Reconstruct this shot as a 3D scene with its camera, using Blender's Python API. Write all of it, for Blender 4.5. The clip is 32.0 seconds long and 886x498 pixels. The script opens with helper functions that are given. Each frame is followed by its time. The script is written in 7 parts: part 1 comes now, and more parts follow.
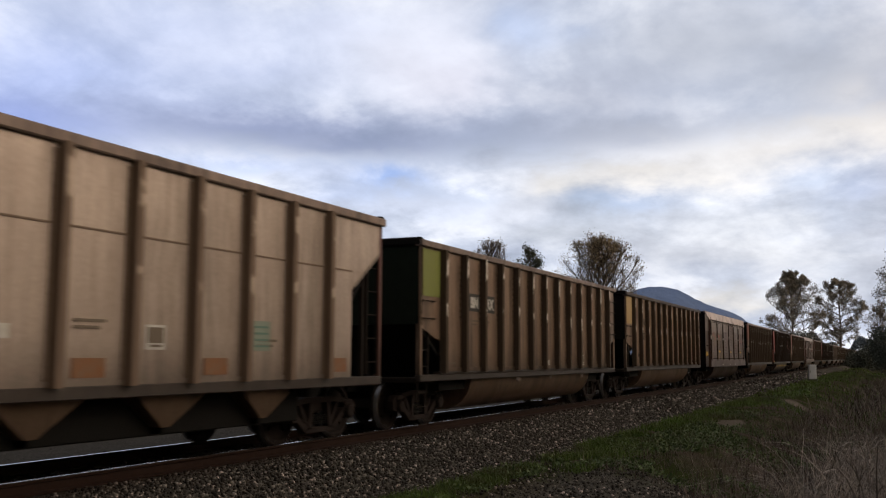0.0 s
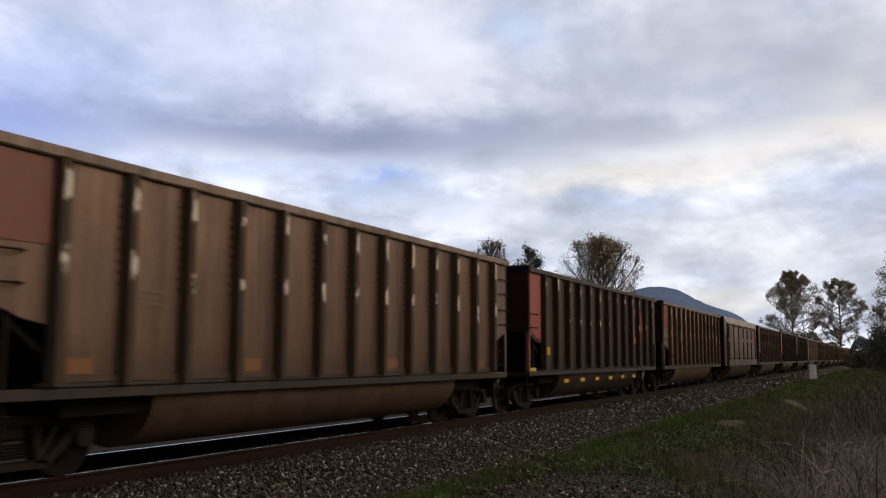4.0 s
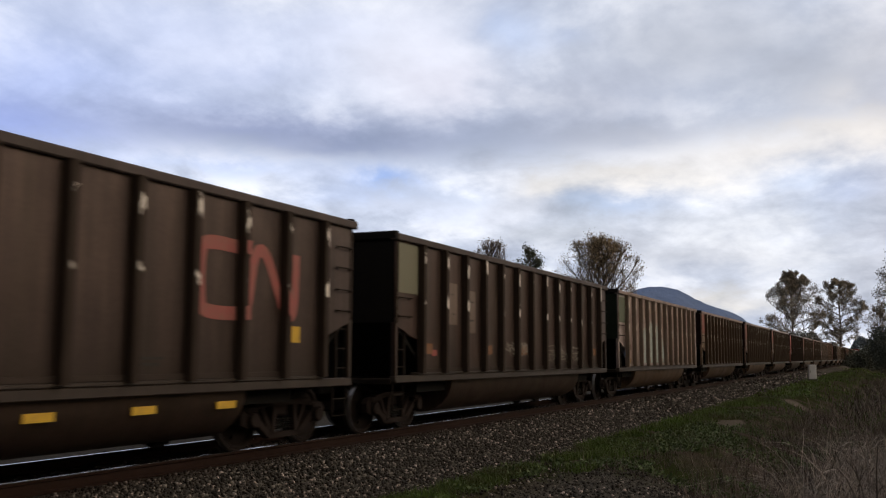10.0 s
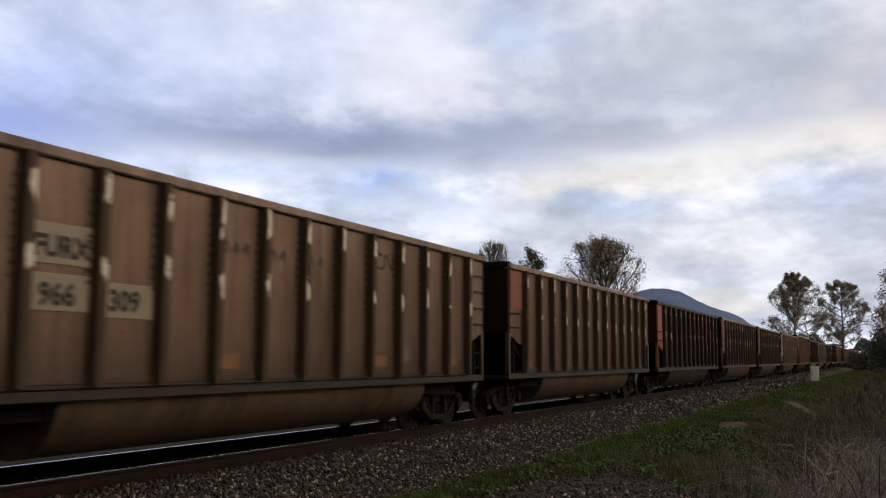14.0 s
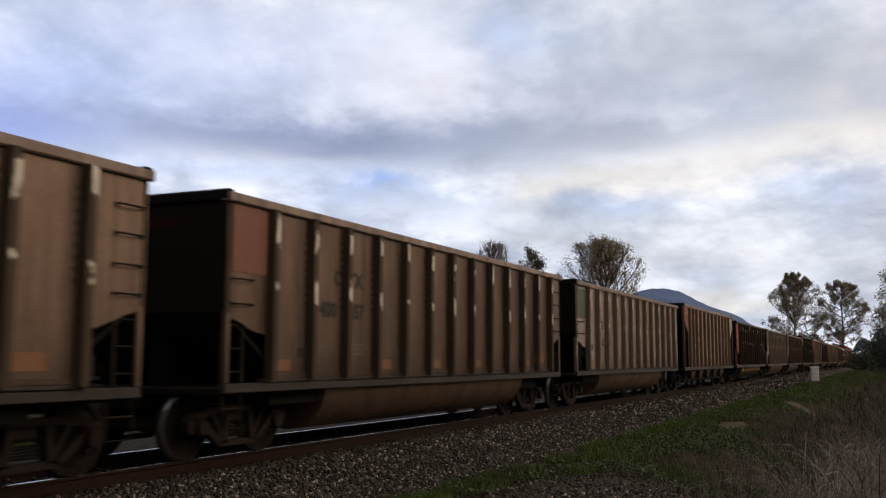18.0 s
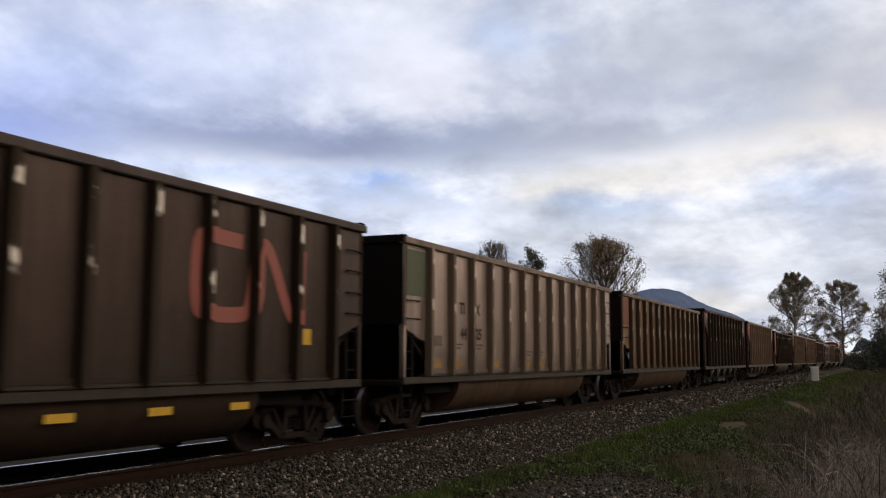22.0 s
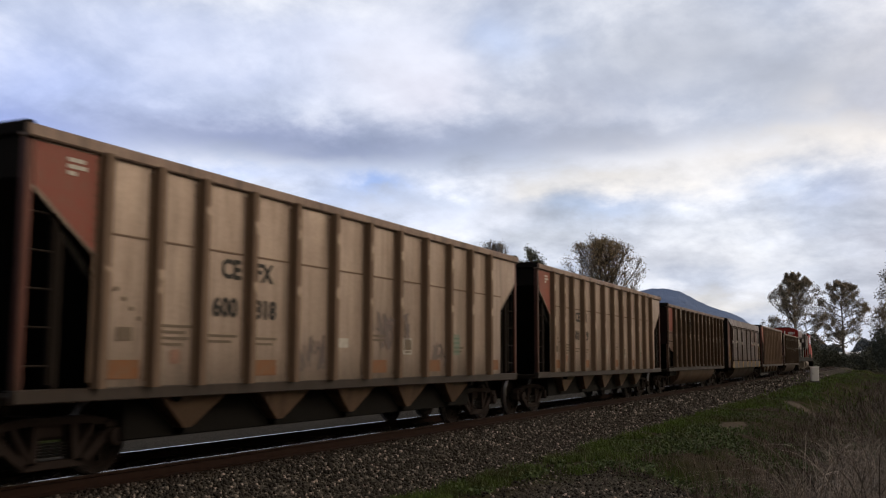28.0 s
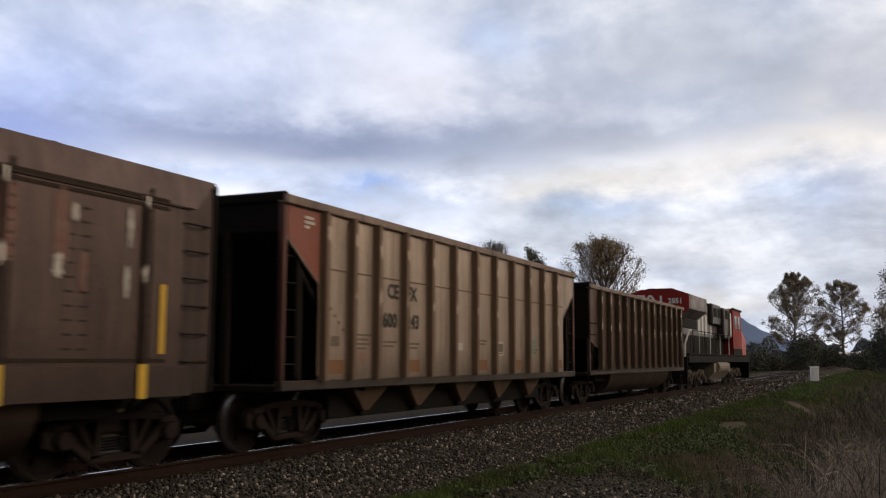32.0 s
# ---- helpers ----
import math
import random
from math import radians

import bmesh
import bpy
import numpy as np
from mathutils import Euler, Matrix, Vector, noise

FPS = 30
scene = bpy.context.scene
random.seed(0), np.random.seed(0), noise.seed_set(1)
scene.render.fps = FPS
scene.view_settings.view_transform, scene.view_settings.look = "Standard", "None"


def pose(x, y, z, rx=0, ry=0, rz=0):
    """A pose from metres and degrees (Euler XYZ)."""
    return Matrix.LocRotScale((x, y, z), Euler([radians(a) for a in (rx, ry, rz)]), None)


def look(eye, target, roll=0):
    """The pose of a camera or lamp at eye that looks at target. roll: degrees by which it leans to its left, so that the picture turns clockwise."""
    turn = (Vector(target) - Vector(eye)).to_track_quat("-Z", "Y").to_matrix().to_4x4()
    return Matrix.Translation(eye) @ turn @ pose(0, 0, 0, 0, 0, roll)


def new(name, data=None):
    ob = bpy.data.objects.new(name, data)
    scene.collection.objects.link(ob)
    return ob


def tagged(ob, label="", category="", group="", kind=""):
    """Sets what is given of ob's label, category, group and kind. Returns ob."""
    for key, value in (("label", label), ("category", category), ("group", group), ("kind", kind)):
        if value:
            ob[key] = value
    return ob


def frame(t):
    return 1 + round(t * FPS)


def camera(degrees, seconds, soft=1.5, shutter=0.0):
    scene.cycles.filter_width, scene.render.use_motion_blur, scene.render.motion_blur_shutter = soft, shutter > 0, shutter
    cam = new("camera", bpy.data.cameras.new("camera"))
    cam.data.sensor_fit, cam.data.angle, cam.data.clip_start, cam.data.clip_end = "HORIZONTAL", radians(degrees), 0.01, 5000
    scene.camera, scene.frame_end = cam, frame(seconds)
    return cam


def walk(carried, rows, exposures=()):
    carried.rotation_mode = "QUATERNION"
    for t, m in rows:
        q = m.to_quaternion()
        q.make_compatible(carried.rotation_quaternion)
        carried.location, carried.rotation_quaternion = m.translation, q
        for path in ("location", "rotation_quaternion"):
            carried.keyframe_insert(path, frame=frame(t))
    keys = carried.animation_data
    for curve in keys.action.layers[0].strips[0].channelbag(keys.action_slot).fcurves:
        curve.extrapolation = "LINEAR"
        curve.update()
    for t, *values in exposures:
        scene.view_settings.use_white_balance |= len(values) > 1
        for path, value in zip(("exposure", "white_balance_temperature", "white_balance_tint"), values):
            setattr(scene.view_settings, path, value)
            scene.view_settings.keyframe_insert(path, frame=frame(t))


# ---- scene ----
SECONDS = 32.0
YC = 9.643            # track axis
PITCH = 16.18         # car length over couplers
cam = camera(49.45, SECONDS, soft=1.2, shutter=0.22)
EYE = (0.0, 0.0, 1.408)


def aimed(yaw, pitch, roll=0.2):
    y, p = radians(yaw), radians(pitch)
    way = Vector((math.cos(y) * math.cos(p), math.sin(y) * math.cos(p), math.sin(p)))
    return look(EYE, Vector(EYE) + way, roll)


walk(cam, [(0, aimed(24.545, 6.385)), (11.8, aimed(24.545, 6.385)), (13.2, aimed(24.65, 6.45)),
           (14.2, aimed(24.665, 6.495)), (SECONDS, aimed(24.665, 6.495))])


def run(t):
    """How far the train has come along the track."""
    return 0.006654 * t * t + 14.5975 * t - 0.395


# ---- light ----
SUN_AZ, SUN_EL = -66.0, 33.0
world = bpy.data.worlds.new("sky")
scene.world = world
world.use_nodes = True
wn = world.node_tree
sky_tex = wn.nodes.new("ShaderNodeTexSky")
sky_tex.sky_type = 'NISHITA'
sky_tex.sun_disc = False
sky_tex.sun_elevation = radians(SUN_EL)
sky_tex.sun_rotation = radians(90 - SUN_AZ)
wn.links.new(sky_tex.outputs[0], wn.nodes["Background"].inputs[0])
wn.nodes["Background"].inputs[1].default_value = 0.09

sun = new("sun", bpy.data.lights.new("sun", 'SUN'))
sun.data.energy = 0.5
sun.data.angle = radians(22)
sun.data.color = (1.0, 0.85, 0.68)
sa, se = radians(SUN_AZ), radians(SUN_EL)
sun.matrix_world = look((Vector((math.cos(sa) * math.cos(se), math.sin(sa) * math.cos(se), math.sin(se))) * 100), (0, 0, 0))
scene.view_settings.exposure = 0.0


# ---- node helpers ----
class Nodes:
    """Short ways to write a node tree."""

    def __init__(self, name):
        self.mat = bpy.data.materials.new(name)
        self.mat.use_nodes = True
        self.t = self.mat.node_tree
        self.t.nodes.clear()
        self.out = self.t.nodes.new("ShaderNodeOutputMaterial")

    def n(self, kind, **sockets):
        node = self.t.nodes.new(kind)
        for key, value in sockets.items():
            self.put(node.inputs[key.replace("_", " ")], value)
        return node

    def put(self, socket, value):
        if isinstance(value, bpy.types.NodeSocket):
            self.t.links.new(value, socket)
        else:
            socket.default_value = value

    def m(self, op, a, b=0.0, c=0.0, clamp=False):
        node = self.t.nodes.new("ShaderNodeMath")
        node.operation, node.use_clamp = op, clamp
        for i, v in enumerate((a, b, c)):
            self.put(node.inputs[i], v)
        return node.outputs[0]

    def coords(self, which="Object"):
        return self.t.nodes.new("ShaderNodeTexCoord").outputs[which]

    def scaled(self, vec, s):
        node = self.t.nodes.new("ShaderNodeMapping")
        self.put(node.inputs["Vector"], vec)
        node.inputs["Scale"].default_value = s
        return node.outputs[0]

    def moved(self, vec, d):
        node = self.t.nodes.new("ShaderNodeVectorMath")
        node.operation = 'ADD'
        self.put(node.inputs[0], vec)
        self.put(node.inputs[1], d)
        return node.outputs[0]

    def noise(self, vec, scale, detail=4.0, rough=0.55, distortion=0.0):
        node = self.n("ShaderNodeTexNoise", Vector=vec, Scale=scale, Detail=detail, Roughness=rough, Distortion=distortion)
        return node.outputs[0]

    def ramp(self, x, *stops):
        node = self.t.nodes.new("ShaderNodeValToRGB")
        self.put(node.inputs[0], x)
        e = node.color_ramp.elements
        while len(e) < len(stops):
            e.new(0.5)
        for el, (p, c) in zip(e, stops):
            el.position = p
            el.color = (*c, 1) if isinstance(c, tuple) else (c, c, c, 1)
        return node.outputs[0]

    def mix(self, f, a, b, blend='MIX'):
        node = self.t.nodes.new("ShaderNodeMix")
        node.data_type, node.blend_type = 'RGBA', blend
        self.put(node.inputs[0], f)
        for i, v in ((6, a), (7, b)):
            self.put(node.inputs[i], (*v, 1) if isinstance(v, tuple) and len(v) == 3 else v)
        return node.outputs[2]

    def sep(self, vec):
        node = self.t.nodes.new("ShaderNodeSeparateXYZ")
        self.put(node.inputs[0], vec)
        return node.outputs

    def rand(self):
        return self.t.nodes.new("ShaderNodeObjectInfo").outputs["Random"]

    def bump(self, height, strength, dist=0.02):
        return self.n("ShaderNodeBump", Height=height, Strength=strength, Distance=dist).outputs[0]

    def finish(self, color, rough=0.8, metal=0.0, normal=None, spec=0.5, **more):
        b = self.n("ShaderNodeBsdfPrincipled")
        self.put(b.inputs["Base Color"], (*color, 1) if isinstance(color, tuple) and len(color) == 3 else color)
        self.put(b.inputs["Roughness"], rough)
        self.put(b.inputs["Metallic"], metal)
        self.put(b.inputs["Specular IOR Level"], spec)
        for k, v in more.items():
            self.put(b.inputs[k.replace("_", " ")], v)
        if normal is not None:
            self.put(b.inputs["Normal"], normal)
        self.t.links.new(b.outputs[0], self.out.inputs[0])
        return self.mat


def rgb(r, g, b):
    """Linear colour from 8-bit display values."""
    return tuple(((c / 255 + 0.055) / 1.055) ** 2.4 if c > 10 else c / 255 / 12.92 for c in (r, g, b))


# ---- clouds ----
def cloud_material():
    k = Nodes("clouds")
    p = k.n("ShaderNodeVectorMath")
    p.operation = 'NORMALIZE'
    k.put(p.inputs[0], k.coords())
    d = p.outputs[0]
    x, y, z = k.sep(d)
    az = k.m('MULTIPLY', k.m('ARCTAN2', y, x), 57.2958)
    el = k.m('MULTIPLY', k.m('ARCSINE', z), 57.2958)
    # position on a flat layer: far clouds lie closer together
    inv = k.m('DIVIDE', 1.0, k.m('ADD', k.m('MAXIMUM', z, 0.0), 0.34))
    flat = k.t.nodes.new("ShaderNodeCombineXYZ")
    k.put(flat.inputs[0], k.m('MULTIPLY', x, inv))
    k.put(flat.inputs[1], k.m('MULTIPLY', y, inv))
    f = flat.outputs[0]
    big = k.noise(f, 1.2, 5, 0.5, 0.3)
    mid = k.noise(k.moved(f, (7.3, 2.1, 0)), 3.6, 6, 0.54, 0.35)
    fine = k.noise(k.moved(f, (1.3, 9.1, 0)), 10.5, 6, 0.58)
    wob = k.m('SUBTRACT', mid, 0.5)
    azw = k.m('ADD', az, k.m('MULTIPLY', wob, 9.0))
    elw = k.m('ADD', el, k.m('MULTIPLY', k.m('SUBTRACT', k.m('MULTIPLY_ADD', fine, 0.4, k.m('MULTIPLY', mid, 0.6)), 0.5), 4.5))

    def blob(a0, e0, sa_, se_):
        u = k.m('DIVIDE', k.m('SUBTRACT', azw, a0), sa_)
        v = k.m('DIVIDE', k.m('SUBTRACT', elw, e0), se_)
        r2 = k.m('ADD', k.m('MULTIPLY', u, u), k.m('MULTIPLY', v, v))
        return k.m('EXPONENT', k.m('MULTIPLY', r2, -1.0))

    base = k.ramp(k.m('MULTIPLY_ADD', fine, 0.22, k.m('MULTIPLY', mid, 0.78)),
                  (0.30, rgb(156, 165, 188)), (0.48, rgb(186, 194, 212)), (0.58, rgb(214, 218, 229)), (0.70, rgb(236, 237, 240)))
    c = base
    for (a0, e0, s1, s2, amount, col) in CLOUD_FORMS:
        c = k.mix(k.m('MULTIPLY', blob(a0, e0, s1, s2), amount, clamp=True), c, tuple(q * 0.785 for q in rgb(*col)))
    # towards the low sun the sheet turns cream
    west = k.ramp(k.m('MULTIPLY_ADD', y, -0.5, 0.5), (0.48, 0.0), (0.75, 1.0))
    c = k.mix(k.m('MULTIPLY', west, 0.85), c, rgb(246, 222, 188))
    # the lower, farther clouds are small and crisp
    low = k.ramp(k.m('DIVIDE', el, 20.0), (0.15, 0.6), (0.35, 0.9), (0.55, 0.85), (0.66, 0.5), (0.85, 0.4))
    grain = k.m('MULTIPLY_ADD', k.m('SUBTRACT', k.m('MULTIPLY_ADD', mid, 0.4, k.m('MULTIPLY', fine, 0.6)), 0.5), low, 1.0)
    # dimmed overhead, out of view, to lower the light on the ground
    high = k.ramp(k.m('DIVIDE', el, 90.0), (0.0, 1.0), (0.22, 1.0), (0.34, 0.46), (0.5, 0.32), (1.0, 0.22))
    # brightest about the low sun
    gu = k.m('DIVIDE', k.m('ADD', az, 80.0), 32.0)
    glow = k.m('EXPONENT', k.m('MULTIPLY', k.m('MULTIPLY', gu, gu), -1.0))
    high = k.m('MULTIPLY', high, k.m('MULTIPLY_ADD', glow, 1.5, 0.92))
    # dimmed behind the viewer, out of view, to darken faces turned that way
    high = k.m('MULTIPLY', high, k.ramp(k.m('MULTIPLY_ADD', x, 0.5, 0.5), (0.12, 0.4), (0.45, 1.0)))
    em = k.n("ShaderNodeEmission", Color=c, Strength=k.m('MULTIPLY', k.m('MULTIPLY', grain, high), 1.40))
    tr = k.n("ShaderNodeBsdfTransparent")
    mx = k.t.nodes.new("ShaderNodeMixShader")
    gap = k.ramp(k.m('MULTIPLY_ADD', big, 0.5, k.m('MULTIPLY', mid, 0.5)), (0.28, 0.72), (0.45, 0.97))
    # an unseen clearing added in the west to let the sun lamp through
    u = k.m('DIVIDE', k.m('SUBTRACT', az, SUN_AZ), 22.0)
    v = k.m('DIVIDE', k.m('SUBTRACT', el, SUN_EL), 15.0)
    clear = k.m('EXPONENT', k.m('MULTIPLY', k.m('POWER', k.m('ADD', k.m('MULTIPLY', u, u), k.m('MULTIPLY', v, v)), 2.0), -1.0))
    gap = k.m('MULTIPLY', gap, k.m('SUBTRACT', 1.0, clear))
    k.put(mx.inputs[0], gap)
    k.t.links.new(tr.outputs[0], mx.inputs[1])
    k.t.links.new(em.outputs[0], mx.inputs[2])
    k.t.links.new(mx.outputs[0], k.out.inputs[0])
    k.mat.cycles.emission_sampling = 'NONE'
    return k.mat


# azimuth and elevation of the middle, their spreads, amount, colour
CLOUD_FORMS = [
    (47.6, 15.5, 8.1, 3.4, 0.8, (184, 201, 250)),
    (48.9, 12.8, 5.3, 1.7, 0.8, (159, 178, 243)),
    (41.0, 18.9, 8.1, 1.9, 0.7, (210, 220, 250)),
    (36.0, 16.5, 5.9, 1.6, 0.6, (196, 207, 240)),
    (31.0, 18.9, 3.8, 1.9, 0.7, (222, 230, 255)),
    (26.1, 18.1, 4.7, 3.4, 0.95, (237, 240, 255)),
    (24.4, 16.1, 3.6, 1.9, 0.8, (236, 236, 250)),
    (19.2, 19.3, 1.7, 1.3, 0.7, (196, 214, 250)),
    (16.1, 18.8, 1.4, 0.6, 0.5, (190, 208, 245)),
    (8.8, 18.4, 8.5, 3.4, 0.85, (190, 195, 208)),
    (1.8, 15.8, 5.3, 2.8, 0.8, (184, 189, 202)),
    (15.5, 15.3, 5.3, 1.6, 0.7, (184, 189, 206)),
    (40.8, 14.4, 6.6, 0.9, 0.6, (184, 196, 230)),
    (35.9, 13.4, 10.6, 1.1, 0.9, (154, 165, 201)),
    (29.2, 12.7, 6.6, 0.9, 0.9, (144, 155, 187)),
    (20.6, 13.3, 6.9, 1.2, 0.85, (166, 176, 203)),
    (13.9, 13.4, 5.9, 1.1, 0.8, (175, 181, 198)),
    (1.3, 14.6, 1.9, 0.9, 0.7, (218, 218, 224)),
    (5.9, 11.8, 8.1, 1.1, 0.85, (243, 239, 237)),
    (0.5, 12.6, 4.1, 0.9, 0.85, (240, 236, 234)),
    (12.3, 10.6, 6.6, 0.9, 0.85, (248, 243, 238)),
    (37.5, 11.3, 5.0, 0.5, 0.8, (206, 220, 253)),
    (30.5, 10.8, 4.1, 0.6, 0.6, (210, 222, 253)),
    (27.5, 10.5, 1.7, 0.7, 0.75, (154, 190, 255)),
    (29.5, 9.6, 4.7, 0.7, 0.6, (196, 211, 246)),
    (24.1, 9.7, 4.7, 0.7, 0.6, (200, 212, 237)),
    (21.0, 8.6, 3.4, 0.8, 0.7, (232, 237, 253)),
    (26.1, 8.8, 2.8, 0.6, 0.7, (226, 234, 255)),
    (17.3, 9.9, 3.0, 0.8, 0.8, (246, 241, 236)),
    (13.3, 8.8, 2.7, 0.6, 0.65, (186, 210, 250)),
    (3.8, 10.1, 2.2, 0.8, 0.6, (200, 216, 245)),
    (0.2, 9.1, 2.0, 0.9, 0.6, (185, 200, 235)),
    (7.6, 7.9, 6.6, 1.4, 0.6, (224, 227, 234)),
    (17.3, 7.1, 4.7, 0.9, 0.6, (222, 225, 233)),
    (9.2, 5.9, 6.6, 1.2, 0.6, (217, 218, 224)),
    (3.7, 6.3, 3.0, 0.7, 0.5, (228, 231, 240)),
    (9.3, 3.1, 6.9, 0.9, 0.8, (235, 230, 224)),
    (1.7, 4.7, 4.1, 1.3, 0.6, (214, 218, 228)),
    (18.6, 8.5, 4.2, 1.0, 0.6, (224, 228, 239)),
]


def part_mesh(name, verts, faces, smooth=False):
    me = bpy.data.meshes.new(name)
    me.from_pydata(verts, [], faces)
    if smooth:
        me.polygons.foreach_set("use_smooth", [True] * len(me.polygons))
    me.update()
    return me


def cloud_layer():
    verts, faces = [], []
    rings, seg = 20, 48
    for i in range(rings + 1):
        e = radians(-6 + 96 * i / rings)
        for j in range(seg):
            a = 2 * math.pi * j / seg
            verts.append((4200 * math.cos(e) * math.cos(a), 4200 * math.cos(e) * math.sin(a), 1900 * math.sin(e)))
    for i in range(rings):
        for j in range(seg):
            j2 = (j + 1) % seg
            faces.append((i * seg + j, i * seg + j2, (i + 1) * seg + j2, (i + 1) * seg + j))
    ob = new("cloud_layer", part_mesh("cloud_layer", verts, faces, True))
    ob.data.materials.append(cloud_material())
    return tagged(ob, "broken grey and white evening clouds drifting across the sky", "clouds", kind="structure")


clouds = cloud_layer()


# ---- mesh helpers ----
class Solid:
    """Collects boxes, prisms and tubes into one mesh."""

    def __init__(self):
        self.v, self.f = [], []

    def add(self, verts, faces):
        o = len(self.v)
        self.v += [tuple(p) for p in verts]
        self.f += [tuple(o + i for i in f) for f in faces]
        return self

    def box(self, x0, x1, y0, y1, z0, z1, c=0.0):
        if c <= 0:
            v = [(x, y, z) for x in (x0, x1) for y in (y0, y1) for z in (z0, z1)]
            return self.add(v, [(0, 1, 3, 2), (4, 6, 7, 5), (0, 4, 5, 1), (2, 3, 7, 6), (0, 2, 6, 4), (1, 5, 7, 3)])
        bm = bmesh.new()
        bmesh.ops.create_cube(bm, size=1.0)
        for p in bm.verts:
            p.co = ((x0 + x1) / 2 + p.co.x * (x1 - x0), (y0 + y1) / 2 + p.co.y * (y1 - y0), (z0 + z1) / 2 + p.co.z * (z1 - z0))
        bmesh.ops.bevel(bm, geom=bm.edges[:], offset=c, segments=1, affect='EDGES')
        bm.verts.index_update()
        self.add([p.co[:] for p in bm.verts], [[p.index for p in f.verts] for f in bm.faces])
        bm.free()
        return self

    def prism(self, profile, a, b, axis="y"):
        """A profile of 2D points (counter-clockwise) drawn out from a to b along an axis."""
        place = {"y": lambda p, t: (p[0], t, p[1]), "x": lambda p, t: (t, p[0], p[1]), "z": lambda p, t: (p[0], p[1], t)}[axis]
        n = len(profile)
        v = [place(p, a) for p in profile] + [place(p, b) for p in profile]
        f = [tuple(range(n))[::-1], tuple(range(n, 2 * n))]
        f += [(i, (i + 1) % n, n + (i + 1) % n, n + i) for i in range(n)]
        return self.add(v, f)

    def tube(self, pts, r, n=6, r2=None):
        """A round bar along a line of points, tapering from r to r2."""
        pts = [Vector(p) for p in pts]
        r2 = r if r2 is None else r2
        rings = []
        for i, p in enumerate(pts):
            d = (pts[min(i + 1, len(pts) - 1)] - pts[max(i - 1, 0)]).normalized()
            u = d.orthogonal().normalized()
            w = d.cross(u)
            rr = r + (r2 - r) * i / max(1, len(pts) - 1)
            rings += [p + (u * math.cos(2 * math.pi * k / n) + w * math.sin(2 * math.pi * k / n)) * rr for k in range(n)]
        f = []
        for i in range(len(pts) - 1):
            f += [(i * n + k, i * n + (k + 1) % n, (i + 1) * n + (k + 1) % n, (i + 1) * n + k) for k in range(n)]
        f += [tuple(range(n))[::-1], tuple(range((len(pts) - 1) * n, len(pts) * n))]
        return self.add(rings, f)

    def lathe(self, profile, n=24, centre=(0, 0, 0)):
        """A profile of (radius, y) turned about the y axis."""
        m = len(profile)
        v = [(centre[0] + r * math.cos(2 * math.pi * k / n), centre[1] + y, centre[2] + r * math.sin(2 * math.pi * k / n))
             for k in range(n) for r, y in profile]
        f = [(k * m + i, k * m + i + 1, ((k + 1) % n) * m + i + 1, ((k + 1) % n) * m + i) for k in range(n) for i in range(m - 1)]
        return self.add(v, f)

    def mesh(self, name, smooth=False):
        me = part_mesh(name, self.v, self.f)
        bm = bmesh.new()
        bm.from_mesh(me)
        bmesh.ops.recalc_face_normals(bm, faces=bm.faces)
        if smooth:
            for f in bm.faces:
                f.smooth = True
            for e in bm.edges:
                if len(e.link_faces) == 2 and e.calc_face_angle(0) > 0.6:
                    e.smooth = False
        bm.to_mesh(me)
        bm.free()
        return me


MESHES = {}


def shared(key, make, smooth=False):
    """The mesh of that key, made once."""
    if key not in MESHES:
        MESHES[key] = make().mesh(key, smooth)
    return MESHES[key]


def piece(name, me, material, parent=None, m=None, label=""):
    """One mesh object with its own material slot, under its thing or part."""
    ob = new(name, me)
    if not me.materials:
        me.materials.append(None)
    ob.material_slots[0].link = 'OBJECT'
    ob.material_slots[0].material = material
    if parent is not None:
        ob.parent = parent
    if m is not None:
        ob.matrix_basis = m
    if label:
        ob["label"] = label
    if name in ("spring_nest", "weld_column", "weld_strip"):
        ob["kind"] = "stuff"
    return ob


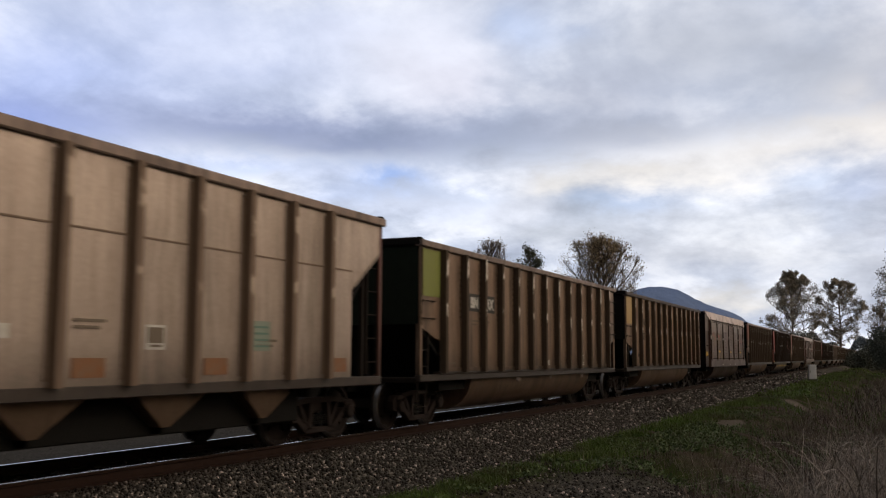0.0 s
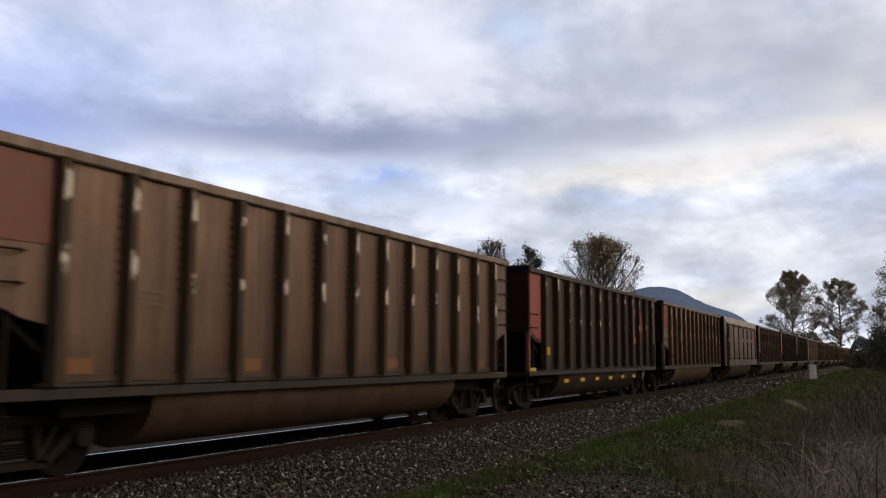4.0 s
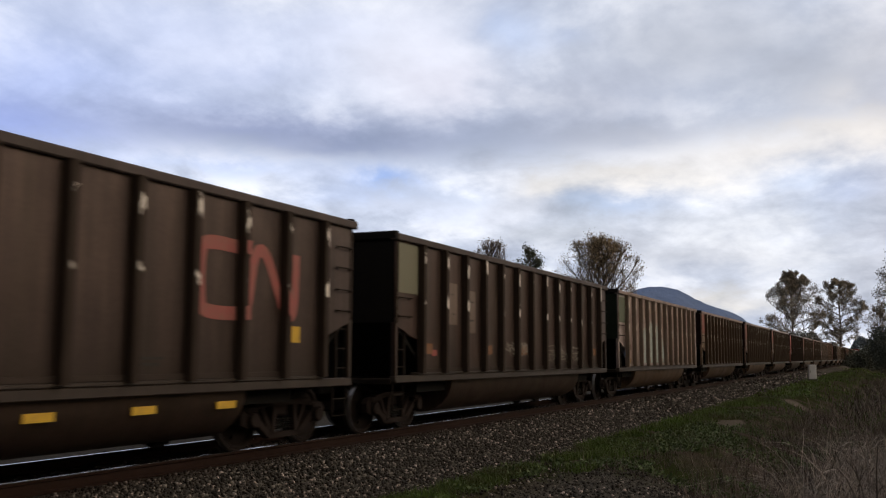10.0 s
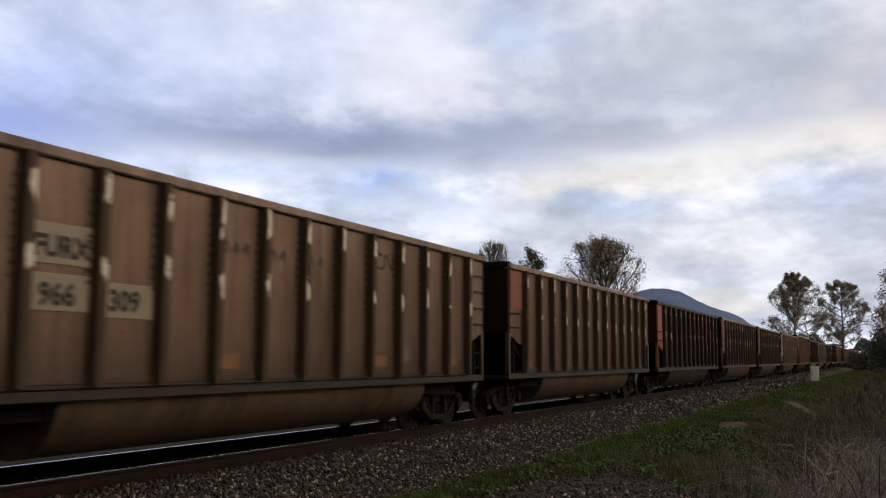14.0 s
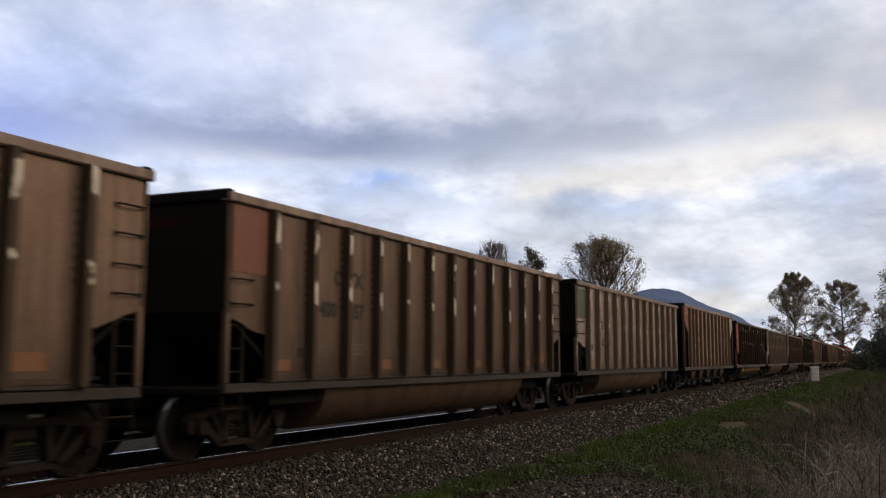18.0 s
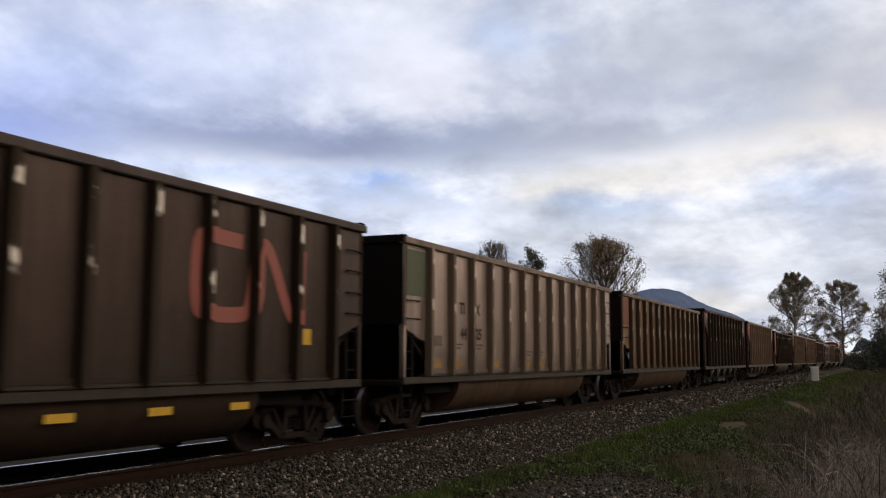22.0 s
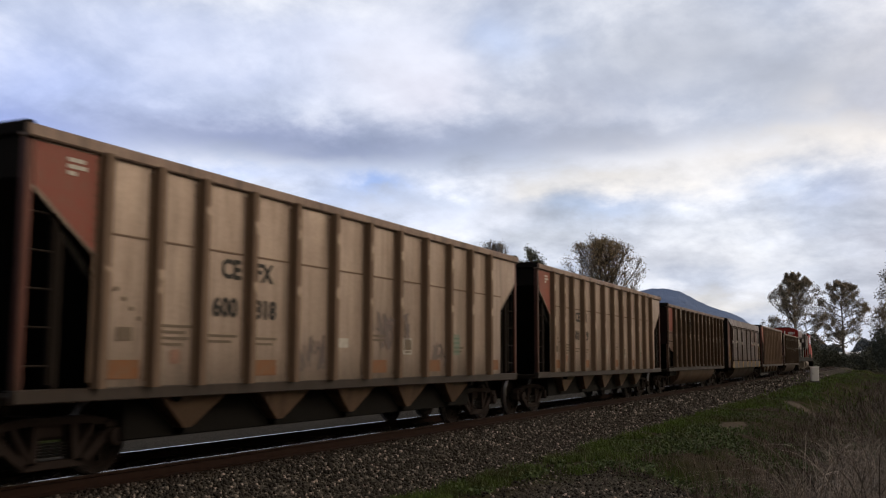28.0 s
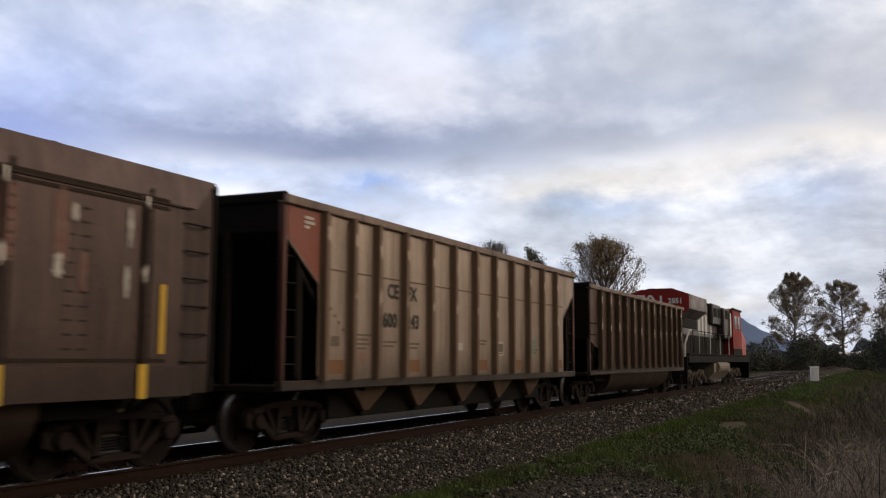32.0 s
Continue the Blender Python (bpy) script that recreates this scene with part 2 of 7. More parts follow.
# ---- materials ----
def dusty_paint(name, col, dust, amount=0.5, rough=0.46, spec=0.4, metal=0.74, dirt=0.75, mottle=3.2):
    """Sheet metal paint under road dust: streaks that run down, blotches and fine grain; darker towards the bottom."""
    col, dust = ((q[0] * 0.975, q[1] * 0.87, q[2] * 0.95) for q in (col, dust))
    k = Nodes(name)
    o = k.coords()
    r = k.rand()
    shift = k.n("ShaderNodeCombineXYZ", X=k.m('MULTIPLY', r, 37.0), Y=0.0, Z=k.m('MULTIPLY', r, 11.0)).outputs[0]
    o2 = k.moved(o, shift)
    streak = k.noise(k.scaled(o2, (5.0, 5.0, 0.35)), 1.3, 5, 0.6)
    blotch = k.noise(o2, 0.9, 4, 0.55, 0.4)
    grain = k.noise(o2, 22.0, 4, 0.6)
    f = k.m('MULTIPLY_ADD', streak, 0.55, k.m('MULTIPLY', blotch, 0.45))
    f = k.m('ADD', k.m('MULTIPLY', k.m('SUBTRACT', f, 0.5), mottle), amount, clamp=True)
    c = k.mix(f, col, dust)
    # darker towards the bottom, along a streaky edge
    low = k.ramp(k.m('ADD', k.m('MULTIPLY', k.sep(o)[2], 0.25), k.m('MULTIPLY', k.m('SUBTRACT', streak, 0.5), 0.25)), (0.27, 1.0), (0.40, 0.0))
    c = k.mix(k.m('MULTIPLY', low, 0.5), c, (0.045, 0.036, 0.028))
    soot = k.ramp(k.noise(k.scaled(o2, (2.2, 2.2, 0.22)), 1.0, 5, 0.65), (0.50, 0.0), (0.70, dirt))
    c = k.mix(soot, c, (0.06, 0.046, 0.036))
    fine = k.ramp(k.noise(k.scaled(o2, (9.0, 9.0, 0.5)), 1.0, 4, 0.6), (0.52, 0.0), (0.74, 0.45))
    c = k.mix(fine, c, tuple(q * 0.45 for q in col))
    c = k.mix(1.0, c, k.ramp(grain, (0.3, 0.88), (0.7, 1.07)), 'MULTIPLY')
    c = k.mix(1.0, c, k.ramp(r, (0.0, 0.82), (1.0, 1.1)), 'MULTIPLY')
    ro = k.m('ADD', rough, k.m('MULTIPLY', k.m('SUBTRACT', blotch, 0.5), 0.35))
    h = k.m('ADD', k.m('MULTIPLY', k.noise(o2, 1.6, 2), 1.0), k.m('MULTIPLY', grain, 0.05))
    return k.finish(c, ro, metal, k.bump(h, 0.22, 0.03), spec)


def rib_paint(name, col, worn, rub=0.0):
    """Dark post paint, rubbed to bare metal in long patches high and halfway up the outer face."""
    k = Nodes(name)
    o = k.coords()
    r = k.rand()
    x, y, z = k.sep(o)
    v = k.n("ShaderNodeCombineXYZ", X=k.m('MULTIPLY', x, 3.0), Y=k.m('MULTIPLY', r, 60.0), Z=k.m('MULTIPLY', z, 2.2)).outputs[0]
    patch = k.noise(v, 1.0, 3, 0.6)
    edge = k.noise(k.scaled(o, (30, 30, 6)), 1.0, 4, 0.6)

    def zone(mid, half):
        return k.m('SUBTRACT', 1.0, k.m('DIVIDE', k.m('ABSOLUTE', k.m('SUBTRACT', z, mid)), half), clamp=True)
    rubbed = k.m('MAXIMUM', k.m('MULTIPLY', zone(3.28, 0.42), 1.0), k.m('MULTIPLY', zone(2.42, 0.42), 0.85))
    g = k.m('ADD', k.m('MULTIPLY', rubbed, 0.5), k.m('ADD', k.m('MULTIPLY', patch, 1.1), k.m('MULTIPLY', k.m('SUBTRACT', edge, 0.5), 0.3)))
    f = k.ramp(k.m('ADD', g, rub), (0.80, 0.0), (0.88, 1.0))
    c = k.mix(k.noise(k.scaled(o, (4, 4, 0.6)), 2.0, 4), col, tuple(q * 0.55 for q in col))
    # only the outer face rubs
    f = k.m('MULTIPLY', f, k.ramp(k.m('MULTIPLY', y, -10.0), (0.93, 0.0), (0.97, 1.0)))
    f = k.m('MULTIPLY', f, k.ramp(k.m('ADD', k.m('MULTIPLY_ADD', x, 4.0, 0.5), k.m('MULTIPLY', k.m('SUBTRACT', edge, 0.5), 0.5)), (0.34, 0.0), (0.40, 1.0)))
    c = k.mix(k.m('MULTIPLY', f, 0.95), c, worn)
    return k.finish(c, k.m('MULTIPLY_ADD', f, -0.3, 0.82), k.m('MULTIPLY', f, 0.35), k.bump(edge, 0.2, 0.01), 0.12)


def grimy(name, col, rough=0.75, metal=0.0, var=0.5, scale=6.0, spec=0.12):
    k = Nodes(name)
    o = k.coords()
    a = k.noise(o, scale, 5, 0.6)
    b = k.noise(o, scale * 7, 3, 0.6)
    c = k.mix(a, tuple(q * (1 - var) for q in col), tuple(q * (1 + var) for q in col))
    c = k.mix(k.m('MULTIPLY', b, 0.4), c, tuple(q * 0.6 for q in col))
    return k.finish(c, k.m('MULTIPLY_ADD', a, 0.25, rough - 0.12), metal, k.bump(b, 0.25, 0.01), spec)


def marking(name, col, wear=0.35, rough=0.6):
    """Paint or film of a marking, dulled and rubbed."""
    k = Nodes(name)
    o = k.coords()
    a = k.noise(k.scaled(o, (3, 3, 1.6)), 3.5, 6, 0.7)
    c = k.mix(k.m('MULTIPLY', k.ramp(a, (0.35, 0.0), (0.7, 1.0)), wear * 1.4, clamp=True), col, (0.165, 0.122, 0.084))
    return k.finish(c, rough, 0.0, None, 0.4)


M = {
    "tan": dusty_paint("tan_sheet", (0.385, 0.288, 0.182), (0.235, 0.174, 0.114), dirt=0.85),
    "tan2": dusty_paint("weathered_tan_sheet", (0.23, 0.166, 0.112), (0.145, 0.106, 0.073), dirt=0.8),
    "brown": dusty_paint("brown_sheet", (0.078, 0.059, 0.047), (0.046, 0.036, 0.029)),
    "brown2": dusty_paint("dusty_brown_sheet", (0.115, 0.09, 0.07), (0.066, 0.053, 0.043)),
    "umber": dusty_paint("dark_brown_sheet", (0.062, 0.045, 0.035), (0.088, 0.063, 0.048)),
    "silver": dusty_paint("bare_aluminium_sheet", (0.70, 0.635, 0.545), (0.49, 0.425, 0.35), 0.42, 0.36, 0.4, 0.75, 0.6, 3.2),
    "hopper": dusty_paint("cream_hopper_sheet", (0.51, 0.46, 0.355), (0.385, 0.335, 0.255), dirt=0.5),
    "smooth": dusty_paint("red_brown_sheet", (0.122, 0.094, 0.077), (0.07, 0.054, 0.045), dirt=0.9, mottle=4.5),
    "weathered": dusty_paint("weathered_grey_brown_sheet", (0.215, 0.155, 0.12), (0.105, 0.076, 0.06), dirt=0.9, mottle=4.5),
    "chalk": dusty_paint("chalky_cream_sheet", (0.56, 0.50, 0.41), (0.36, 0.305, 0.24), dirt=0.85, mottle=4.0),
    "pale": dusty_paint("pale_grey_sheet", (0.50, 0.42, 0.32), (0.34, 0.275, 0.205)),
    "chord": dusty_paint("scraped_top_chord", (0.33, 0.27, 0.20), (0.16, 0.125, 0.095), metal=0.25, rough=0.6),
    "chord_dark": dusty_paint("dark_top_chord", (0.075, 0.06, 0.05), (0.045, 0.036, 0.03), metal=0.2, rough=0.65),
    # posts: dark brown paint, with the shade on their sides put into the colour
    "rib_tan": rib_paint("tan_rib", (0.085, 0.061, 0.044), (0.62, 0.56, 0.49), -0.05),
    "rib_brown": rib_paint("brown_rib", (0.045, 0.032, 0.025), (0.74, 0.68, 0.62), -0.12),
    "rib_silver": rib_paint("aluminium_rib", (0.20, 0.155, 0.125), (0.62, 0.54, 0.46), -0.06),
    "rib_hopper": rib_paint("hopper_rib", (0.22, 0.155, 0.115), (0.42, 0.33, 0.26), -0.12),
    # ends: soot and dark paint, with the shade between cars put into the colour
    "end": grimy("sooty_shaded_end_sheet", (0.010, 0.008, 0.007), 0.85),
    "end_red": grimy("red_brown_shaded_end_sheet", (0.016, 0.0065, 0.006), 0.8),
    "end_bright": grimy("red_shaded_end_sheet", (0.032, 0.0085, 0.008), 0.78),
    "brown_hopper": dusty_paint("rusty_brown_hopper_sheet", (0.145, 0.107, 0.081), (0.082, 0.062, 0.049)),
    # the shade between cars is put into this green too
    "end_green": grimy("dark_green_shaded_end_sheet", (0.012, 0.017, 0.011), 0.8),
    "frame": grimy("grimy_frame_steel", (0.017, 0.0125, 0.0098), 0.8),
    "sill": dusty_paint("dusty_sill_steel", (0.058, 0.043, 0.033), (0.028, 0.022, 0.018), metal=0.2),
    "band": dusty_paint("weathered_pale_band", (0.37, 0.335, 0.27), (0.17, 0.15, 0.12), dirt=0.95, mottle=5.0, metal=0.45),
    "faded_red": marking("faded_emblem_red", (0.19, 0.034, 0.032), 0.42),
    "amber": marking("amber_square", (0.36, 0.20, 0.03), 0.5),
    # black grime, with the shade beneath the cars put into the colour
    "under": grimy("black_shaded_underframe", (0.008, 0.007, 0.006), 0.85),
    "truck": grimy("cast_truck_steel", (0.023, 0.016, 0.0138), 0.85, spec=0.12),
    "wheel": grimy("worn_wheel_steel", (0.013, 0.0085, 0.0068), 0.75, 0.0, spec=0.12),
    "tread": grimy("polished_wheel_rim", (0.48, 0.46, 0.45), 0.38, 0.9, 0.1),
    "tub": dusty_paint("tub_sheet", (0.43, 0.31, 0.195), (0.28, 0.20, 0.125), dirt=0.6),
    "tub_dark": dusty_paint("dark_tub_sheet", (0.19, 0.138, 0.096), (0.11, 0.082, 0.06), dirt=0.6),
    "chute": dusty_paint("hopper_chute_sheet", (0.44, 0.32, 0.20), (0.30, 0.215, 0.135)),
    "coal": grimy("coal", (0.012, 0.012, 0.013), 0.6, 0.0, 0.5, 14.0),
    "red": marking("red_panel_paint", (0.21, 0.048, 0.036), 0.28),
    "hopper_red": marking("hopper_red_panel", (0.24, 0.058, 0.04), 0.3),
    "rust_sheet": dusty_paint("rust_red_sheet", (0.16, 0.075, 0.055), (0.10, 0.055, 0.043)),
    "primer": marking("faded_primer_patch", (0.16, 0.115, 0.085), 0.5),
    "rust": marking("rust_red_panel_paint", (0.19, 0.055, 0.038), 0.35),
    "bright_red": marking("bright_red_paint", (0.33, 0.066, 0.06), 0.3),
    "lime": marking("lime_panel_paint", (0.17, 0.19, 0.03), 0.15),
    "green": marking("green_panel_paint", (0.06, 0.085, 0.05), 0.25),
    "sage": marking("sage_panel_paint", (0.15, 0.15, 0.10), 0.25),
    "ochre": marking("ochre_panel_paint", (0.42, 0.28, 0.12), 0.2),
    "end_mark": grimy("worn_end_emblem", (0.040, 0.011, 0.010), 0.85, spec=0.05),
    "orange": marking("orange_square", (0.21, 0.072, 0.015), 0.5),
    "yellow": marking("yellow_reflector", (0.66, 0.40, 0.022), 0.25),
    "white": marking("white_marking", (0.58, 0.56, 0.52), 0.3),
    "scuff": marking("scuffed_white_paint", (0.58, 0.55, 0.51), 0.5),
    "black": marking("black_lettering", (0.018, 0.016, 0.014), 0.06),
    "ghost": marking("faded_lettering", (0.13, 0.097, 0.069), 0.3),
    "teal": marking("teal_sticker", (0.22, 0.27, 0.22), 0.3),
    "teal_dark": marking("teal_print", (0.10, 0.19, 0.15), 0.2),
    "pale_blue": marking("pale_blue_spray_paint", (0.36, 0.43, 0.41), 0.45),
    "pink": marking("faded_red_paint", (0.31, 0.072, 0.066), 0.4),
    "smudge": marking("pink_smudge", (0.34, 0.17, 0.13), 0.6),
    "faint": marking("faint_pale_lettering", (0.25, 0.205, 0.155), 0.6),
    "weld": grimy("dark_weld_mark", (0.042, 0.032, 0.026), 0.8),
    "tag": marking("dull_white_spray", (0.26, 0.235, 0.205), 0.55),
    "smear": marking("worn_red_smear", (0.135, 0.042, 0.036), 0.6),
    "cream": marking("cream_number_patch", (0.28, 0.235, 0.18), 0.4),
    "violet": marking("violet_spray_paint", (0.14, 0.11, 0.11), 0.3),
    "stain": grimy("oil_stain", (0.016, 0.013, 0.011), 0.85, spec=0.05),
}


# ---- ground ----
def step(a, b, x):
    t = np.clip((x - a) / (b - a), 0, 1)
    return t * t * (3 - 2 * t)


def wave(x, y, s, seed=0.0):
    """Cheap smooth unevenness between -1 and 1."""
    return (np.sin(x * s + seed + 1.7 * np.sin(y * s * 0.73 + seed)) + np.sin(y * s * 1.31 + seed * 2 + 1.3 * np.sin(x * s * 0.61))
            + np.sin((x + y) * s * 0.47 + seed * 3)) / 3


def ground_z(x, y):
    x, y = np.asarray(x, float), np.asarray(y, float)
    u = YC - y
    z = -0.19 - 0.47 * step(1.5, 3.1, u) - 0.06 * step(3.0, 5.0, u)
    dig = step(14.0, 20.0, x + 1.2 * wave(x, y, 0.9)) * (0.85 + 0.15 * wave(x, y, 0.2, 2))
    z = z - dig * 1.0 * step(5.0, 8.0, u + 0.35 * wave(x, y, 0.7, 1)) + dig * 0.75 * step(10.5, 14.5, u)
    z = z + step(3.2, 4.5, u) * (0.05 * wave(x, y, 1.6, 3) + 0.03 * wave(x, y, 4.1, 5))
    z = z - 0.55 * step(1.75, 3.4, -u)
    return z + 0.012 * wave(x, y, 7.0, 4)


def ground_material():
    k = Nodes("verge_ground")
    p = k.coords()
    x, y, z = k.sep(p)
    n1 = k.noise(p, 0.55, 5, 0.6)
    n2 = k.noise(p, 3.5, 5, 0.65)
    n3 = k.noise(p, 26.0, 4, 0.6)
    u = k.m('SUBTRACT', YC, y)
    uw = k.m('ADD', u, k.m('MULTIPLY', k.m('SUBTRACT', n2, 0.5), 1.3))
    grass = k.mix(n2, (0.018, 0.027, 0.008), (0.042, 0.05, 0.018))
    soil = k.mix(n2, (0.045, 0.034, 0.027), (0.10, 0.078, 0.062))
    stone = k.mix(k.ramp(n3, (0.35, 0.0), (0.65, 1.0)), (0.035, 0.031, 0.027), (0.13, 0.12, 0.105))
    c = k.mix(k.ramp(n1, (0.42, 0.0), (0.58, 0.8)), grass, soil)
    near = k.ramp(k.m('DIVIDE', k.m('ADD', x, k.m('MULTIPLY', k.m('SUBTRACT', n2, 0.5), 5.0)), 40.0), (0.42, 1.0), (0.47, 0.0))
    pad = k.m('MULTIPLY', near, k.ramp(k.m('DIVIDE', uw, 10.0), (0.40, 0.0), (0.46, 1.0)))
    c = k.mix(pad, c, stone)
    bed = k.ramp(k.m('DIVIDE', k.m('MAXIMUM', uw, k.m('MULTIPLY', uw, -0.35)), 10.0), (0.30, 1.0), (0.35, 0.0))
    c = k.mix(bed, c, stone)
    # bare soil worn along the bank
    line = k.m('ABSOLUTE', k.m('SUBTRACT', y, k.m('MULTIPLY_ADD', x, 0.353, k.m('MULTIPLY_ADD', n2, 0.9, -14.05))))
    worn = k.m('MULTIPLY', k.ramp(line, (0.3, 1.0), (0.6, 0.0)), k.ramp(k.m('DIVIDE', x, 100.0), (0.425, 0.0), (0.445, 1.0), (0.52, 1.0), (0.54, 0.0)))
    px, py = k.m('DIVIDE', k.m('SUBTRACT', x, 32.6), 2.4), k.m('DIVIDE', k.m('SUBTRACT', y, 4.7), 0.62)
    bare = k.m('ADD', k.m('ADD', k.m('MULTIPLY', px, px), k.m('MULTIPLY', py, py)), k.m('MULTIPLY', n2, 0.8))
    worn = k.m('MAXIMUM', worn, k.ramp(bare, (0.9, 0.8), (1.4, 0.0)))
    c = k.mix(worn, c, (0.15, 0.125, 0.105))
    c = k.mix(1.0, c, k.ramp(n3, (0.3, 0.7), (0.7, 1.15)), 'MULTIPLY')
    return k.finish(c, 0.9, 0.0, k.bump(k.m('ADD', n2, k.m('MULTIPLY', n3, 0.6)), 0.7, 0.05), 0.0)


def axis_steps(*spans):
    out = []
    for a, b, s in spans:
        out += list(np.arange(a, b, s))
    return np.array(out + [spans[-1][1]])


def ground():
    xs = axis_steps((-4500, -500, 500), (-500, -40, 46), (-40, 6, 2), (6, 45, 0.3), (45, 110, 1.0), (110, 500, 15), (500, 4500, 400))
    ys = axis_steps((-4500, -300, 420), (-300, -20, 20), (-20, -5, 1.0), (-5, 8.5, 0.25), (8.5, 16, 0.8), (16, 60, 5), (60, 300, 30), (300, 4500, 420))
    gx, gy = np.meshgrid(xs, ys, indexing="ij")
    gz = ground_z(gx, gy)
    v = np.stack([gx, gy, gz], -1).reshape(-1, 3)
    nx, ny = len(xs), len(ys)
    i = np.arange(nx - 1)[:, None] * ny + np.arange(ny - 1)[None]
    f = np.stack([i, i + ny, i + ny + 1, i + 1], -1).reshape(-1, 4)
    ob = new("ground", part_mesh("ground", v.tolist(), f.tolist(), True))
    ob.data.materials.append(ground_material())
    return tagged(ob, "grassy trackside verge sloping into a weedy ditch", "ground", kind="structure")


ground()


def scatter_mesh(name, verts, faces, material):
    """verts: n pieces x k corners x 3; faces: one piece's faces, all with the same number of corners."""
    n, k = verts.shape[:2]
    f = (np.array(faces)[None] + (np.arange(n) * k)[:, None, None]).reshape(-1, len(faces[0]))
    me = bpy.data.meshes.new(name)
    me.vertices.add(n * k)
    me.vertices.foreach_set("co", verts.astype(np.float32).ravel())
    c = f.shape[1]
    me.loops.add(f.size)
    me.loops.foreach_set("vertex_index", f.ravel().astype(np.int32))
    me.polygons.add(len(f))
    me.polygons.foreach_set("loop_start", np.arange(0, f.size, c, dtype=np.int32))
    me.update(calc_edges=True)
    me.validate()
    me.materials.append(material)
    return me


CUBE = np.array([(x, y, z) for x in (-1, 1) for y in (-1, 1) for z in (-1, 1)], float)
CUBE_FACES = [(0, 1, 3, 2), (4, 6, 7, 5), (0, 4, 5, 1), (2, 3, 7, 6), (0, 2, 6, 4), (1, 5, 7, 3)]


def island_colour(k):
    return k.t.nodes.new("ShaderNodeNewGeometry").outputs["Random Per Island"]


def stone_material():
    k = Nodes("crushed_stone")
    r = island_colour(k)
    n = k.noise(k.coords(), 30.0, 4, 0.6)
    c = k.ramp(r, (0.0, (0.012, 0.010, 0.0085)), (0.55, (0.031, 0.027, 0.023)), (0.76, (0.066, 0.057, 0.049)), (0.93, (0.23, 0.205, 0.18)), (1.0, (0.60, 0.49, 0.45)))
    c = k.mix(k.m('MULTIPLY', n, 0.3), c, (0.05, 0.04, 0.033))
    # darker and browner from beside the near rail on, across the track
    y = k.sep(k.coords())[1]
    stain = k.ramp(k.m('ADD', k.m('DIVIDE', k.m('SUBTRACT', y, 7.9), 1.2), k.m('MULTIPLY', k.m('SUBTRACT', n, 0.5), 0.5)), (0.2, 0.0), (0.75, 0.8))
    c = k.mix(stain, c, (0.022, 0.0125, 0.009))
    return k.finish(c, 0.85, 0.0, k.bump(n, 0.4, 0.01), 0.3)


def stones(rng, n, x0, x1, y0, y1, r0, r1):
    x = rng.uniform(x0, x1, n)
    y = rng.uniform(y0, y1, n)
    s = rng.uniform(r0, r1, n) * rng.choice([0.7, 1.0, 1.25], n)
    v = CUBE[None] * rng.uniform(0.55, 1.0, (n, 8, 1)) * rng.uniform(0.6, 1.0, (n, 1, 3)) * s[:, None, None]
    a, b = rng.uniform(0, 6.28, n), rng.uniform(-0.9, 0.9, n)
    ca, sna, cb, sb = np.cos(a), np.sin(a), np.cos(b), np.sin(b)
    rot = np.stack([ca * cb, -sna, ca * sb, sna * cb, ca, sna * sb, -sb, 0 * a, cb], -1).reshape(n, 3, 3)
    v = np.einsum("nij,nkj->nki", rot, v)
    return v + np.stack([x, y, ground_z(x, y) + s * rng.uniform(-0.1, 0.75, n)], -1)[:, None]


def ballast():
    rng = np.random.default_rng(5)
    v = np.concatenate([
        stones(rng, 40000, 6, 30, 6.35, 8.75, 0.014, 0.028),
        stones(rng, 14000, 30, 62, 6.3, 8.75, 0.022, 0.042),
        stones(rng, 4000, 62, 130, 6.3, 8.75, 0.045, 0.085),
        stones(rng, 7000, 2, 40, 8.95, 12.9, 0.022, 0.045),
        stones(rng, 3500, 40, 130, 8.95, 12.9, 0.05, 0.085),
        stones(rng, 5200, 10, 18.5, 2.2, 6.2, 0.010, 0.026)])
    ob = new("ballast", scatter_mesh("ballast", v, CUBE_FACES, stone_material()))
    tagged(ob, "grey-brown crushed stone ballast along the track shoulder", "ballast", kind="stuff")


ballast()


# ---- track ----
def rail_material():
    k = Nodes("rusty_rail")
    o = k.coords()
    n = k.noise(o, 8.0, 5, 0.65)
    rust = k.mix(n, (0.013, 0.0062, 0.0043), (0.028, 0.0135, 0.009))
    return k.finish(rust, 0.85, 0.0, k.bump(n, 0.3, 0.01), 0.12)


M["rail"] = rail_material()
M["rail_head"] = grimy("polished_rail_head", (0.62, 0.62, 0.64), 0.22, 1.0, 0.08, 6.0, 0.5)
M["tie"] = grimy("creosoted_tie", (0.045, 0.032, 0.024), 0.85, 0.0, 0.4, 9.0)


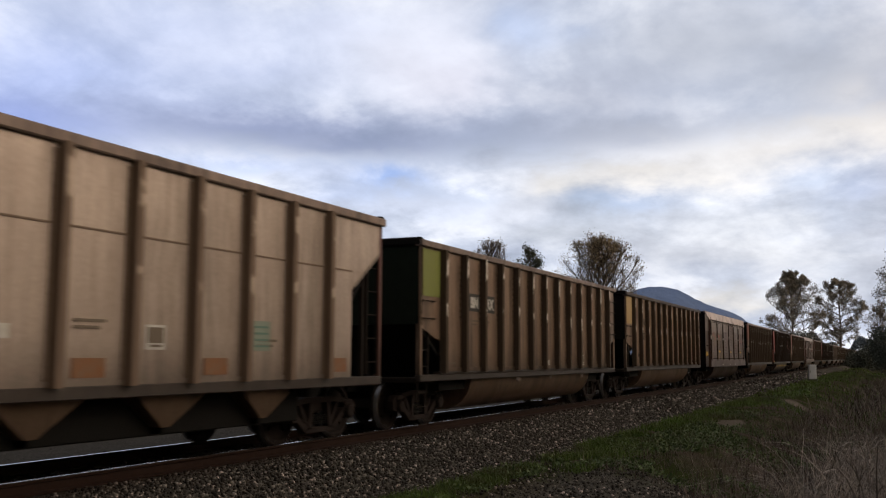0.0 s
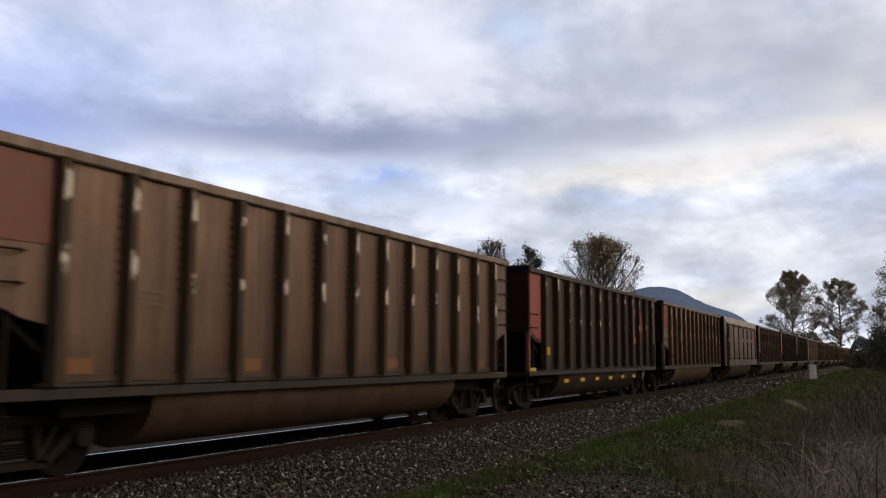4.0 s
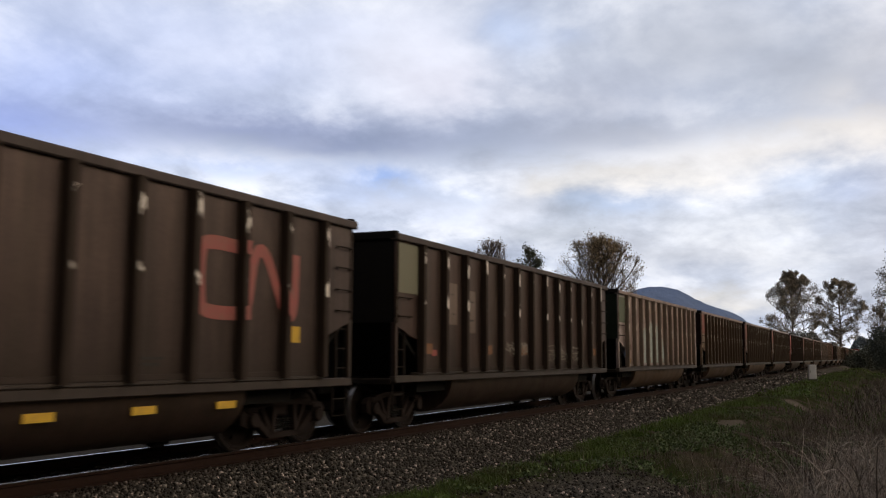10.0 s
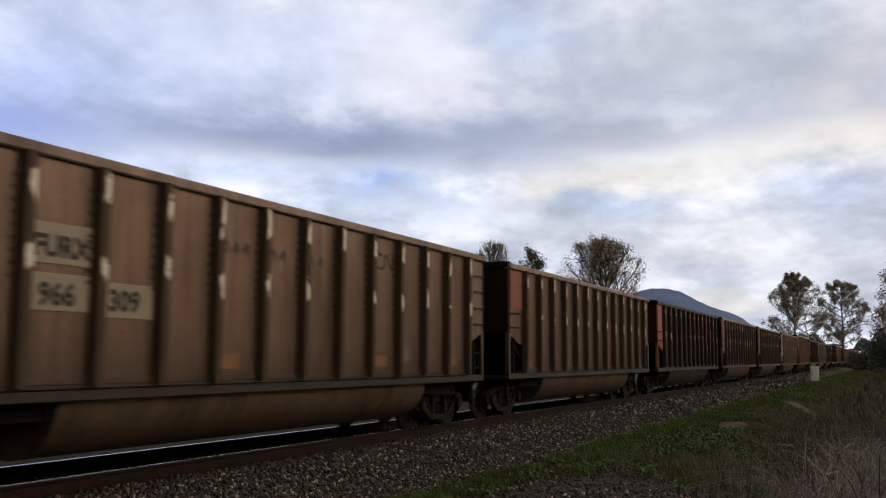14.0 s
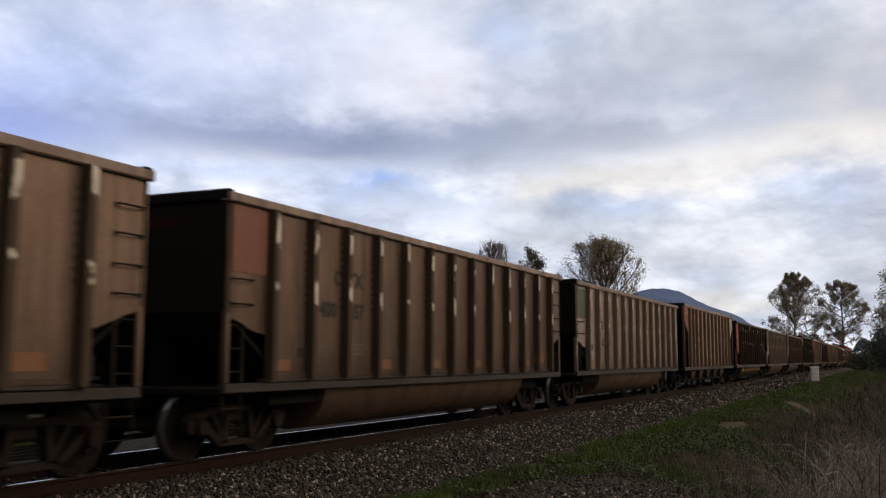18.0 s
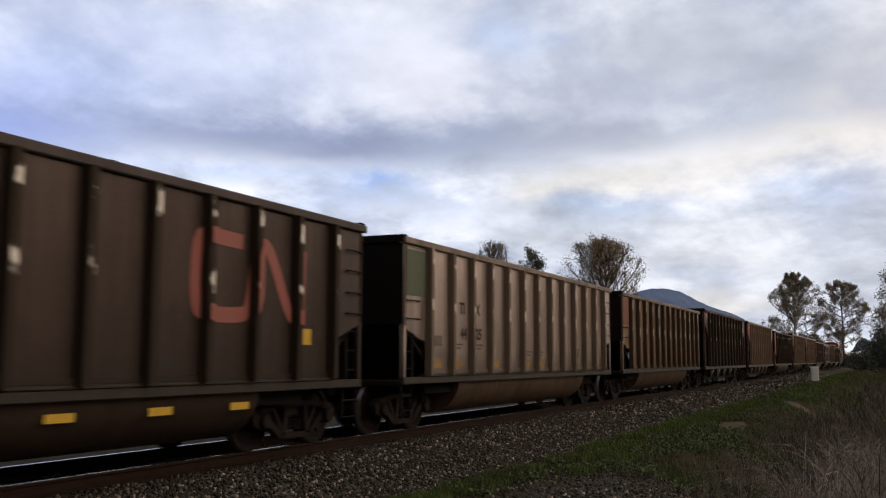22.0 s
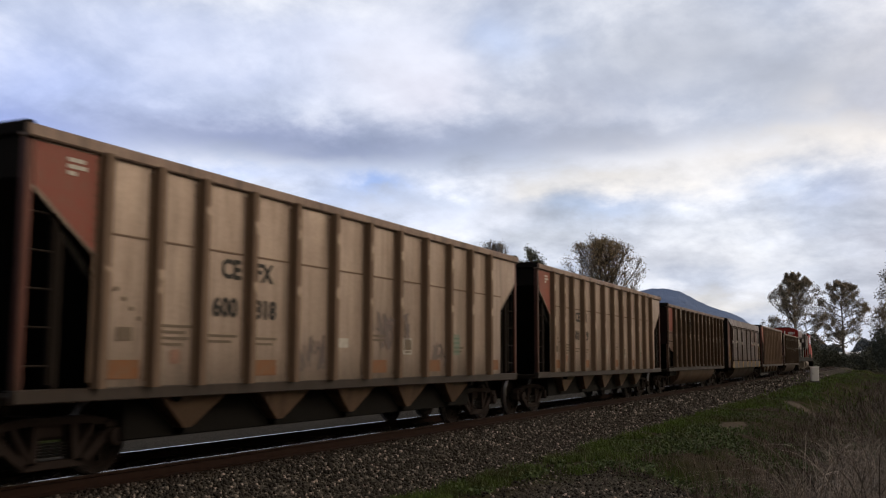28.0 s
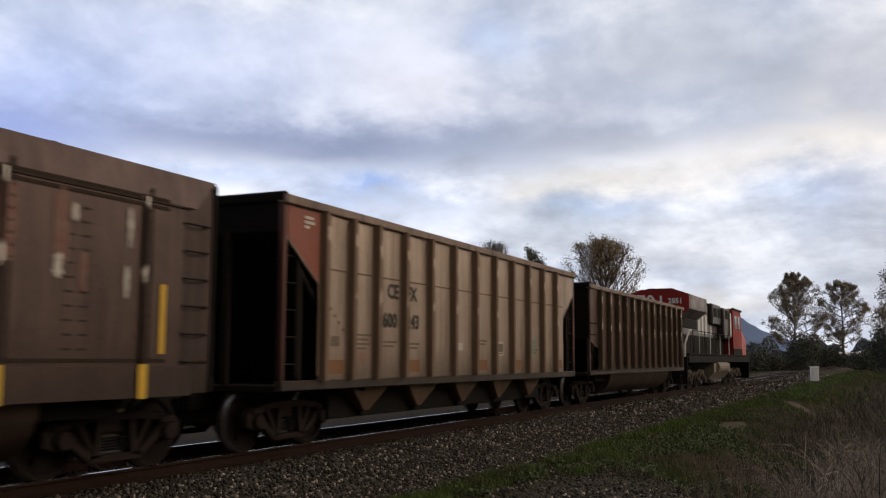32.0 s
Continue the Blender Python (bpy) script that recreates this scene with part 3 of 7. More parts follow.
def rail_track():
    track = tagged(new("rail_track"), "single railway track of rusty rails on dark wooden ties", "railway track", kind="structure")
    profile = [(-0.075, -0.172), (0.075, -0.172), (0.075, -0.16), (0.012, -0.14), (0.01, -0.05), (0.036, -0.038), (0.036, -0.006),
               (-0.036, -0.006), (-0.036, -0.038), (-0.01, -0.05), (-0.012, -0.14), (-0.075, -0.16)]
    body = Solid().prism(profile, -60, 900, "x").mesh("rail")
    head = Solid().box(-60, 900, -0.028, 0.028, -0.006, 0.0).mesh("rail_head")
    for s in (-0.754, 0.754):
        rail = piece("rail", body, M["rail"], track, pose(0, YC + s, 0))
        piece("rail_head", head, M["rail_head"], rail, None, "bright worn running surface")
    tie = Solid().box(-0.115, 0.115, -1.3, 1.3, -0.34, -0.178, 0.012).mesh("tie")
    rng = random.Random(3)
    for i in range(150):
        piece("tie", tie, M["tie"], track, pose(2 + i * 0.5 + rng.uniform(-.03, .03), YC + rng.uniform(-.03, .03), rng.uniform(-.012, .0), 0, 0, rng.uniform(-1, 1)))
    rest = Solid()
    for i in range(500):
        x = 77 + i * 0.5
        rest.box(x - 0.115, x + 0.115, YC - 1.3, YC + 1.3, -0.34, -0.18)
    tagged(piece("far_ties", rest.mesh("far_ties"), M["tie"], track), kind="stuff")


rail_track()


# ---- coal cars ----
# car space: x runs back from the leading top corner, y across (camera side is negative), z up from the rail head
SILL, HALF = 1.06, 1.60
AXLE, WHEEL_R = 0.889, 0.457
WHEELS = ([], [])      # leading and trailing wheelsets of all trucks


def wheelset_mesh():
    s = Solid().tube([(0, -0.85, 0), (0, 0.85, 0)], 0.075, 10)
    for side in (-1, 1):
        prof = [(0.07, 0.06), (0.14, 0.075), (0.16, 0.04), (0.37, 0.02), (0.405, 0.066), (WHEEL_R, 0.066), (WHEEL_R, -0.03), (0.485, -0.045),
                (0.485, -0.068), (0.405, -0.07), (0.36, -0.02), (0.16, -0.03), (0.07, -0.07)]
        s.lathe([(r, side * (0.754 + y)) for r, y in prof], 28)
        for i in range(4):
            a = i * math.pi / 2
            s.lathe([(0.001, side * 0.82), (0.035, side * 0.82), (0.035, side * 0.78)], 6, (0.27 * math.cos(a), 0, 0.27 * math.sin(a)))
    return s


def rim_mesh():
    s = Solid()
    for side in (-1, 1):
        s.lathe([(0.4535, side * 0.8215), (0.4585, side * 0.812), (0.4585, side * 0.735)], 28)
    return s


def side_frame_mesh():
    """Cast truss of a three-piece truck: top and bottom chords, two slanted columns, journal boxes."""
    s = Solid()
    for y in (-0.065,):
        a, b = y, y + 0.13
        s.prism([(-1.13, 0.40), (-0.98, 0.34), (-0.84, 0.34), (-0.78, 0.42), (-0.76, 0.62), (-0.84, 0.67), (-1.05, 0.65), (-1.15, 0.55)], a, b)
        s.prism([(0.78, 0.42), (0.84, 0.34), (0.98, 0.34), (1.13, 0.40), (1.15, 0.55), (1.05, 0.65), (0.84, 0.67), (0.76, 0.62)], a, b)
        s.prism([(-0.85, 0.60), (-0.42, 0.645), (0.42, 0.645), (0.85, 0.60), (0.80, 0.69), (0.45, 0.735), (-0.45, 0.735), (-0.80, 0.69)], a, b)
        s.prism([(-0.80, 0.42), (-0.44, 0.17), (-0.34, 0.22), (-0.76, 0.53)], a, b)
        s.prism([(0.80, 0.42), (0.76, 0.53), (0.34, 0.22), (0.44, 0.17)], a, b)
        s.prism([(-0.44, 0.16), (0.44, 0.16), (0.42, 0.245), (-0.42, 0.245)], a, b)
        s.prism([(-0.36, 0.22), (-0.27, 0.22), (-0.22, 0.66), (-0.31, 0.66)], a, b)
        s.prism([(0.27, 0.22), (0.36, 0.22), (0.31, 0.66), (0.22, 0.66)], a, b)
        s.prism([(-0.62, 0.62), (-0.55, 0.64), (-0.31, 0.27), (-0.36, 0.22)], a + 0.02, b - 0.02)
        s.prism([(0.36, 0.22), (0.31, 0.27), (0.55, 0.64), (0.62, 0.62)], a + 0.02, b - 0.02)
    for x in (-AXLE, AXLE):
        s.lathe([(0.001, -0.15), (0.10, -0.15), (0.115, -0.13), (0.115, 0.0)], 12, (x, 0, 0.457))
        s.box(x - 0.14, x + 0.14, -0.10, 0.08, 0.56, 0.66, 0.02)
    return s


def spring_mesh():
    s = Solid()
    for x in (-0.13, 0.0, 0.13):
        for i in range(5):
            z = 0.285 + i * 0.034
            s.box(x - 0.055, x + 0.055, -0.055, 0.055, z, z + 0.02, 0.006)
    return s


def truck(car, x):
    bol = shared("bolster", lambda: Solid().box(-0.2, 0.2, -0.98, 0.98, 0.47, 0.72, 0.04).tube([(0, 0, 0.7), (0, 0, 0.95)], 0.22, 12)
                 .box(-1.05, -1.0, -0.7, 0.7, 0.42, 0.58).box(1.0, 1.05, -0.7, 0.7, 0.42, 0.58))
    t = piece("truck", bol, M["truck"], car, pose(x, 0, 0))
    for s in (-1, 1):
        f = piece("side_frame", shared("side_frame", side_frame_mesh), M["truck"], t, pose(0, s * 0.99, 0, 0, 0, 0 if s < 0 else 180))
        piece("spring_nest", shared("spring_nest", spring_mesh), M["under"], t, pose(0, s * 0.98, 0))
    for i, dx in enumerate((-AXLE, AXLE)):
        w = piece("wheelset", shared("wheelset", wheelset_mesh, True), M["wheel"], t, pose(dx, 0, WHEEL_R))
        w.data.materials[0] = M["wheel"]
        WHEELS[i].append(w)
    return t


def wheel_with_rim():
    """Wheel discs and bright rims in one mesh, so that they turn together."""
    a, b = wheelset_mesh(), rim_mesh()
    n = len(a.f)
    a.add(b.v, b.f)
    me = a.mesh("wheelset", True)
    me.materials.append(M["wheel"])
    me.materials.append(M["tread"])
    for i, p in enumerate(me.polygons):
        p.material_index = 1 if i >= n else 0
    MESHES["wheelset"] = me


wheel_with_rim()


def coupler_mesh(length):
    s = Solid().box(-length, 0.3, -0.07, 0.07, 0.80, 0.96, 0.02)
    s.prism([(-0.13, 0.74), (0.10, 0.74), (0.16, 0.88), (0.10, 1.02), (-0.13, 1.02)], -length - 0.12, -length + 0.14, "x")
    s.tube([(-length + 0.1, -0.12, 0.85), (-length + 0.05, -0.2, 0.55), (-length - 0.1, -0.22, 0.5)], 0.022, 6)
    return s


def wavy_edge(x0, x1, z0, z1, n, rng, amp):
    return [(x0 + (x1 - x0) * i / n, z0 + (z1 - z0) * i / n + rng.uniform(-amp, amp)) for i in range(n + 1)]


def coal_mesh(length, top, seed):
    rng = np.random.default_rng(seed)
    nx, ny = 60, 9
    xs, ys = np.linspace(0.15, length - 0.15, nx), np.linspace(-HALF + 0.12, HALF - 0.12, ny)
    gx, gy = np.meshgrid(xs, ys, indexing="ij")
    heap = np.abs(np.sin(gx * 0.9 + seed)) ** 2 * 0.10 + 0.05 * np.sin(gx * 2.3 + seed * 2)
    z = top - 0.09 + 1.15 * heap * (1 - (gy / HALF) ** 2 * 0.3) + rng.normal(0, 0.022, gx.shape)
    s = Solid()
    v = np.stack([gx, gy, z], -1).reshape(-1, 3).tolist()
    f = [(i * ny + j, (i + 1) * ny + j, (i + 1) * ny + j + 1, i * ny + j + 1) for i in range(nx - 1) for j in range(ny - 1)]
    s.add(v, f)
    for i in range(26):
        x, y = rng.uniform(0.3, length - 0.3), rng.uniform(-1.35, 1.35)
        q = rng.uniform(0.04, 0.10)
        zz = top - 0.02 + rng.uniform(0, 0.06)
        s.add((CUBE * rng.uniform(0.5, 1, (8, 1)) * q + (x, y, zz)).tolist(), CUBE_FACES)
    return s


def ladder(car, x, side, z0, z1, width, material, n=4):
    y = side * (HALF - 0.06)
    rail = shared("ladder_rail_%.2f" % (z1 - z0), lambda: Solid().box(-0.025, 0.025, -0.03, 0.03, 0, z1 - z0, 0.006))
    rung = shared("ladder_rung_%.2f" % width, lambda: Solid().tube([(0, 0, 0), (width, 0, 0)], 0.014, 5))
    for dx in (0.03, width - 0.03):
        piece("ladder_rail", rail, material, car, pose(x + dx, y, z0))
    for i in range(n):
        piece("ladder_rung", rung, material, car, pose(x, y, z0 + (z1 - z0) * (i + 0.5) / n))


def grab_iron_mesh():
    return Solid().tube([(0, 0, 0.0), (0, -0.07, 0.0), (0.40, -0.07, 0.0), (0.40, 0, 0.0)], 0.0125, 6).box(-0.018, 0.018, -0.012, 0.0, -0.025, 0.025).box(0.382, 0.418, -0.012, 0.0, -0.025, 0.025)


def plate(w, h, name="plate"):
    """A thin plate standing on a side: w along the car, h up."""
    return shared("%s_%.2f_%.2f" % (name, w, h), lambda: Solid().box(0, w, -0.005, 0.0, 0, h))


def mark(car, name, x, z, w, h, material, y=-HALF - 0.002, label=""):
    return piece(name, plate(w, h), M[material], car, pose(x, y, z), label)


TEXTS = {}


def lettering(car, text, x, z, size, material, y=-HALF - 0.004):
    key = (text, size)
    if key not in TEXTS:
        cu = bpy.data.curves.new("lettering", 'FONT')
        cu.body, cu.size, cu.extrude, cu.offset, cu.resolution_u = text, size, 0.002, 0.012, 2
        ob = bpy.data.objects.new("lettering", cu)
        scene.collection.objects.link(ob)
        bpy.context.view_layer.update()
        TEXTS[key] = bpy.data.meshes.new_from_object(ob.evaluated_get(bpy.context.evaluated_depsgraph_get()))
        bpy.data.objects.remove(ob)
        TEXTS[key].materials.clear()
    me = TEXTS[key]
    return piece("lettering", me, M[material], car, pose(x, y, z, 90, 0, 0))


def squiggle(car, name, seed, x, z, w, h, material, strokes=9, thick=0.05, y=-HALF - 0.004, label=""):
    """Sprayed tag that cannot be read: thick crossing strokes."""
    def make():
        rng = random.Random(seed)
        s = Solid()
        for i in range(strokes):
            px = w * (i + rng.random()) / strokes
            pts = [(px, rng.uniform(0, h))]
            for j in range(4 if strokes > 1 else 7):
                pts.append((min(w, max(0, pts[-1][0] + (rng.uniform(-0.12, 0.2) if strokes > 1 else rng.uniform(-0.9, 0.9)) * w)), rng.uniform(0, h)))
            t = thick * rng.uniform(0.6, 1.3)
            v = []
            for j, p in enumerate(pts):
                a, b = pts[max(0, j - 1)], pts[min(len(pts) - 1, j + 1)]
                d = Vector((b[0] - a[0], b[1] - a[1]))
                d = d.normalized() if d.length > 1e-6 else Vector((1, 0))
                q = Vector((-d.y, d.x)) * t / 2
                o = 0.0006 * i + 0.0002 * j
                v += [(p[0] + q.x, -o, p[1] + q.y), (p[0] - q.x, -o, p[1] - q.y)]
            s.add(v, [(2 * j, 2 * j + 1, 2 * j + 3, 2 * j + 2) for j in range(len(pts) - 1)])
        return s
    return piece(name, shared("tag_%d" % seed, make), M[material], car, pose(x, y, z), label)


def patch_blob(car, name, seed, x, z, w, h, material, y=-HALF - 0.003, label=""):
    """An uneven painted or rubbed patch with a ragged edge."""
    def make():
        rng = random.Random(seed)
        n = 40
        pts = []
        for i in range(n):
            a = 2 * math.pi * i / n
            r = rng.uniform(0.5, 1.0) if name == "rubbed_patch" else rng.uniform(0.78, 1.0)
            pts.append((w / 2 + math.copysign(abs(math.cos(a)) ** 0.6, math.cos(a)) * r * w / 2, h / 2 + math.copysign(abs(math.sin(a)) ** 0.6, math.sin(a)) * r * h / 2))
        return Solid().prism(pts, -0.003, 0.0)
    return piece(name, shared("patch_%d" % seed, make), M[material], car, pose(x, y - 0.0007 * (seed % 9), z), label)


def clipped(poly, x0, x1):
    """A convex outline cut to a strip in x."""
    for lim, sgn in ((x0, 1), (x1, -1)):
        out = []
        for a, b in zip(poly, poly[1:] + poly[:1]):
            ia, ib = sgn * (a[0] - lim) >= 0, sgn * (b[0] - lim) >= 0
            if ia:
                out.append(a)
            if ia != ib:
                t = (lim - a[0]) / (b[0] - a[0])
                out.append((lim, a[1] + t * (b[1] - a[1])))
        poly = out
    return poly


def emblem(car, x, z, w, h, material, y=-HALF - 0.004, posts=()):
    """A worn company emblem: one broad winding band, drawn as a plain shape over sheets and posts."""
    def make():
        t = 0.2 * h
        s = Solid()
        line = [(0.40, 0.97), (0.10, 1.0), (0.02, 0.92), (0.02, 0.08), (0.10, 0.0), (0.40, 0.0), (0.47, 0.10), (0.52, 0.88), (0.58, 1.0), (0.66, 0.92), (0.84, 0.08), (0.92, 0.0), (0.97, 0.12), (0.98, 1.0)]
        line = [(a * w, b * h) for a, b in line]
        for _ in range(2):
            # round the corners of the band
            cut = [line[0]]
            for (ax, ay), (bx, by) in zip(line, line[1:]):
                cut += [(0.75 * ax + 0.25 * bx, 0.75 * ay + 0.25 * by), (0.25 * ax + 0.75 * bx, 0.25 * ay + 0.75 * by)]
            line = cut + [line[-1]]
        n = len(line)
        edge = []
        for i, p in enumerate(line):
            d = (Vector(line[min(i + 1, n - 1)]) - Vector(line[max(i - 1, 0)])).normalized()
            q = Vector((-d.y, d.x)) * t / 2
            edge.append((tuple(Vector(p) + q), tuple(Vector(p) - q)))
        for (a, b), (c, d) in zip(edge, edge[1:]):
            quad = [a, b, d, c]
            s.add([(p[0], 0, p[1]) for p in quad], [(0, 1, 2, 3)])
            for r in posts:
                cut = clipped(quad, r - x - 0.055, r - x + 0.055)
                if len(cut) > 2:
                    s.add([(p[0], -0.155, p[1]) for p in cut], [tuple(range(len(cut)))])
        return s
    return piece("emblem", shared("emblem_%.2f_%.2f_%.2f_%d" % (x, w, h, len(posts)), make), M[material], car, pose(x, y, z))


def rivets(length, n):
    """A thin batten with a row of rivet heads."""
    s = Solid().box(-0.024, 0.024, -0.005, 0.001, -0.03, length + 0.03)
    for i in range(n):
        z = length * i / (n - 1)
        s.box(-0.018, 0.018, -0.014, 0, z - 0.018, z + 0.018, 0.006)
    return s


def weld_strip():
    """Short weld marks up the sheet beside a post."""
    s = Solid()
    for i in range(9):
        s.box(-0.02, 0.025, -0.006, 0.0, 0.13 * i, 0.13 * i + 0.045)
    return s


GON_RIBS = [1.0 + 1.05 * i for i in range(13)]
GON_L = 14.6


def gondola(spec):
    """Rotary-dump coal gondola: ribbed sides, twin round-bottomed tub between the trucks, open ends below the slope sheets."""
    top = spec.get("top", 3.66)
    car = tagged(new("coal_gondola"), spec["label"], "freight car", "cars of the coal train")
    skin, rib, tub = M[spec["skin"]], M[spec["rib"]], M[spec.get("tub", "tub")]
    L = GON_L
    for s in (-1, 1):
        def wall():
            rng = random.Random(4)
            cut = wavy_edge(0.06, 1.0, SILL + 0.92, SILL + 0.62, 7, rng, 0.025)
            back = [(L - x, z) for x, z in wavy_edge(0.06, 1.0, SILL + 0.92, SILL + 0.62, 7, rng, 0.025)][::-1]
            prof = cut + [(1.0, SILL)] + [(L - 1.0, SILL)] + back + [(L, back[-1][1]), (L, top - 0.1), (0, top - 0.1), (0, cut[0][1])]
            return Solid().prism(prof, -0.03, 0.0)
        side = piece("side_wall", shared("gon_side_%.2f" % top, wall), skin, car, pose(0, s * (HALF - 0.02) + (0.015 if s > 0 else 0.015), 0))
        chord = shared("gon_chord_%.2f" % top, lambda: Solid().box(-0.05, L + 0.05, -0.085, 0.085, top - 0.13, top, 0.018))
        piece("top_chord", chord, M[spec.get("chord", "chord_dark" if spec["skin"] in ("brown", "brown2", "umber", "brown_hopper") else "chord")], car, pose(0, s * (HALF - 0.02), 0))
        sill = shared("gon_sill", lambda: Solid().box(0.0, L, -0.07, 0.07, SILL - 0.13, SILL, 0.012).box(0.9, L - 0.9, -0.09, 0.09, SILL, SILL + 0.05, 0.01))
        piece("side_sill", sill, M["sill"], car, pose(0, s * (HALF - 0.06), 0))
        ribm = shared("gon_rib_%.2f" % top, lambda: Solid().prism([(-0.075, 0.0), (-0.062, -0.135), (-0.045, -0.14), (0.045, -0.14), (0.062, -0.135), (0.075, 0.0)], SILL + 0.03, top - 0.12, "z"))
        for x in GON_RIBS:
            piece("side_post", ribm, rib, car, pose(x, s * (HALF - 0.015), 0, 0, 0, 0 if s < 0 else 180))
        if s < 0:
            piece("bottom_flange", shared("gon_flange", lambda: Solid().box(1.02, L - 1.02, -0.012, 0.0, SILL + 0.055, SILL + 0.125, 0.003)), skin, car, pose(0, -HALF - 0.006, 0))
            if spec["skin"] in ("tan", "tan2"):
                for x in GON_RIBS[1:]:
                    piece("weld_strip", shared("weld_strip", weld_strip), rib, car, pose(x - 0.13, -HALF - 0.005, SILL + 1.15))
        for x in (0.06, L - 0.46):
            ladder(car, x, s, SILL, SILL + 0.95, 0.40, M["frame"], 3)
        post = shared("gon_corner", lambda: Solid().box(-0.05, 0.05, -0.05, 0.05, SILL, SILL + 0.98, 0.01))
        for x in (0.05, L - 0.05):
            piece("corner_post", post, M["red"] if spec.get("panel") == "bright_red" and x < 1 else M[spec["skin"]], car, pose(x, s * (HALF - 0.05), 0))
        riv = shared("gon_rivets", lambda: rivets(1.55, 15))
        for x in (0.05, L - 0.05):
            piece("batten", riv, M["red"] if spec.get("panel") == "bright_red" and x < 1 else rib, car, pose(x, s * (HALF + 0.0), SILL + 0.98, 0, 0, 0 if s < 0 else 180))
        for x, zs in ((0.12, (SILL + 1.08, SILL + 1.42)), (L - 0.52, (SILL + 1.08, SILL + 1.42, SILL + 1.78, SILL + 2.12))):
            for z in zs:
                piece("grab_iron", shared("grab_iron", grab_iron_mesh), M["frame"], car, pose(x + (0 if s < 0 else 0.4), s * (HALF + 0.005), z, 0, 0, 0 if s < 0 else 180))
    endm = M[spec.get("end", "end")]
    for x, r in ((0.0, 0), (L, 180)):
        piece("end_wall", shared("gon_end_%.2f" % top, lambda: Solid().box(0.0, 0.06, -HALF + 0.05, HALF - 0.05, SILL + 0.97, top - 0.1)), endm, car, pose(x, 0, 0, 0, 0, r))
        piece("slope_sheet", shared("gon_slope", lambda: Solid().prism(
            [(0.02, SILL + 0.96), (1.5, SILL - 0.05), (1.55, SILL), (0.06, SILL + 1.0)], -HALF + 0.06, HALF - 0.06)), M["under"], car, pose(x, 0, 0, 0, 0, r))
        if spec.get("end") == "end_red" and r == 0:
            mark_end = shared("end_emblem", lambda: Solid().prism([(-0.4, 0), (0.32, 0), (0.4, 0.13), (-0.32, 0.13)], -0.004, 0.0, "x"))
            piece("end_emblem", mark_end, M["end_mark"], car, pose(-0.001, -0.35, top - 0.42), "worn red end emblem")
        piece("end_chord", shared("gon_end_chord_%.2f" % top, lambda: Solid().box(-0.06, 0.1, -HALF - 0.03, HALF + 0.03, top - 0.12, top + 0.045, 0.03)), M["end"], car, pose(x, 0, 0, 0, 0, r))
        piece("end_post", shared("gon_end_post", lambda: Solid().box(0.55, 0.75, -0.16, 0.16, SILL - 0.1, SILL + 0.75, 0.02)), M["under"], car, pose(x, 0, 0, 0, 0, r))
        piece("end_sill", shared("end_sill", lambda: Solid().box(-0.02, 0.9, -HALF + 0.08, HALF - 0.08, SILL - 0.16, SILL - 0.06, 0.015)), M["frame"], car, pose(x, 0, 0, 0, 0, r))
        piece("coupler", shared("gon_coupler", lambda: coupler_mesh(0.78)), M["truck"], car, pose(x, 0, 0, 0, 0, r))
        for s in (-1, 1):
            piece("sill_step", shared("sill_step", lambda: Solid().tube([(0, 0, SILL - 0.1), (0, 0, 0.45), (0.42, 0, 0.45), (0.42, 0, SILL - 0.1)], 0.02, 5).tube([(0, 0, 0.72), (0.42, 0, 0.72)], 0.016, 5)),
                  M["frame"], car, pose(x + (0.05 if r == 0 else -0.47), s * (HALF - 0.08), 0))

    def tub_mesh():
        pts = []
        for c in (-0.76, 0.76):
            a = [(c + 0.74 * math.cos(q), SILL - 0.10 + 0.70 * math.sin(q)) for q in np.linspace(math.pi, 2 * math.pi, 13)]
            pts += a
        return Solid().prism(pts[:13] + pts[13:], 2.75, L - 2.75, "x")
    piece("tub", shared("gon_tub", tub_mesh, True), tub, car)
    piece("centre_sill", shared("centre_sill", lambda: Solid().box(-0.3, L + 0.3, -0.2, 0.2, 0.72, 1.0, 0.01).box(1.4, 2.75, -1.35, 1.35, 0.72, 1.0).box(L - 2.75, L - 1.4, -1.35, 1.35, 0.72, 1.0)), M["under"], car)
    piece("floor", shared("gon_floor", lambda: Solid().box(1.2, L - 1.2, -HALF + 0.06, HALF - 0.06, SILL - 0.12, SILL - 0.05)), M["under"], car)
    piece("coal", shared("coal_%d_%.2f" % (spec["n"] % 4, top), lambda: coal_mesh(L, top, spec["n"] % 4)), M["coal"], car, None, "heaped black coal load")
    for x in (1.10, L - 1.10):
        truck(car, x)
    if spec.get("panel"):
        def corner():
            low = (SILL + 1.0, SILL + 0.72) if spec["panel"] == "bright_red" else (SILL + 1.52, SILL + 1.52)
            return Solid().prism([(0.10, top - 0.16), (0.10, low[0]), (0.90, low[1]), (0.90, top - 0.16)], -0.005, 0)
        cm = shared("gon_panel_%s_%.2f" % (spec["panel"] == "bright_red", top), corner)
        piece("corner_panel", cm, M[spec["panel"]], car, pose(0, -HALF - 0.002, 0), "painted corner panel")
        piece("corner_panel", cm, M[spec["panel"]], car, pose(L, HALF + 0.013, 0, 0, 0, 180))
    return car


HOP_RIBS = [1.1, 1.98, 2.84, 3.9, 5.0, 6.12, 7.25, 8.38, 9.5, 10.62, 11.7, 12.78, 13.75]
HOP_L = 14.62


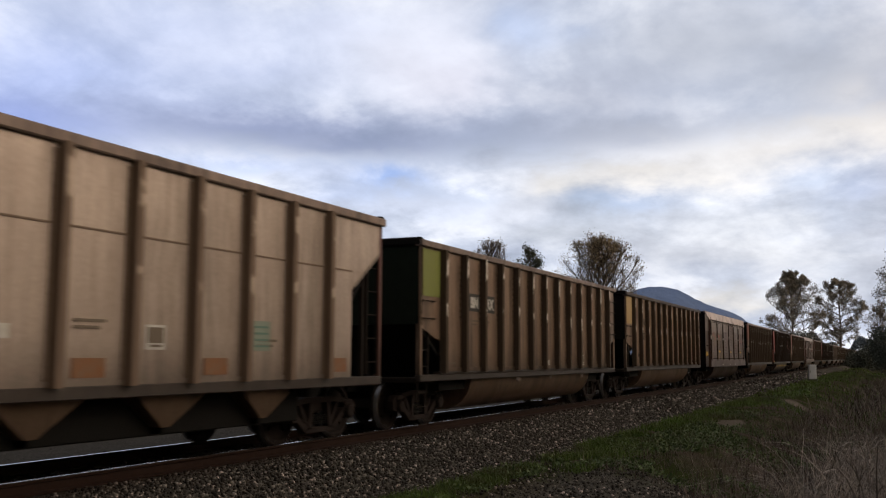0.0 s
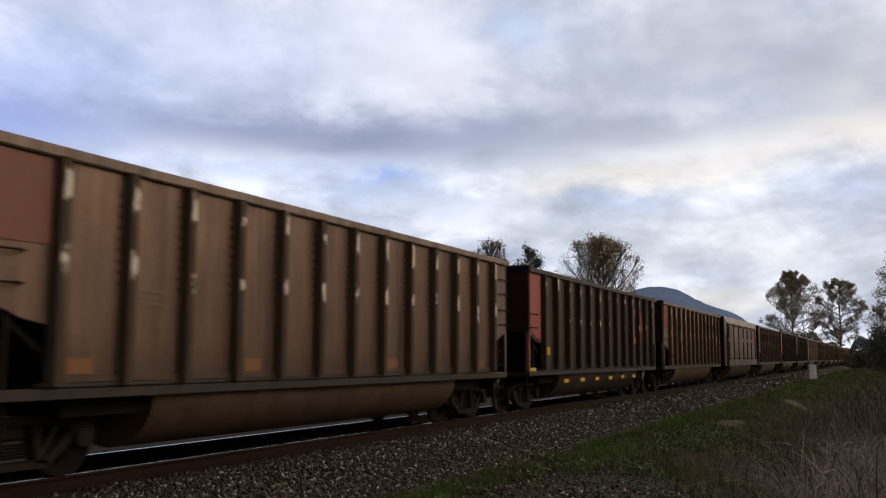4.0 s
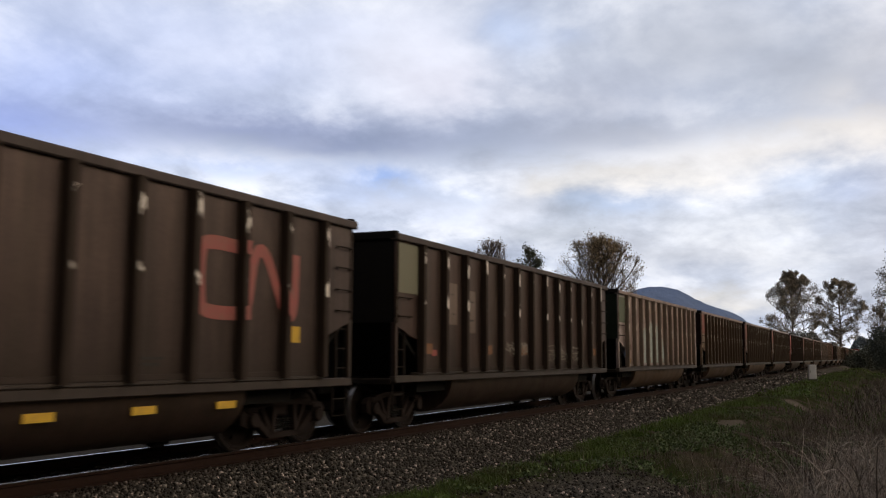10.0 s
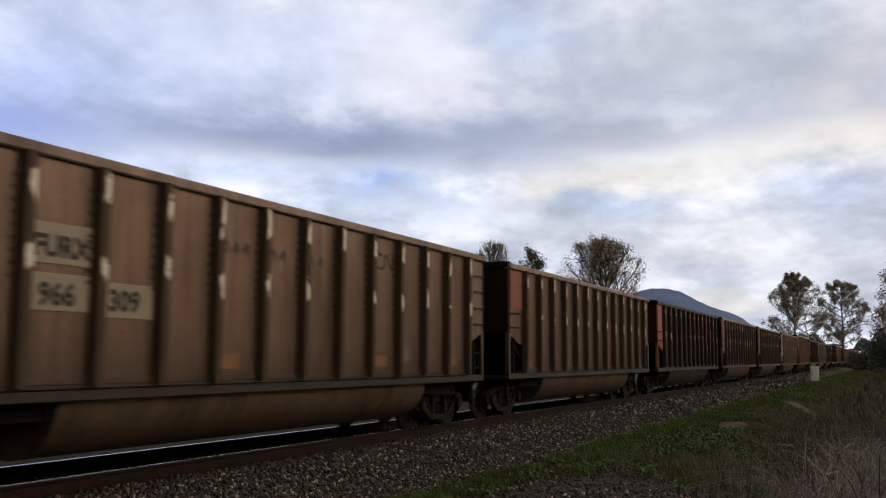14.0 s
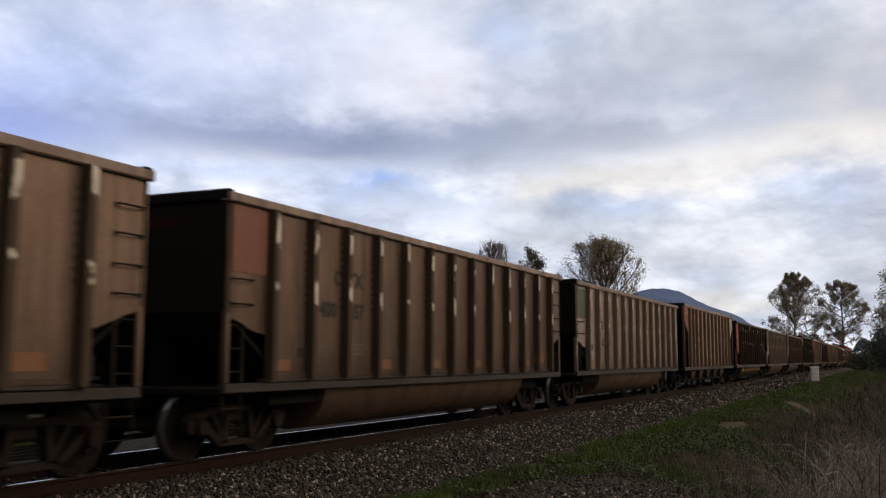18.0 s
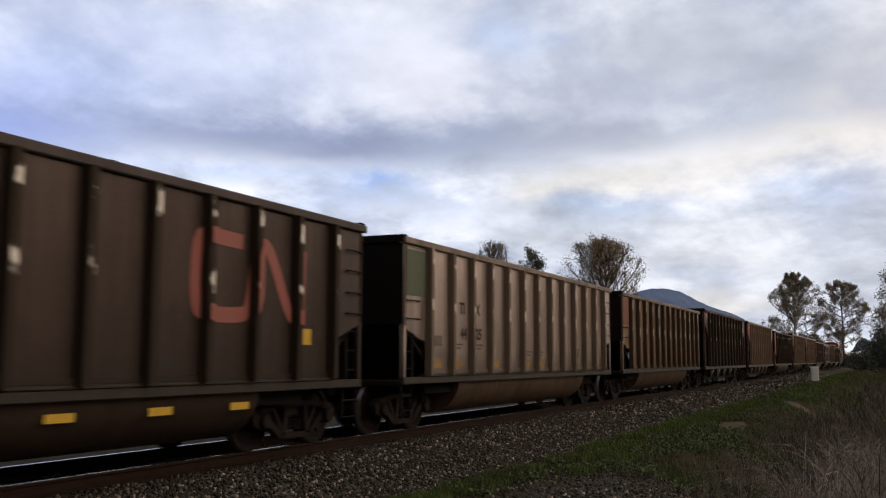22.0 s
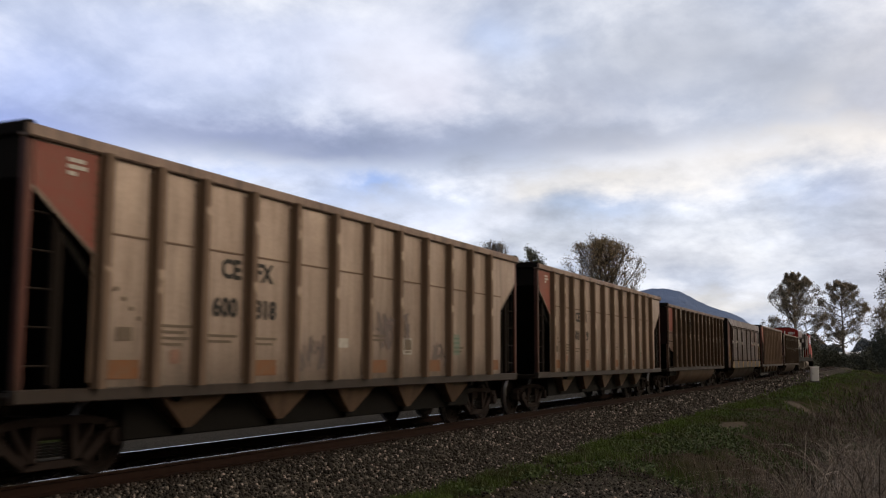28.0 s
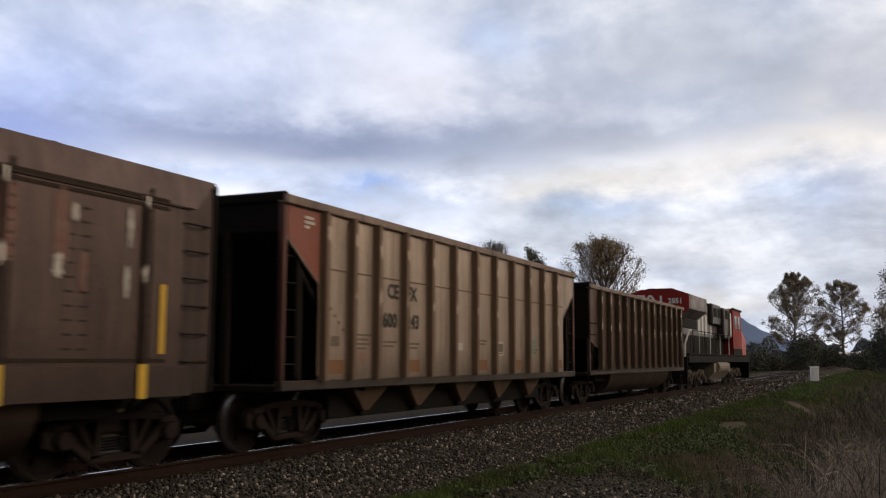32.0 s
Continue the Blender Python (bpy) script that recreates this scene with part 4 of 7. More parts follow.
def hopper(spec):
    """Open-top coal hopper: ribbed sides with a seam, triangular open ends, five pairs of chutes."""
    top = spec.get("top", 3.84)
    car = tagged(new("coal_hopper"), spec["label"], "freight car", "cars of the coal train")
    skin, rib = M[spec["skin"]], M[spec["rib"]]
    L = HOP_L
    for s in (-1, 1):
        def wall():
            lo = SILL
            prof = [(1.05, lo), (L - 1.05, lo), (L - 1.05, lo + 1.45), (L - 0.08, top - 0.65), (L - 0.08, top - 0.1), (0.08, top - 0.1), (0.08, top - 0.65), (1.05, lo + 1.45)]
            return Solid().prism(prof, -0.03, 0.0)
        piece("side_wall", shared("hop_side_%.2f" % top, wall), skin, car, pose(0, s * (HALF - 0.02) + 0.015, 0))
        piece("top_chord", shared("hop_chord_%.2f" % top, lambda: Solid().box(-0.03, L + 0.03, -0.085, 0.085, top - 0.14, top, 0.018)), M["chord_dark" if spec["skin"] in ("brown", "brown2", "umber", "brown_hopper") else "chord"], car, pose(0, s * (HALF - 0.02), 0))
        piece("side_sill", shared("hop_sill", lambda: Solid().box(0.0, L, -0.07, 0.07, SILL - 0.14, SILL + 0.01, 0.012)), M["sill"], car, pose(0, s * (HALF - 0.06), 0))
        piece("side_seam", shared("hop_seam", lambda: Solid().box(1.05, L - 1.05, -0.012, 0.0, top - 1.03, top - 1.005)), rib, car, pose(0, s * (HALF - 0.02) + (-0.014 if s < 0 else 0.026), 0))
        ribm = shared("hop_rib_%.2f" % top, lambda: Solid().prism([(-0.07, 0.0), (-0.06, -0.125), (-0.045, -0.13), (0.045, -0.13), (0.06, -0.125), (0.07, 0.0)], SILL, top - 0.12, "z"))
        for x in HOP_RIBS:
            if 1.0 < x < L - 1.0:
                piece("side_post", ribm, rib, car, pose(x, s * (HALF - 0.015), 0, 0, 0, 0 if s < 0 else 180))
                if s < 0:
                    piece("batten", shared("hop_post_rivets", lambda: rivets(2.45, 20)), rib, car, pose(x - 0.105, -HALF - 0.002, SILL + 0.1))
        for x in (0.05, L - 0.05):
            piece("corner_post", shared("hop_corner_%.2f" % top, lambda: Solid().box(-0.05, 0.05, -0.05, 0.05, SILL, top - 0.1, 0.01)), M[spec.get("corner", "rust_sheet")], car, pose(x, s * (HALF - 0.05), 0))
        for x in (0.55, L - 0.62):
            piece("brace_post", shared("hop_brace", lambda: Solid().box(-0.035, 0.035, -0.04, 0.04, SILL, top - 1.1, 0.008)), M["frame"], car, pose(x, s * (HALF - 0.07), 0))
        for x in (0.06, L - 0.5):
            ladder(car, x, s, SILL + 0.05, top - 0.7, 0.44, M["frame"], 5)
        riv = shared("hop_rivets", lambda: rivets(1.05, 12))
        for x, t, r in ((0.10, 0, 0), (L - 0.10, 0, 0)):
            a = math.degrees(math.atan2(1.05 - 0.08, (top - 0.65) - (SILL + 1.45)))
            sx = 1 if x < 1 else -1
            piece("batten", riv, skin, car, pose(1.0 if sx > 0 else L - 1.0, s * (HALF + 0.0), SILL + 1.5, 0, -a * sx, 0) @ pose(0, 0, 0, 0, 0, 0 if s < 0 else 180))
    for x, r in ((0.0, 0), (L, 180)):
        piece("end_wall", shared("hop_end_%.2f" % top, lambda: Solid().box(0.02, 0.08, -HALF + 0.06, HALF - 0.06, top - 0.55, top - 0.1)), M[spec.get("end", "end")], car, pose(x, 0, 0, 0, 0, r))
        piece("slope_sheet", shared("hop_slope_%.2f" % top, lambda: Solid().prism(
            [(0.03, top - 0.56), (0.9, SILL + 1.3), (2.6, SILL - 0.2), (2.66, SILL - 0.16), (0.95, SILL + 1.36), (0.08, top - 0.5)], -HALF + 0.06, HALF - 0.06)), M["under"], car, pose(x, 0, 0, 0, 0, r))
        piece("end_chord", shared("hop_end_chord_%.2f" % top, lambda: Solid().box(-0.04, 0.1, -HALF - 0.03, HALF + 0.03, top - 0.12, top + 0.045, 0.03)), M["end"], car, pose(x, 0, 0, 0, 0, r))
        for y in (-0.55, 0.55):
            piece("end_post", shared("hop_end_post_%.2f" % top, lambda: Solid().box(0.0, 0.10, -0.06, 0.06, SILL - 0.1, top - 0.5, 0.012)), M["frame"], car, pose(x, y, 0, 0, 0, r))
        piece("end_sill", shared("end_sill", lambda: Solid().box(-0.02, 0.9, -HALF + 0.08, HALF - 0.08, SILL - 0.16, SILL - 0.06, 0.015)), M["frame"], car, pose(x, 0, 0, 0, 0, r))
        piece("coupler", shared("gon_coupler", lambda: coupler_mesh(0.78)), M["truck"], car, pose(x, 0, 0, 0, 0, r))
    chute = shared("hop_chute", lambda: Solid().add(
        [(-0.68, -1.46, 0), (0.68, -1.46, 0), (0.68, 1.46, 0), (-0.68, 1.46, 0), (-0.07, -1.36, -0.43), (0.07, -1.36, -0.43), (0.07, 1.36, -0.43), (-0.07, 1.36, -0.43)],
        [(0, 1, 5, 4), (1, 2, 6, 5), (2, 3, 7, 6), (3, 0, 4, 7), (4, 5, 6, 7), (0, 3, 2, 1)]))
    # plain black box that fills the space between the chutes
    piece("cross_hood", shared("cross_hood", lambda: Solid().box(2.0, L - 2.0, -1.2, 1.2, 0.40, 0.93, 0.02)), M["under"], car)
    for x in (3.0, 5.1, 7.22, 9.35, 11.45):
        c = piece("chute", chute, M[spec.get("chute", "chute")], car, pose(x, 0, SILL - 0.12))
        piece("gate", shared("gate", lambda: Solid().box(-0.12, 0.12, -1.2, 1.2, -0.54, -0.43, 0.01)), M["under"], c)
    piece("centre_sill", shared("hop_centre", lambda: Solid().box(-0.3, L + 0.3, -0.2, 0.2, 0.62, 1.0, 0.01)), M["under"], car)
    piece("coal", shared("coal_%d_%.2f" % (spec["n"] % 4, top), lambda: coal_mesh(L, top, spec["n"] % 4)), M["coal"], car, None, "heaped black coal load")
    for x in (1.10, L - 1.10):
        truck(car, x)
    if spec.get("panel"):
        def corner():
            if spec["panel"] == "rust":
                return Solid().prism([(0.1, top - 0.16), (0.1, top - 0.42), (1.0, top - 0.42), (1.0, top - 0.16)], -0.005, 0)
            return Solid().prism([(0.1, top - 0.16), (0.1, top - 0.62), (1.0, SILL + 1.5), (1.0, top - 0.16)], -0.005, 0)
        piece("corner_panel", shared("hop_corner_%s_%.2f" % (spec["panel"] == "rust", top), corner), M[spec["panel"]], car, pose(0, -HALF - 0.002, 0), "painted red corner panel")
        for i, w in enumerate((0.30, 0.34, 0.16)):
            mark(car, "stencil_bar", 0.55, top - 0.30 - i * 0.075, w * 0.8, 0.045, "white", -HALF - 0.009)
    return car


SM_POSTS = [1.15, 3.1, 5.1, 7.2, 9.1, 11.1, 13.15]


def smooth_car(spec):
    """Smooth-sided coal car: flush riveted panels between thin posts, canted upper band, tub below."""
    top = spec.get("top", 3.72)
    car = tagged(new("coal_gondola"), spec["label"], "freight car", "cars of the coal train")
    L = GON_L
    skin, band = M[spec["skin"]], M[spec.get("band", "smooth")]
    out = 0.10
    for s in (-1, 1):
        r = 0 if s < 0 else 180
        x0 = 0 if s < 0 else L
        inset = shared("smooth_end_panel_%.2f" % top, lambda: Solid().prism([(0, SILL - 0.1), (1.15, SILL - 0.1), (1.15, top - 0.12), (0, top - 0.12)], 0.0, 0.04))
        for dx in (0, L - 1.15):
            piece("end_panel", inset, M[spec.get("inset", "smooth") if dx == 0 else spec["skin"]], car, pose(dx if s < 0 else L - dx, s * (HALF - 0.02), 0, 0, 0, r))
        main = shared("smooth_side_%.2f" % top, lambda: Solid().prism([(1.05, SILL + 0.25), (L - 0.75, SILL + 0.25), (L - 0.75, top - 0.42), (1.05, top - 0.42)], -out, 0.0))
        piece("side_wall", main, skin, car, pose(x0, s * (HALF - 0.02), 0, 0, 0, r))
        up = shared("smooth_band_%.2f" % top, lambda: Solid().add(
            [(1.05, -out, top - 0.42), (L - 0.5, -out, top - 0.42), (L, 0, top), (0.05, 0, top), (1.05, 0.06, top - 0.42), (L - 0.5, 0.06, top - 0.42), (L, 0.06, top), (0.05, 0.06, top)],
            [(0, 1, 2, 3), (4, 7, 6, 5), (0, 4, 5, 1), (3, 2, 6, 7), (0, 3, 7, 4), (1, 5, 6, 2)]))
        piece("upper_band", up, band, car, pose(x0, s * (HALF - 0.02), 0, 0, 0, r))
        piece("lower_band", shared("smooth_low", lambda: Solid().prism([(0.95, SILL - 0.12), (L - 0.55, SILL - 0.12), (L - 0.62, SILL + 0.25), (1.02, SILL + 0.25)], -out - 0.03, 0.0)), M[spec.get("low", spec["skin"])], car, pose(x0, s * (HALF - 0.02), 0, 0, 0, r))
        dark = M["rib_brown"]
        for z, n in ((top - 0.40, 70), (top - 0.50, 70), (SILL + 0.31, 56)):
            row = shared("smooth_row_%d" % n, lambda: rivets(L - 2.2, n))
            piece("batten", row, dark, car, pose(1.15 if s < 0 else L - 1.15, s * (HALF - 0.02 + out), z, 0, 0, r) @ pose(0, 0, 0, 0, 90, 0))
        piece("drip_edge", shared("smooth_drip", lambda: Solid().box(1.05, L - 0.7, -out - 0.018, -out + 0.002, -0.02, 0.012, 0.004)), dark, car, pose(x0, s * (HALF - 0.02), top - 0.435, 0, 0, r))
        for x in SM_POSTS:
            piece("side_post", shared("smooth_post_%.2f" % top, lambda: Solid().box(-0.024, 0.024, -out - 0.05, -out, SILL + 0.2, top - 0.40, 0.006)), M["rib_brown"], car, pose(x if s < 0 else L - x, s * (HALF - 0.02), 0, 0, 0, r))
            riv = shared("smooth_rivets", lambda: rivets(2.0, 17))
            piece("batten", riv, dark, car, pose(x + 0.12 if s < 0 else L - x - 0.12, s * (HALF - 0.02 + out), SILL + 0.35, 0, 0, r))
        for x, zs in ((0.3, (1.5, 2.0)), (L - 0.62, (1.35, 1.7, 2.05, 2.4, 2.75, 3.1))):
            for z in zs:
                piece("grab_iron", shared("grab_iron", grab_iron_mesh), M["frame"], car, pose(x if s < 0 else L - x, s * (HALF - 0.01), z, 0, 0, r))
    for x, r in ((0.0, 0), (L, 180)):
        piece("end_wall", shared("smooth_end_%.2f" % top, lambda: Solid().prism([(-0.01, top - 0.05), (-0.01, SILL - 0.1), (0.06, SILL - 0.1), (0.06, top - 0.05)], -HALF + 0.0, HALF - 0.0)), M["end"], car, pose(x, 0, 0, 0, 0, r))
        piece("end_rail", shared("smooth_end_rail_%.2f" % top, lambda: Solid().box(-0.05, -0.012, -HALF + 0.05, HALF - 0.05, top - 0.12, top - 0.02)), M["end"], car, pose(x, 0, 0, 0, 0, r))
        piece("end_rail", shared("smooth_end_belt", lambda: Solid().box(-0.06, -0.012, -1.4, 1.4, 2.0, 2.1)), M["end"], car, pose(x, 0, 0, 0, 0, r))
        piece("coupler", shared("gon_coupler", lambda: coupler_mesh(0.78)), M["truck"], car, pose(x, 0, 0, 0, 0, r))

    def tub_mesh():
        pts = []
        for c in (-0.78, 0.78):
            pts += [(c + 0.76 * math.cos(q), SILL - 0.12 + 0.68 * math.sin(q)) for q in np.linspace(math.pi, 2 * math.pi, 13)]
        return Solid().prism(pts, 2.75, L - 2.75, "x")
    piece("tub", shared("smooth_tub", tub_mesh, True), M[spec.get("tub", "tub_dark")], car)
    piece("centre_sill", shared("centre_sill", lambda: Solid().box(-0.3, L + 0.3, -0.2, 0.2, 0.72, 1.0, 0.01)), M["under"], car)
    piece("coal", shared("coal_%d_%.2f" % (spec["n"] % 4, top), lambda: coal_mesh(L, top, spec["n"] % 4)), M["coal"], car, None, "heaped black coal load")
    for x in (1.10, L - 1.10):
        truck(car, x)
    return car


KINDS = {"G": gondola, "H": hopper, "S": smooth_car}
TAN_L = "dusty tan ribbed coal gondola on the rails, heaped with coal"
RED_L = "dusty tan ribbed coal gondola with a faded red corner panel"
DARK_L = "dark brown ribbed coal gondola, faded red emblem, yellow reflectors"
SIL_L = "bare aluminium coal gondola with green corner panel and orange squares"
HOP_L_ = "cream-tan ribbed coal hopper car with a red corner panel and chutes"
SPECS = [
    ("H", dict(skin="hopper", rib="rib_hopper", panel="hopper_red", label=HOP_L_)),
    ("G", dict(skin="tan", rib="rib_tan", panel="lime", end="end_green", label="dusty tan ribbed coal gondola with a lime green corner panel")),
    ("G", dict(skin="tan", rib="rib_tan", panel="ochre", chord="chord_dark", label="dusty tan ribbed coal gondola with an ochre corner panel")),
    ("S", dict(skin="weathered", band="chalk", inset="smooth", low="weathered", label="smooth-sided red-brown coal car with pale upper panels and yellow reflectors")),
    ("G", dict(skin="tan2", rib="rib_tan", panel="rust", label=RED_L)),
    ("G", dict(skin="brown2", rib="rib_brown", panel="bright_red", tub="tub_dark", end="end_bright", label=DARK_L)),
    ("G", dict(skin="tan", rib="rib_tan", panel="red", end="end_red", label=RED_L)),
    ("S", dict(skin="weathered", band="band", inset="rust_sheet", low="tan2", tub="tub", label="smooth-sided weathered coal car with red emblem and yellow bars")),
    ("G", dict(skin="tan2", rib="rib_tan", panel="rust", end="end_red", label=RED_L)),
    ("G", dict(skin="brown2", rib="rib_brown", panel="bright_red", tub="tub_dark", end="end_bright", label=DARK_L)),
    ("G", dict(skin="umber", rib="rib_brown", panel="sage", tub="tub_dark", label="dark brown coal gondola with a grey-green corner panel and white tags")),
    ("G", dict(skin="silver", rib="rib_silver", panel="green", end="end_green", label="bare aluminium coal gondola with a pale blue sprayed patch")),
    ("G", dict(skin="tan", rib="rib_tan", panel="red", end="end_red", label=RED_L)),
    ("G", dict(skin="tan2", rib="rib_tan", panel="rust", end="end_red", label=RED_L)),
    ("G", dict(skin="tan2", rib="rib_tan", panel="red", end="end_red", label=RED_L)),
    ("G", dict(skin="brown2", rib="rib_brown", panel="bright_red", tub="tub_dark", end="end_bright", label=DARK_L)),
    ("G", dict(skin="tan2", rib="rib_tan", panel="rust", end="end_red", label=RED_L)),
    ("G", dict(skin="tan2", rib="rib_tan", panel="rust", end="end_red", label=RED_L)),
    ("G", dict(skin="silver", rib="rib_silver", panel="green", label=SIL_L)),
    ("H", dict(skin="hopper", rib="rib_hopper", panel="hopper_red", label=HOP_L_)),
    ("G", dict(skin="brown", rib="rib_brown", panel="bright_red", tub="tub_dark", end="end_bright", label=DARK_L)),
    ("G", dict(skin="silver", rib="rib_silver", panel="green", label=SIL_L)),
    ("G", dict(skin="tan", rib="rib_tan", panel="rust", end="end_red", label=RED_L)),
    ("H", dict(skin="brown_hopper", rib="rib_brown", panel="rust", top=3.86, chute="tub_dark", label="dark brown ribbed coal hopper car with a small red corner panel")),
    ("H", dict(skin="hopper", rib="rib_hopper", panel="hopper_red", label="cream-tan coal hopper car with white tags low on its side")),
    ("G", dict(skin="brown", rib="rib_brown", panel="bright_red", tub="tub_dark", end="end_bright", label=DARK_L)),
    ("H", dict(skin="hopper", rib="rib_hopper", panel="hopper_red", label="cream-tan coal hopper car with violet tags low on its side")),
    ("H", dict(skin="hopper", rib="rib_hopper", panel="hopper_red", label=HOP_L_)),
    ("G", dict(skin="tan2", rib="rib_tan", panel="red", end="end_red", label="dusty tan ribbed coal gondola with dark oil stains down its side")),
    ("S", dict(skin="smooth", band="smooth", inset="rust_sheet", low="smooth", label="smooth-sided red-brown coal car with rubbed white patches and yellow bars")),
    ("H", dict(skin="hopper", rib="rib_hopper", panel="hopper_red", label=HOP_L_)),
    ("G", dict(skin="weathered", rib="rib_tan", tub="tub_dark", label="dusty brown ribbed coal gondola coupled to the locomotive")),
]
CARS = []
for n, (kind, spec) in enumerate(SPECS):
    spec["n"] = n
    CARS.append(KINDS[kind](spec))


# ---- markings on the cars ----
def squares(car, xs, z=SILL + 0.16, w=0.42, h=0.17, mat="orange"):
    for x in xs:
        mark(car, {"orange": "orange_square", "amber": "amber_square"}.get(mat, "reflector"), x, z, w, h, mat)


def stencils(car, spots, mat="ghost"):
    """Small print that cannot be read: rows of short bars."""
    for x, z, w, rows in spots:
        for i in range(rows):
            mark(car, "stencil_bar", x, z - i * 0.075, w * (1.0, 0.8, 0.9, 0.7)[i % 4], 0.035, mat)


def data_box(car, x, z, mat="white"):
    """White-framed inspection panel."""
    mark(car, "inspection_panel", x, z, 0.34, 0.30, mat)
    mark(car, "panel_print", x + 0.035, z + 0.08, 0.27, 0.19, "ghost", -HALF - 0.009)
    mark(car, "panel_print", x + 0.07, z + 0.03, 0.2, 0.03, "ghost", -HALF - 0.009)


def car_name(car, a, b, c, d, x, z, size=0.36, mat="black"):
    """Reporting marks and number, split on either side of a post."""
    if a:
        lettering(car, a, x - 0.08 - 0.27 * size / 0.36 * len(a), z, size, mat)
    if b:
        lettering(car, b, x + 0.14, z, size, mat)
    if c:
        lettering(car, c, x - 0.08 - 0.235 * size / 0.36 * len(c), z - 0.52, size, mat)
    if d:
        lettering(car, d, x + 0.14, z - 0.52, size, mat)


def hopper_marks(car, a, b, c, d):
    car_name(car, a, b, c, d, HOP_RIBS[3], SILL + 1.42)
    squares(car, (1.28, 4.1, 7.5, 9.75, 12.9), SILL + 0.10, 0.5, 0.22)
    stencils(car, [(2.15, SILL + 0.72, 0.55, 4), (4.1, SILL + 0.60, 0.5, 2), (3.05, SILL + 0.62, 0.6, 2), (7.5, SILL + 0.72, 0.5, 2), (10.9, SILL + 0.55, 0.5, 2)])
    for i in range(6):
        mark(car, "stencil_bar", 1.2 + 0.13 * i, SILL + 1.22 - 0.11 * i, 0.06, 0.05, "ghost")
    mark(car, "sticker", 1.40, SILL + 0.54, 0.24, 0.16, "ghost")
    mark(car, "sticker", 6.35, SILL + 0.52, 0.3, 0.15, "white", label="white sticker")
    data_box(car, 8.65, SILL + 0.42)
    mark(car, "sticker", 10.8, SILL + 0.42, 0.42, 0.42, "teal", label="teal printed sticker")
    for i in range(4):
        mark(car, "stencil_bar", 10.84, SILL + 0.47 + i * 0.09, 0.34, 0.03, "teal_dark", -HALF - 0.009)
    patch_blob(car, "paint_smudge", 31, 2.3, SILL + 0.26, 0.22, 0.2, "smudge")


def emblem_car(car, x, bars, small=1.0):
    emblem(car, x, SILL + 0.92, 2.6 * small, 1.05 * small, "pink", -HALF - 0.004, GON_RIBS)
    if bars:
        for b in (8.3, 13.2):
            mark(car, "reflector", b, SILL + 0.18, 0.12, 0.55, "yellow", label="yellow reflective bar")
    else:
        mark(car, "reflector", 12.8, SILL + 0.55, 0.22, 0.24, "yellow", label="yellow reflective square")
        mark(car, "reflector", 1.35, SILL + 0.40, 0.3, 0.2, "yellow", label="yellow reflective square")
        mark(car, "reflector", 0.1, SILL - 0.02, 0.4, 0.1, "yellow", -HALF + 0.005, "yellow reflective strip")
        for b in (3.2, 4.8, 6.4, 8.0, 9.6, 11.2):
            mark(car, "reflector", b, SILL - 0.36, 0.42, 0.10, "yellow", -HALF + 0.105, "yellow reflective strip")


for n in (0, 19, 24, 26, 27, 30):
    a, b, c, d = {0: ("", "", "", ""), 19: ("CE", "FX", "600", "968"), 24: ("CE", "FX", "600", "084"), 26: ("CE", "FX", "600", "818"),
                  27: ("CE", "FX", "601", "129"), 30: ("CE", "FX", "600", "243")}[n]
    hopper_marks(CARS[n], a, b, c, d)
squiggle(CARS[24], "spray_tag", 41, 5.1, SILL + 0.15, 3.2, 0.75, "white", 18, 0.045, label="white sprayed tag")
squiggle(CARS[24], "spray_tag", 42, 10.7, SILL + 0.15, 2.2, 0.6, "white", 8, 0.05, label="white sprayed tag")
squiggle(CARS[26], "spray_tag", 43, 7.35, SILL + 0.48, 1.5, 0.72, "violet", 10, 0.07, label="dark violet sprayed tag")
squiggle(CARS[26], "spray_tag", 44, 5.15, SILL + 0.16, 0.8, 0.55, "violet", 7, 0.06, label="dark violet sprayed tag")
squiggle(CARS[26], "spray_tag", 45, 9.65, SILL + 0.18, 1.0, 0.5, "violet", 7, 0.06, label="dark violet sprayed tag")
# dark hopper
for x in (1.2, 4.1, 7.42, 10.75):
    mark(CARS[23], "amber_square", x, SILL + 0.12, 0.6, 0.15, "amber")
mark(CARS[23], "amber_square", 12.95, SILL + 0.45, 0.42, 0.22, "amber")
patch_blob(CARS[23], "rubbed_patch", 931, 12.9, SILL + 0.15, 0.5, 0.34, "scuff", label="rubbed pale patch")
mark(CARS[23], "panel", 12.1, SILL + 0.8, 0.5, 0.62, "pale_blue", label="pale blue painted panel")
data_box(CARS[23], 9.72, SILL + 0.25)
for x in (3.0, 5.1, 7.22, 9.35, 11.45):
    mark(CARS[23], "chute_sticker", x - 0.1, SILL - 0.28, 0.2, 0.1, "white", -HALF + 0.12)
stencils(CARS[23], [(1.2, SILL + 0.4, 0.45, 3), (5.2, SILL + 0.6, 0.5, 2)])

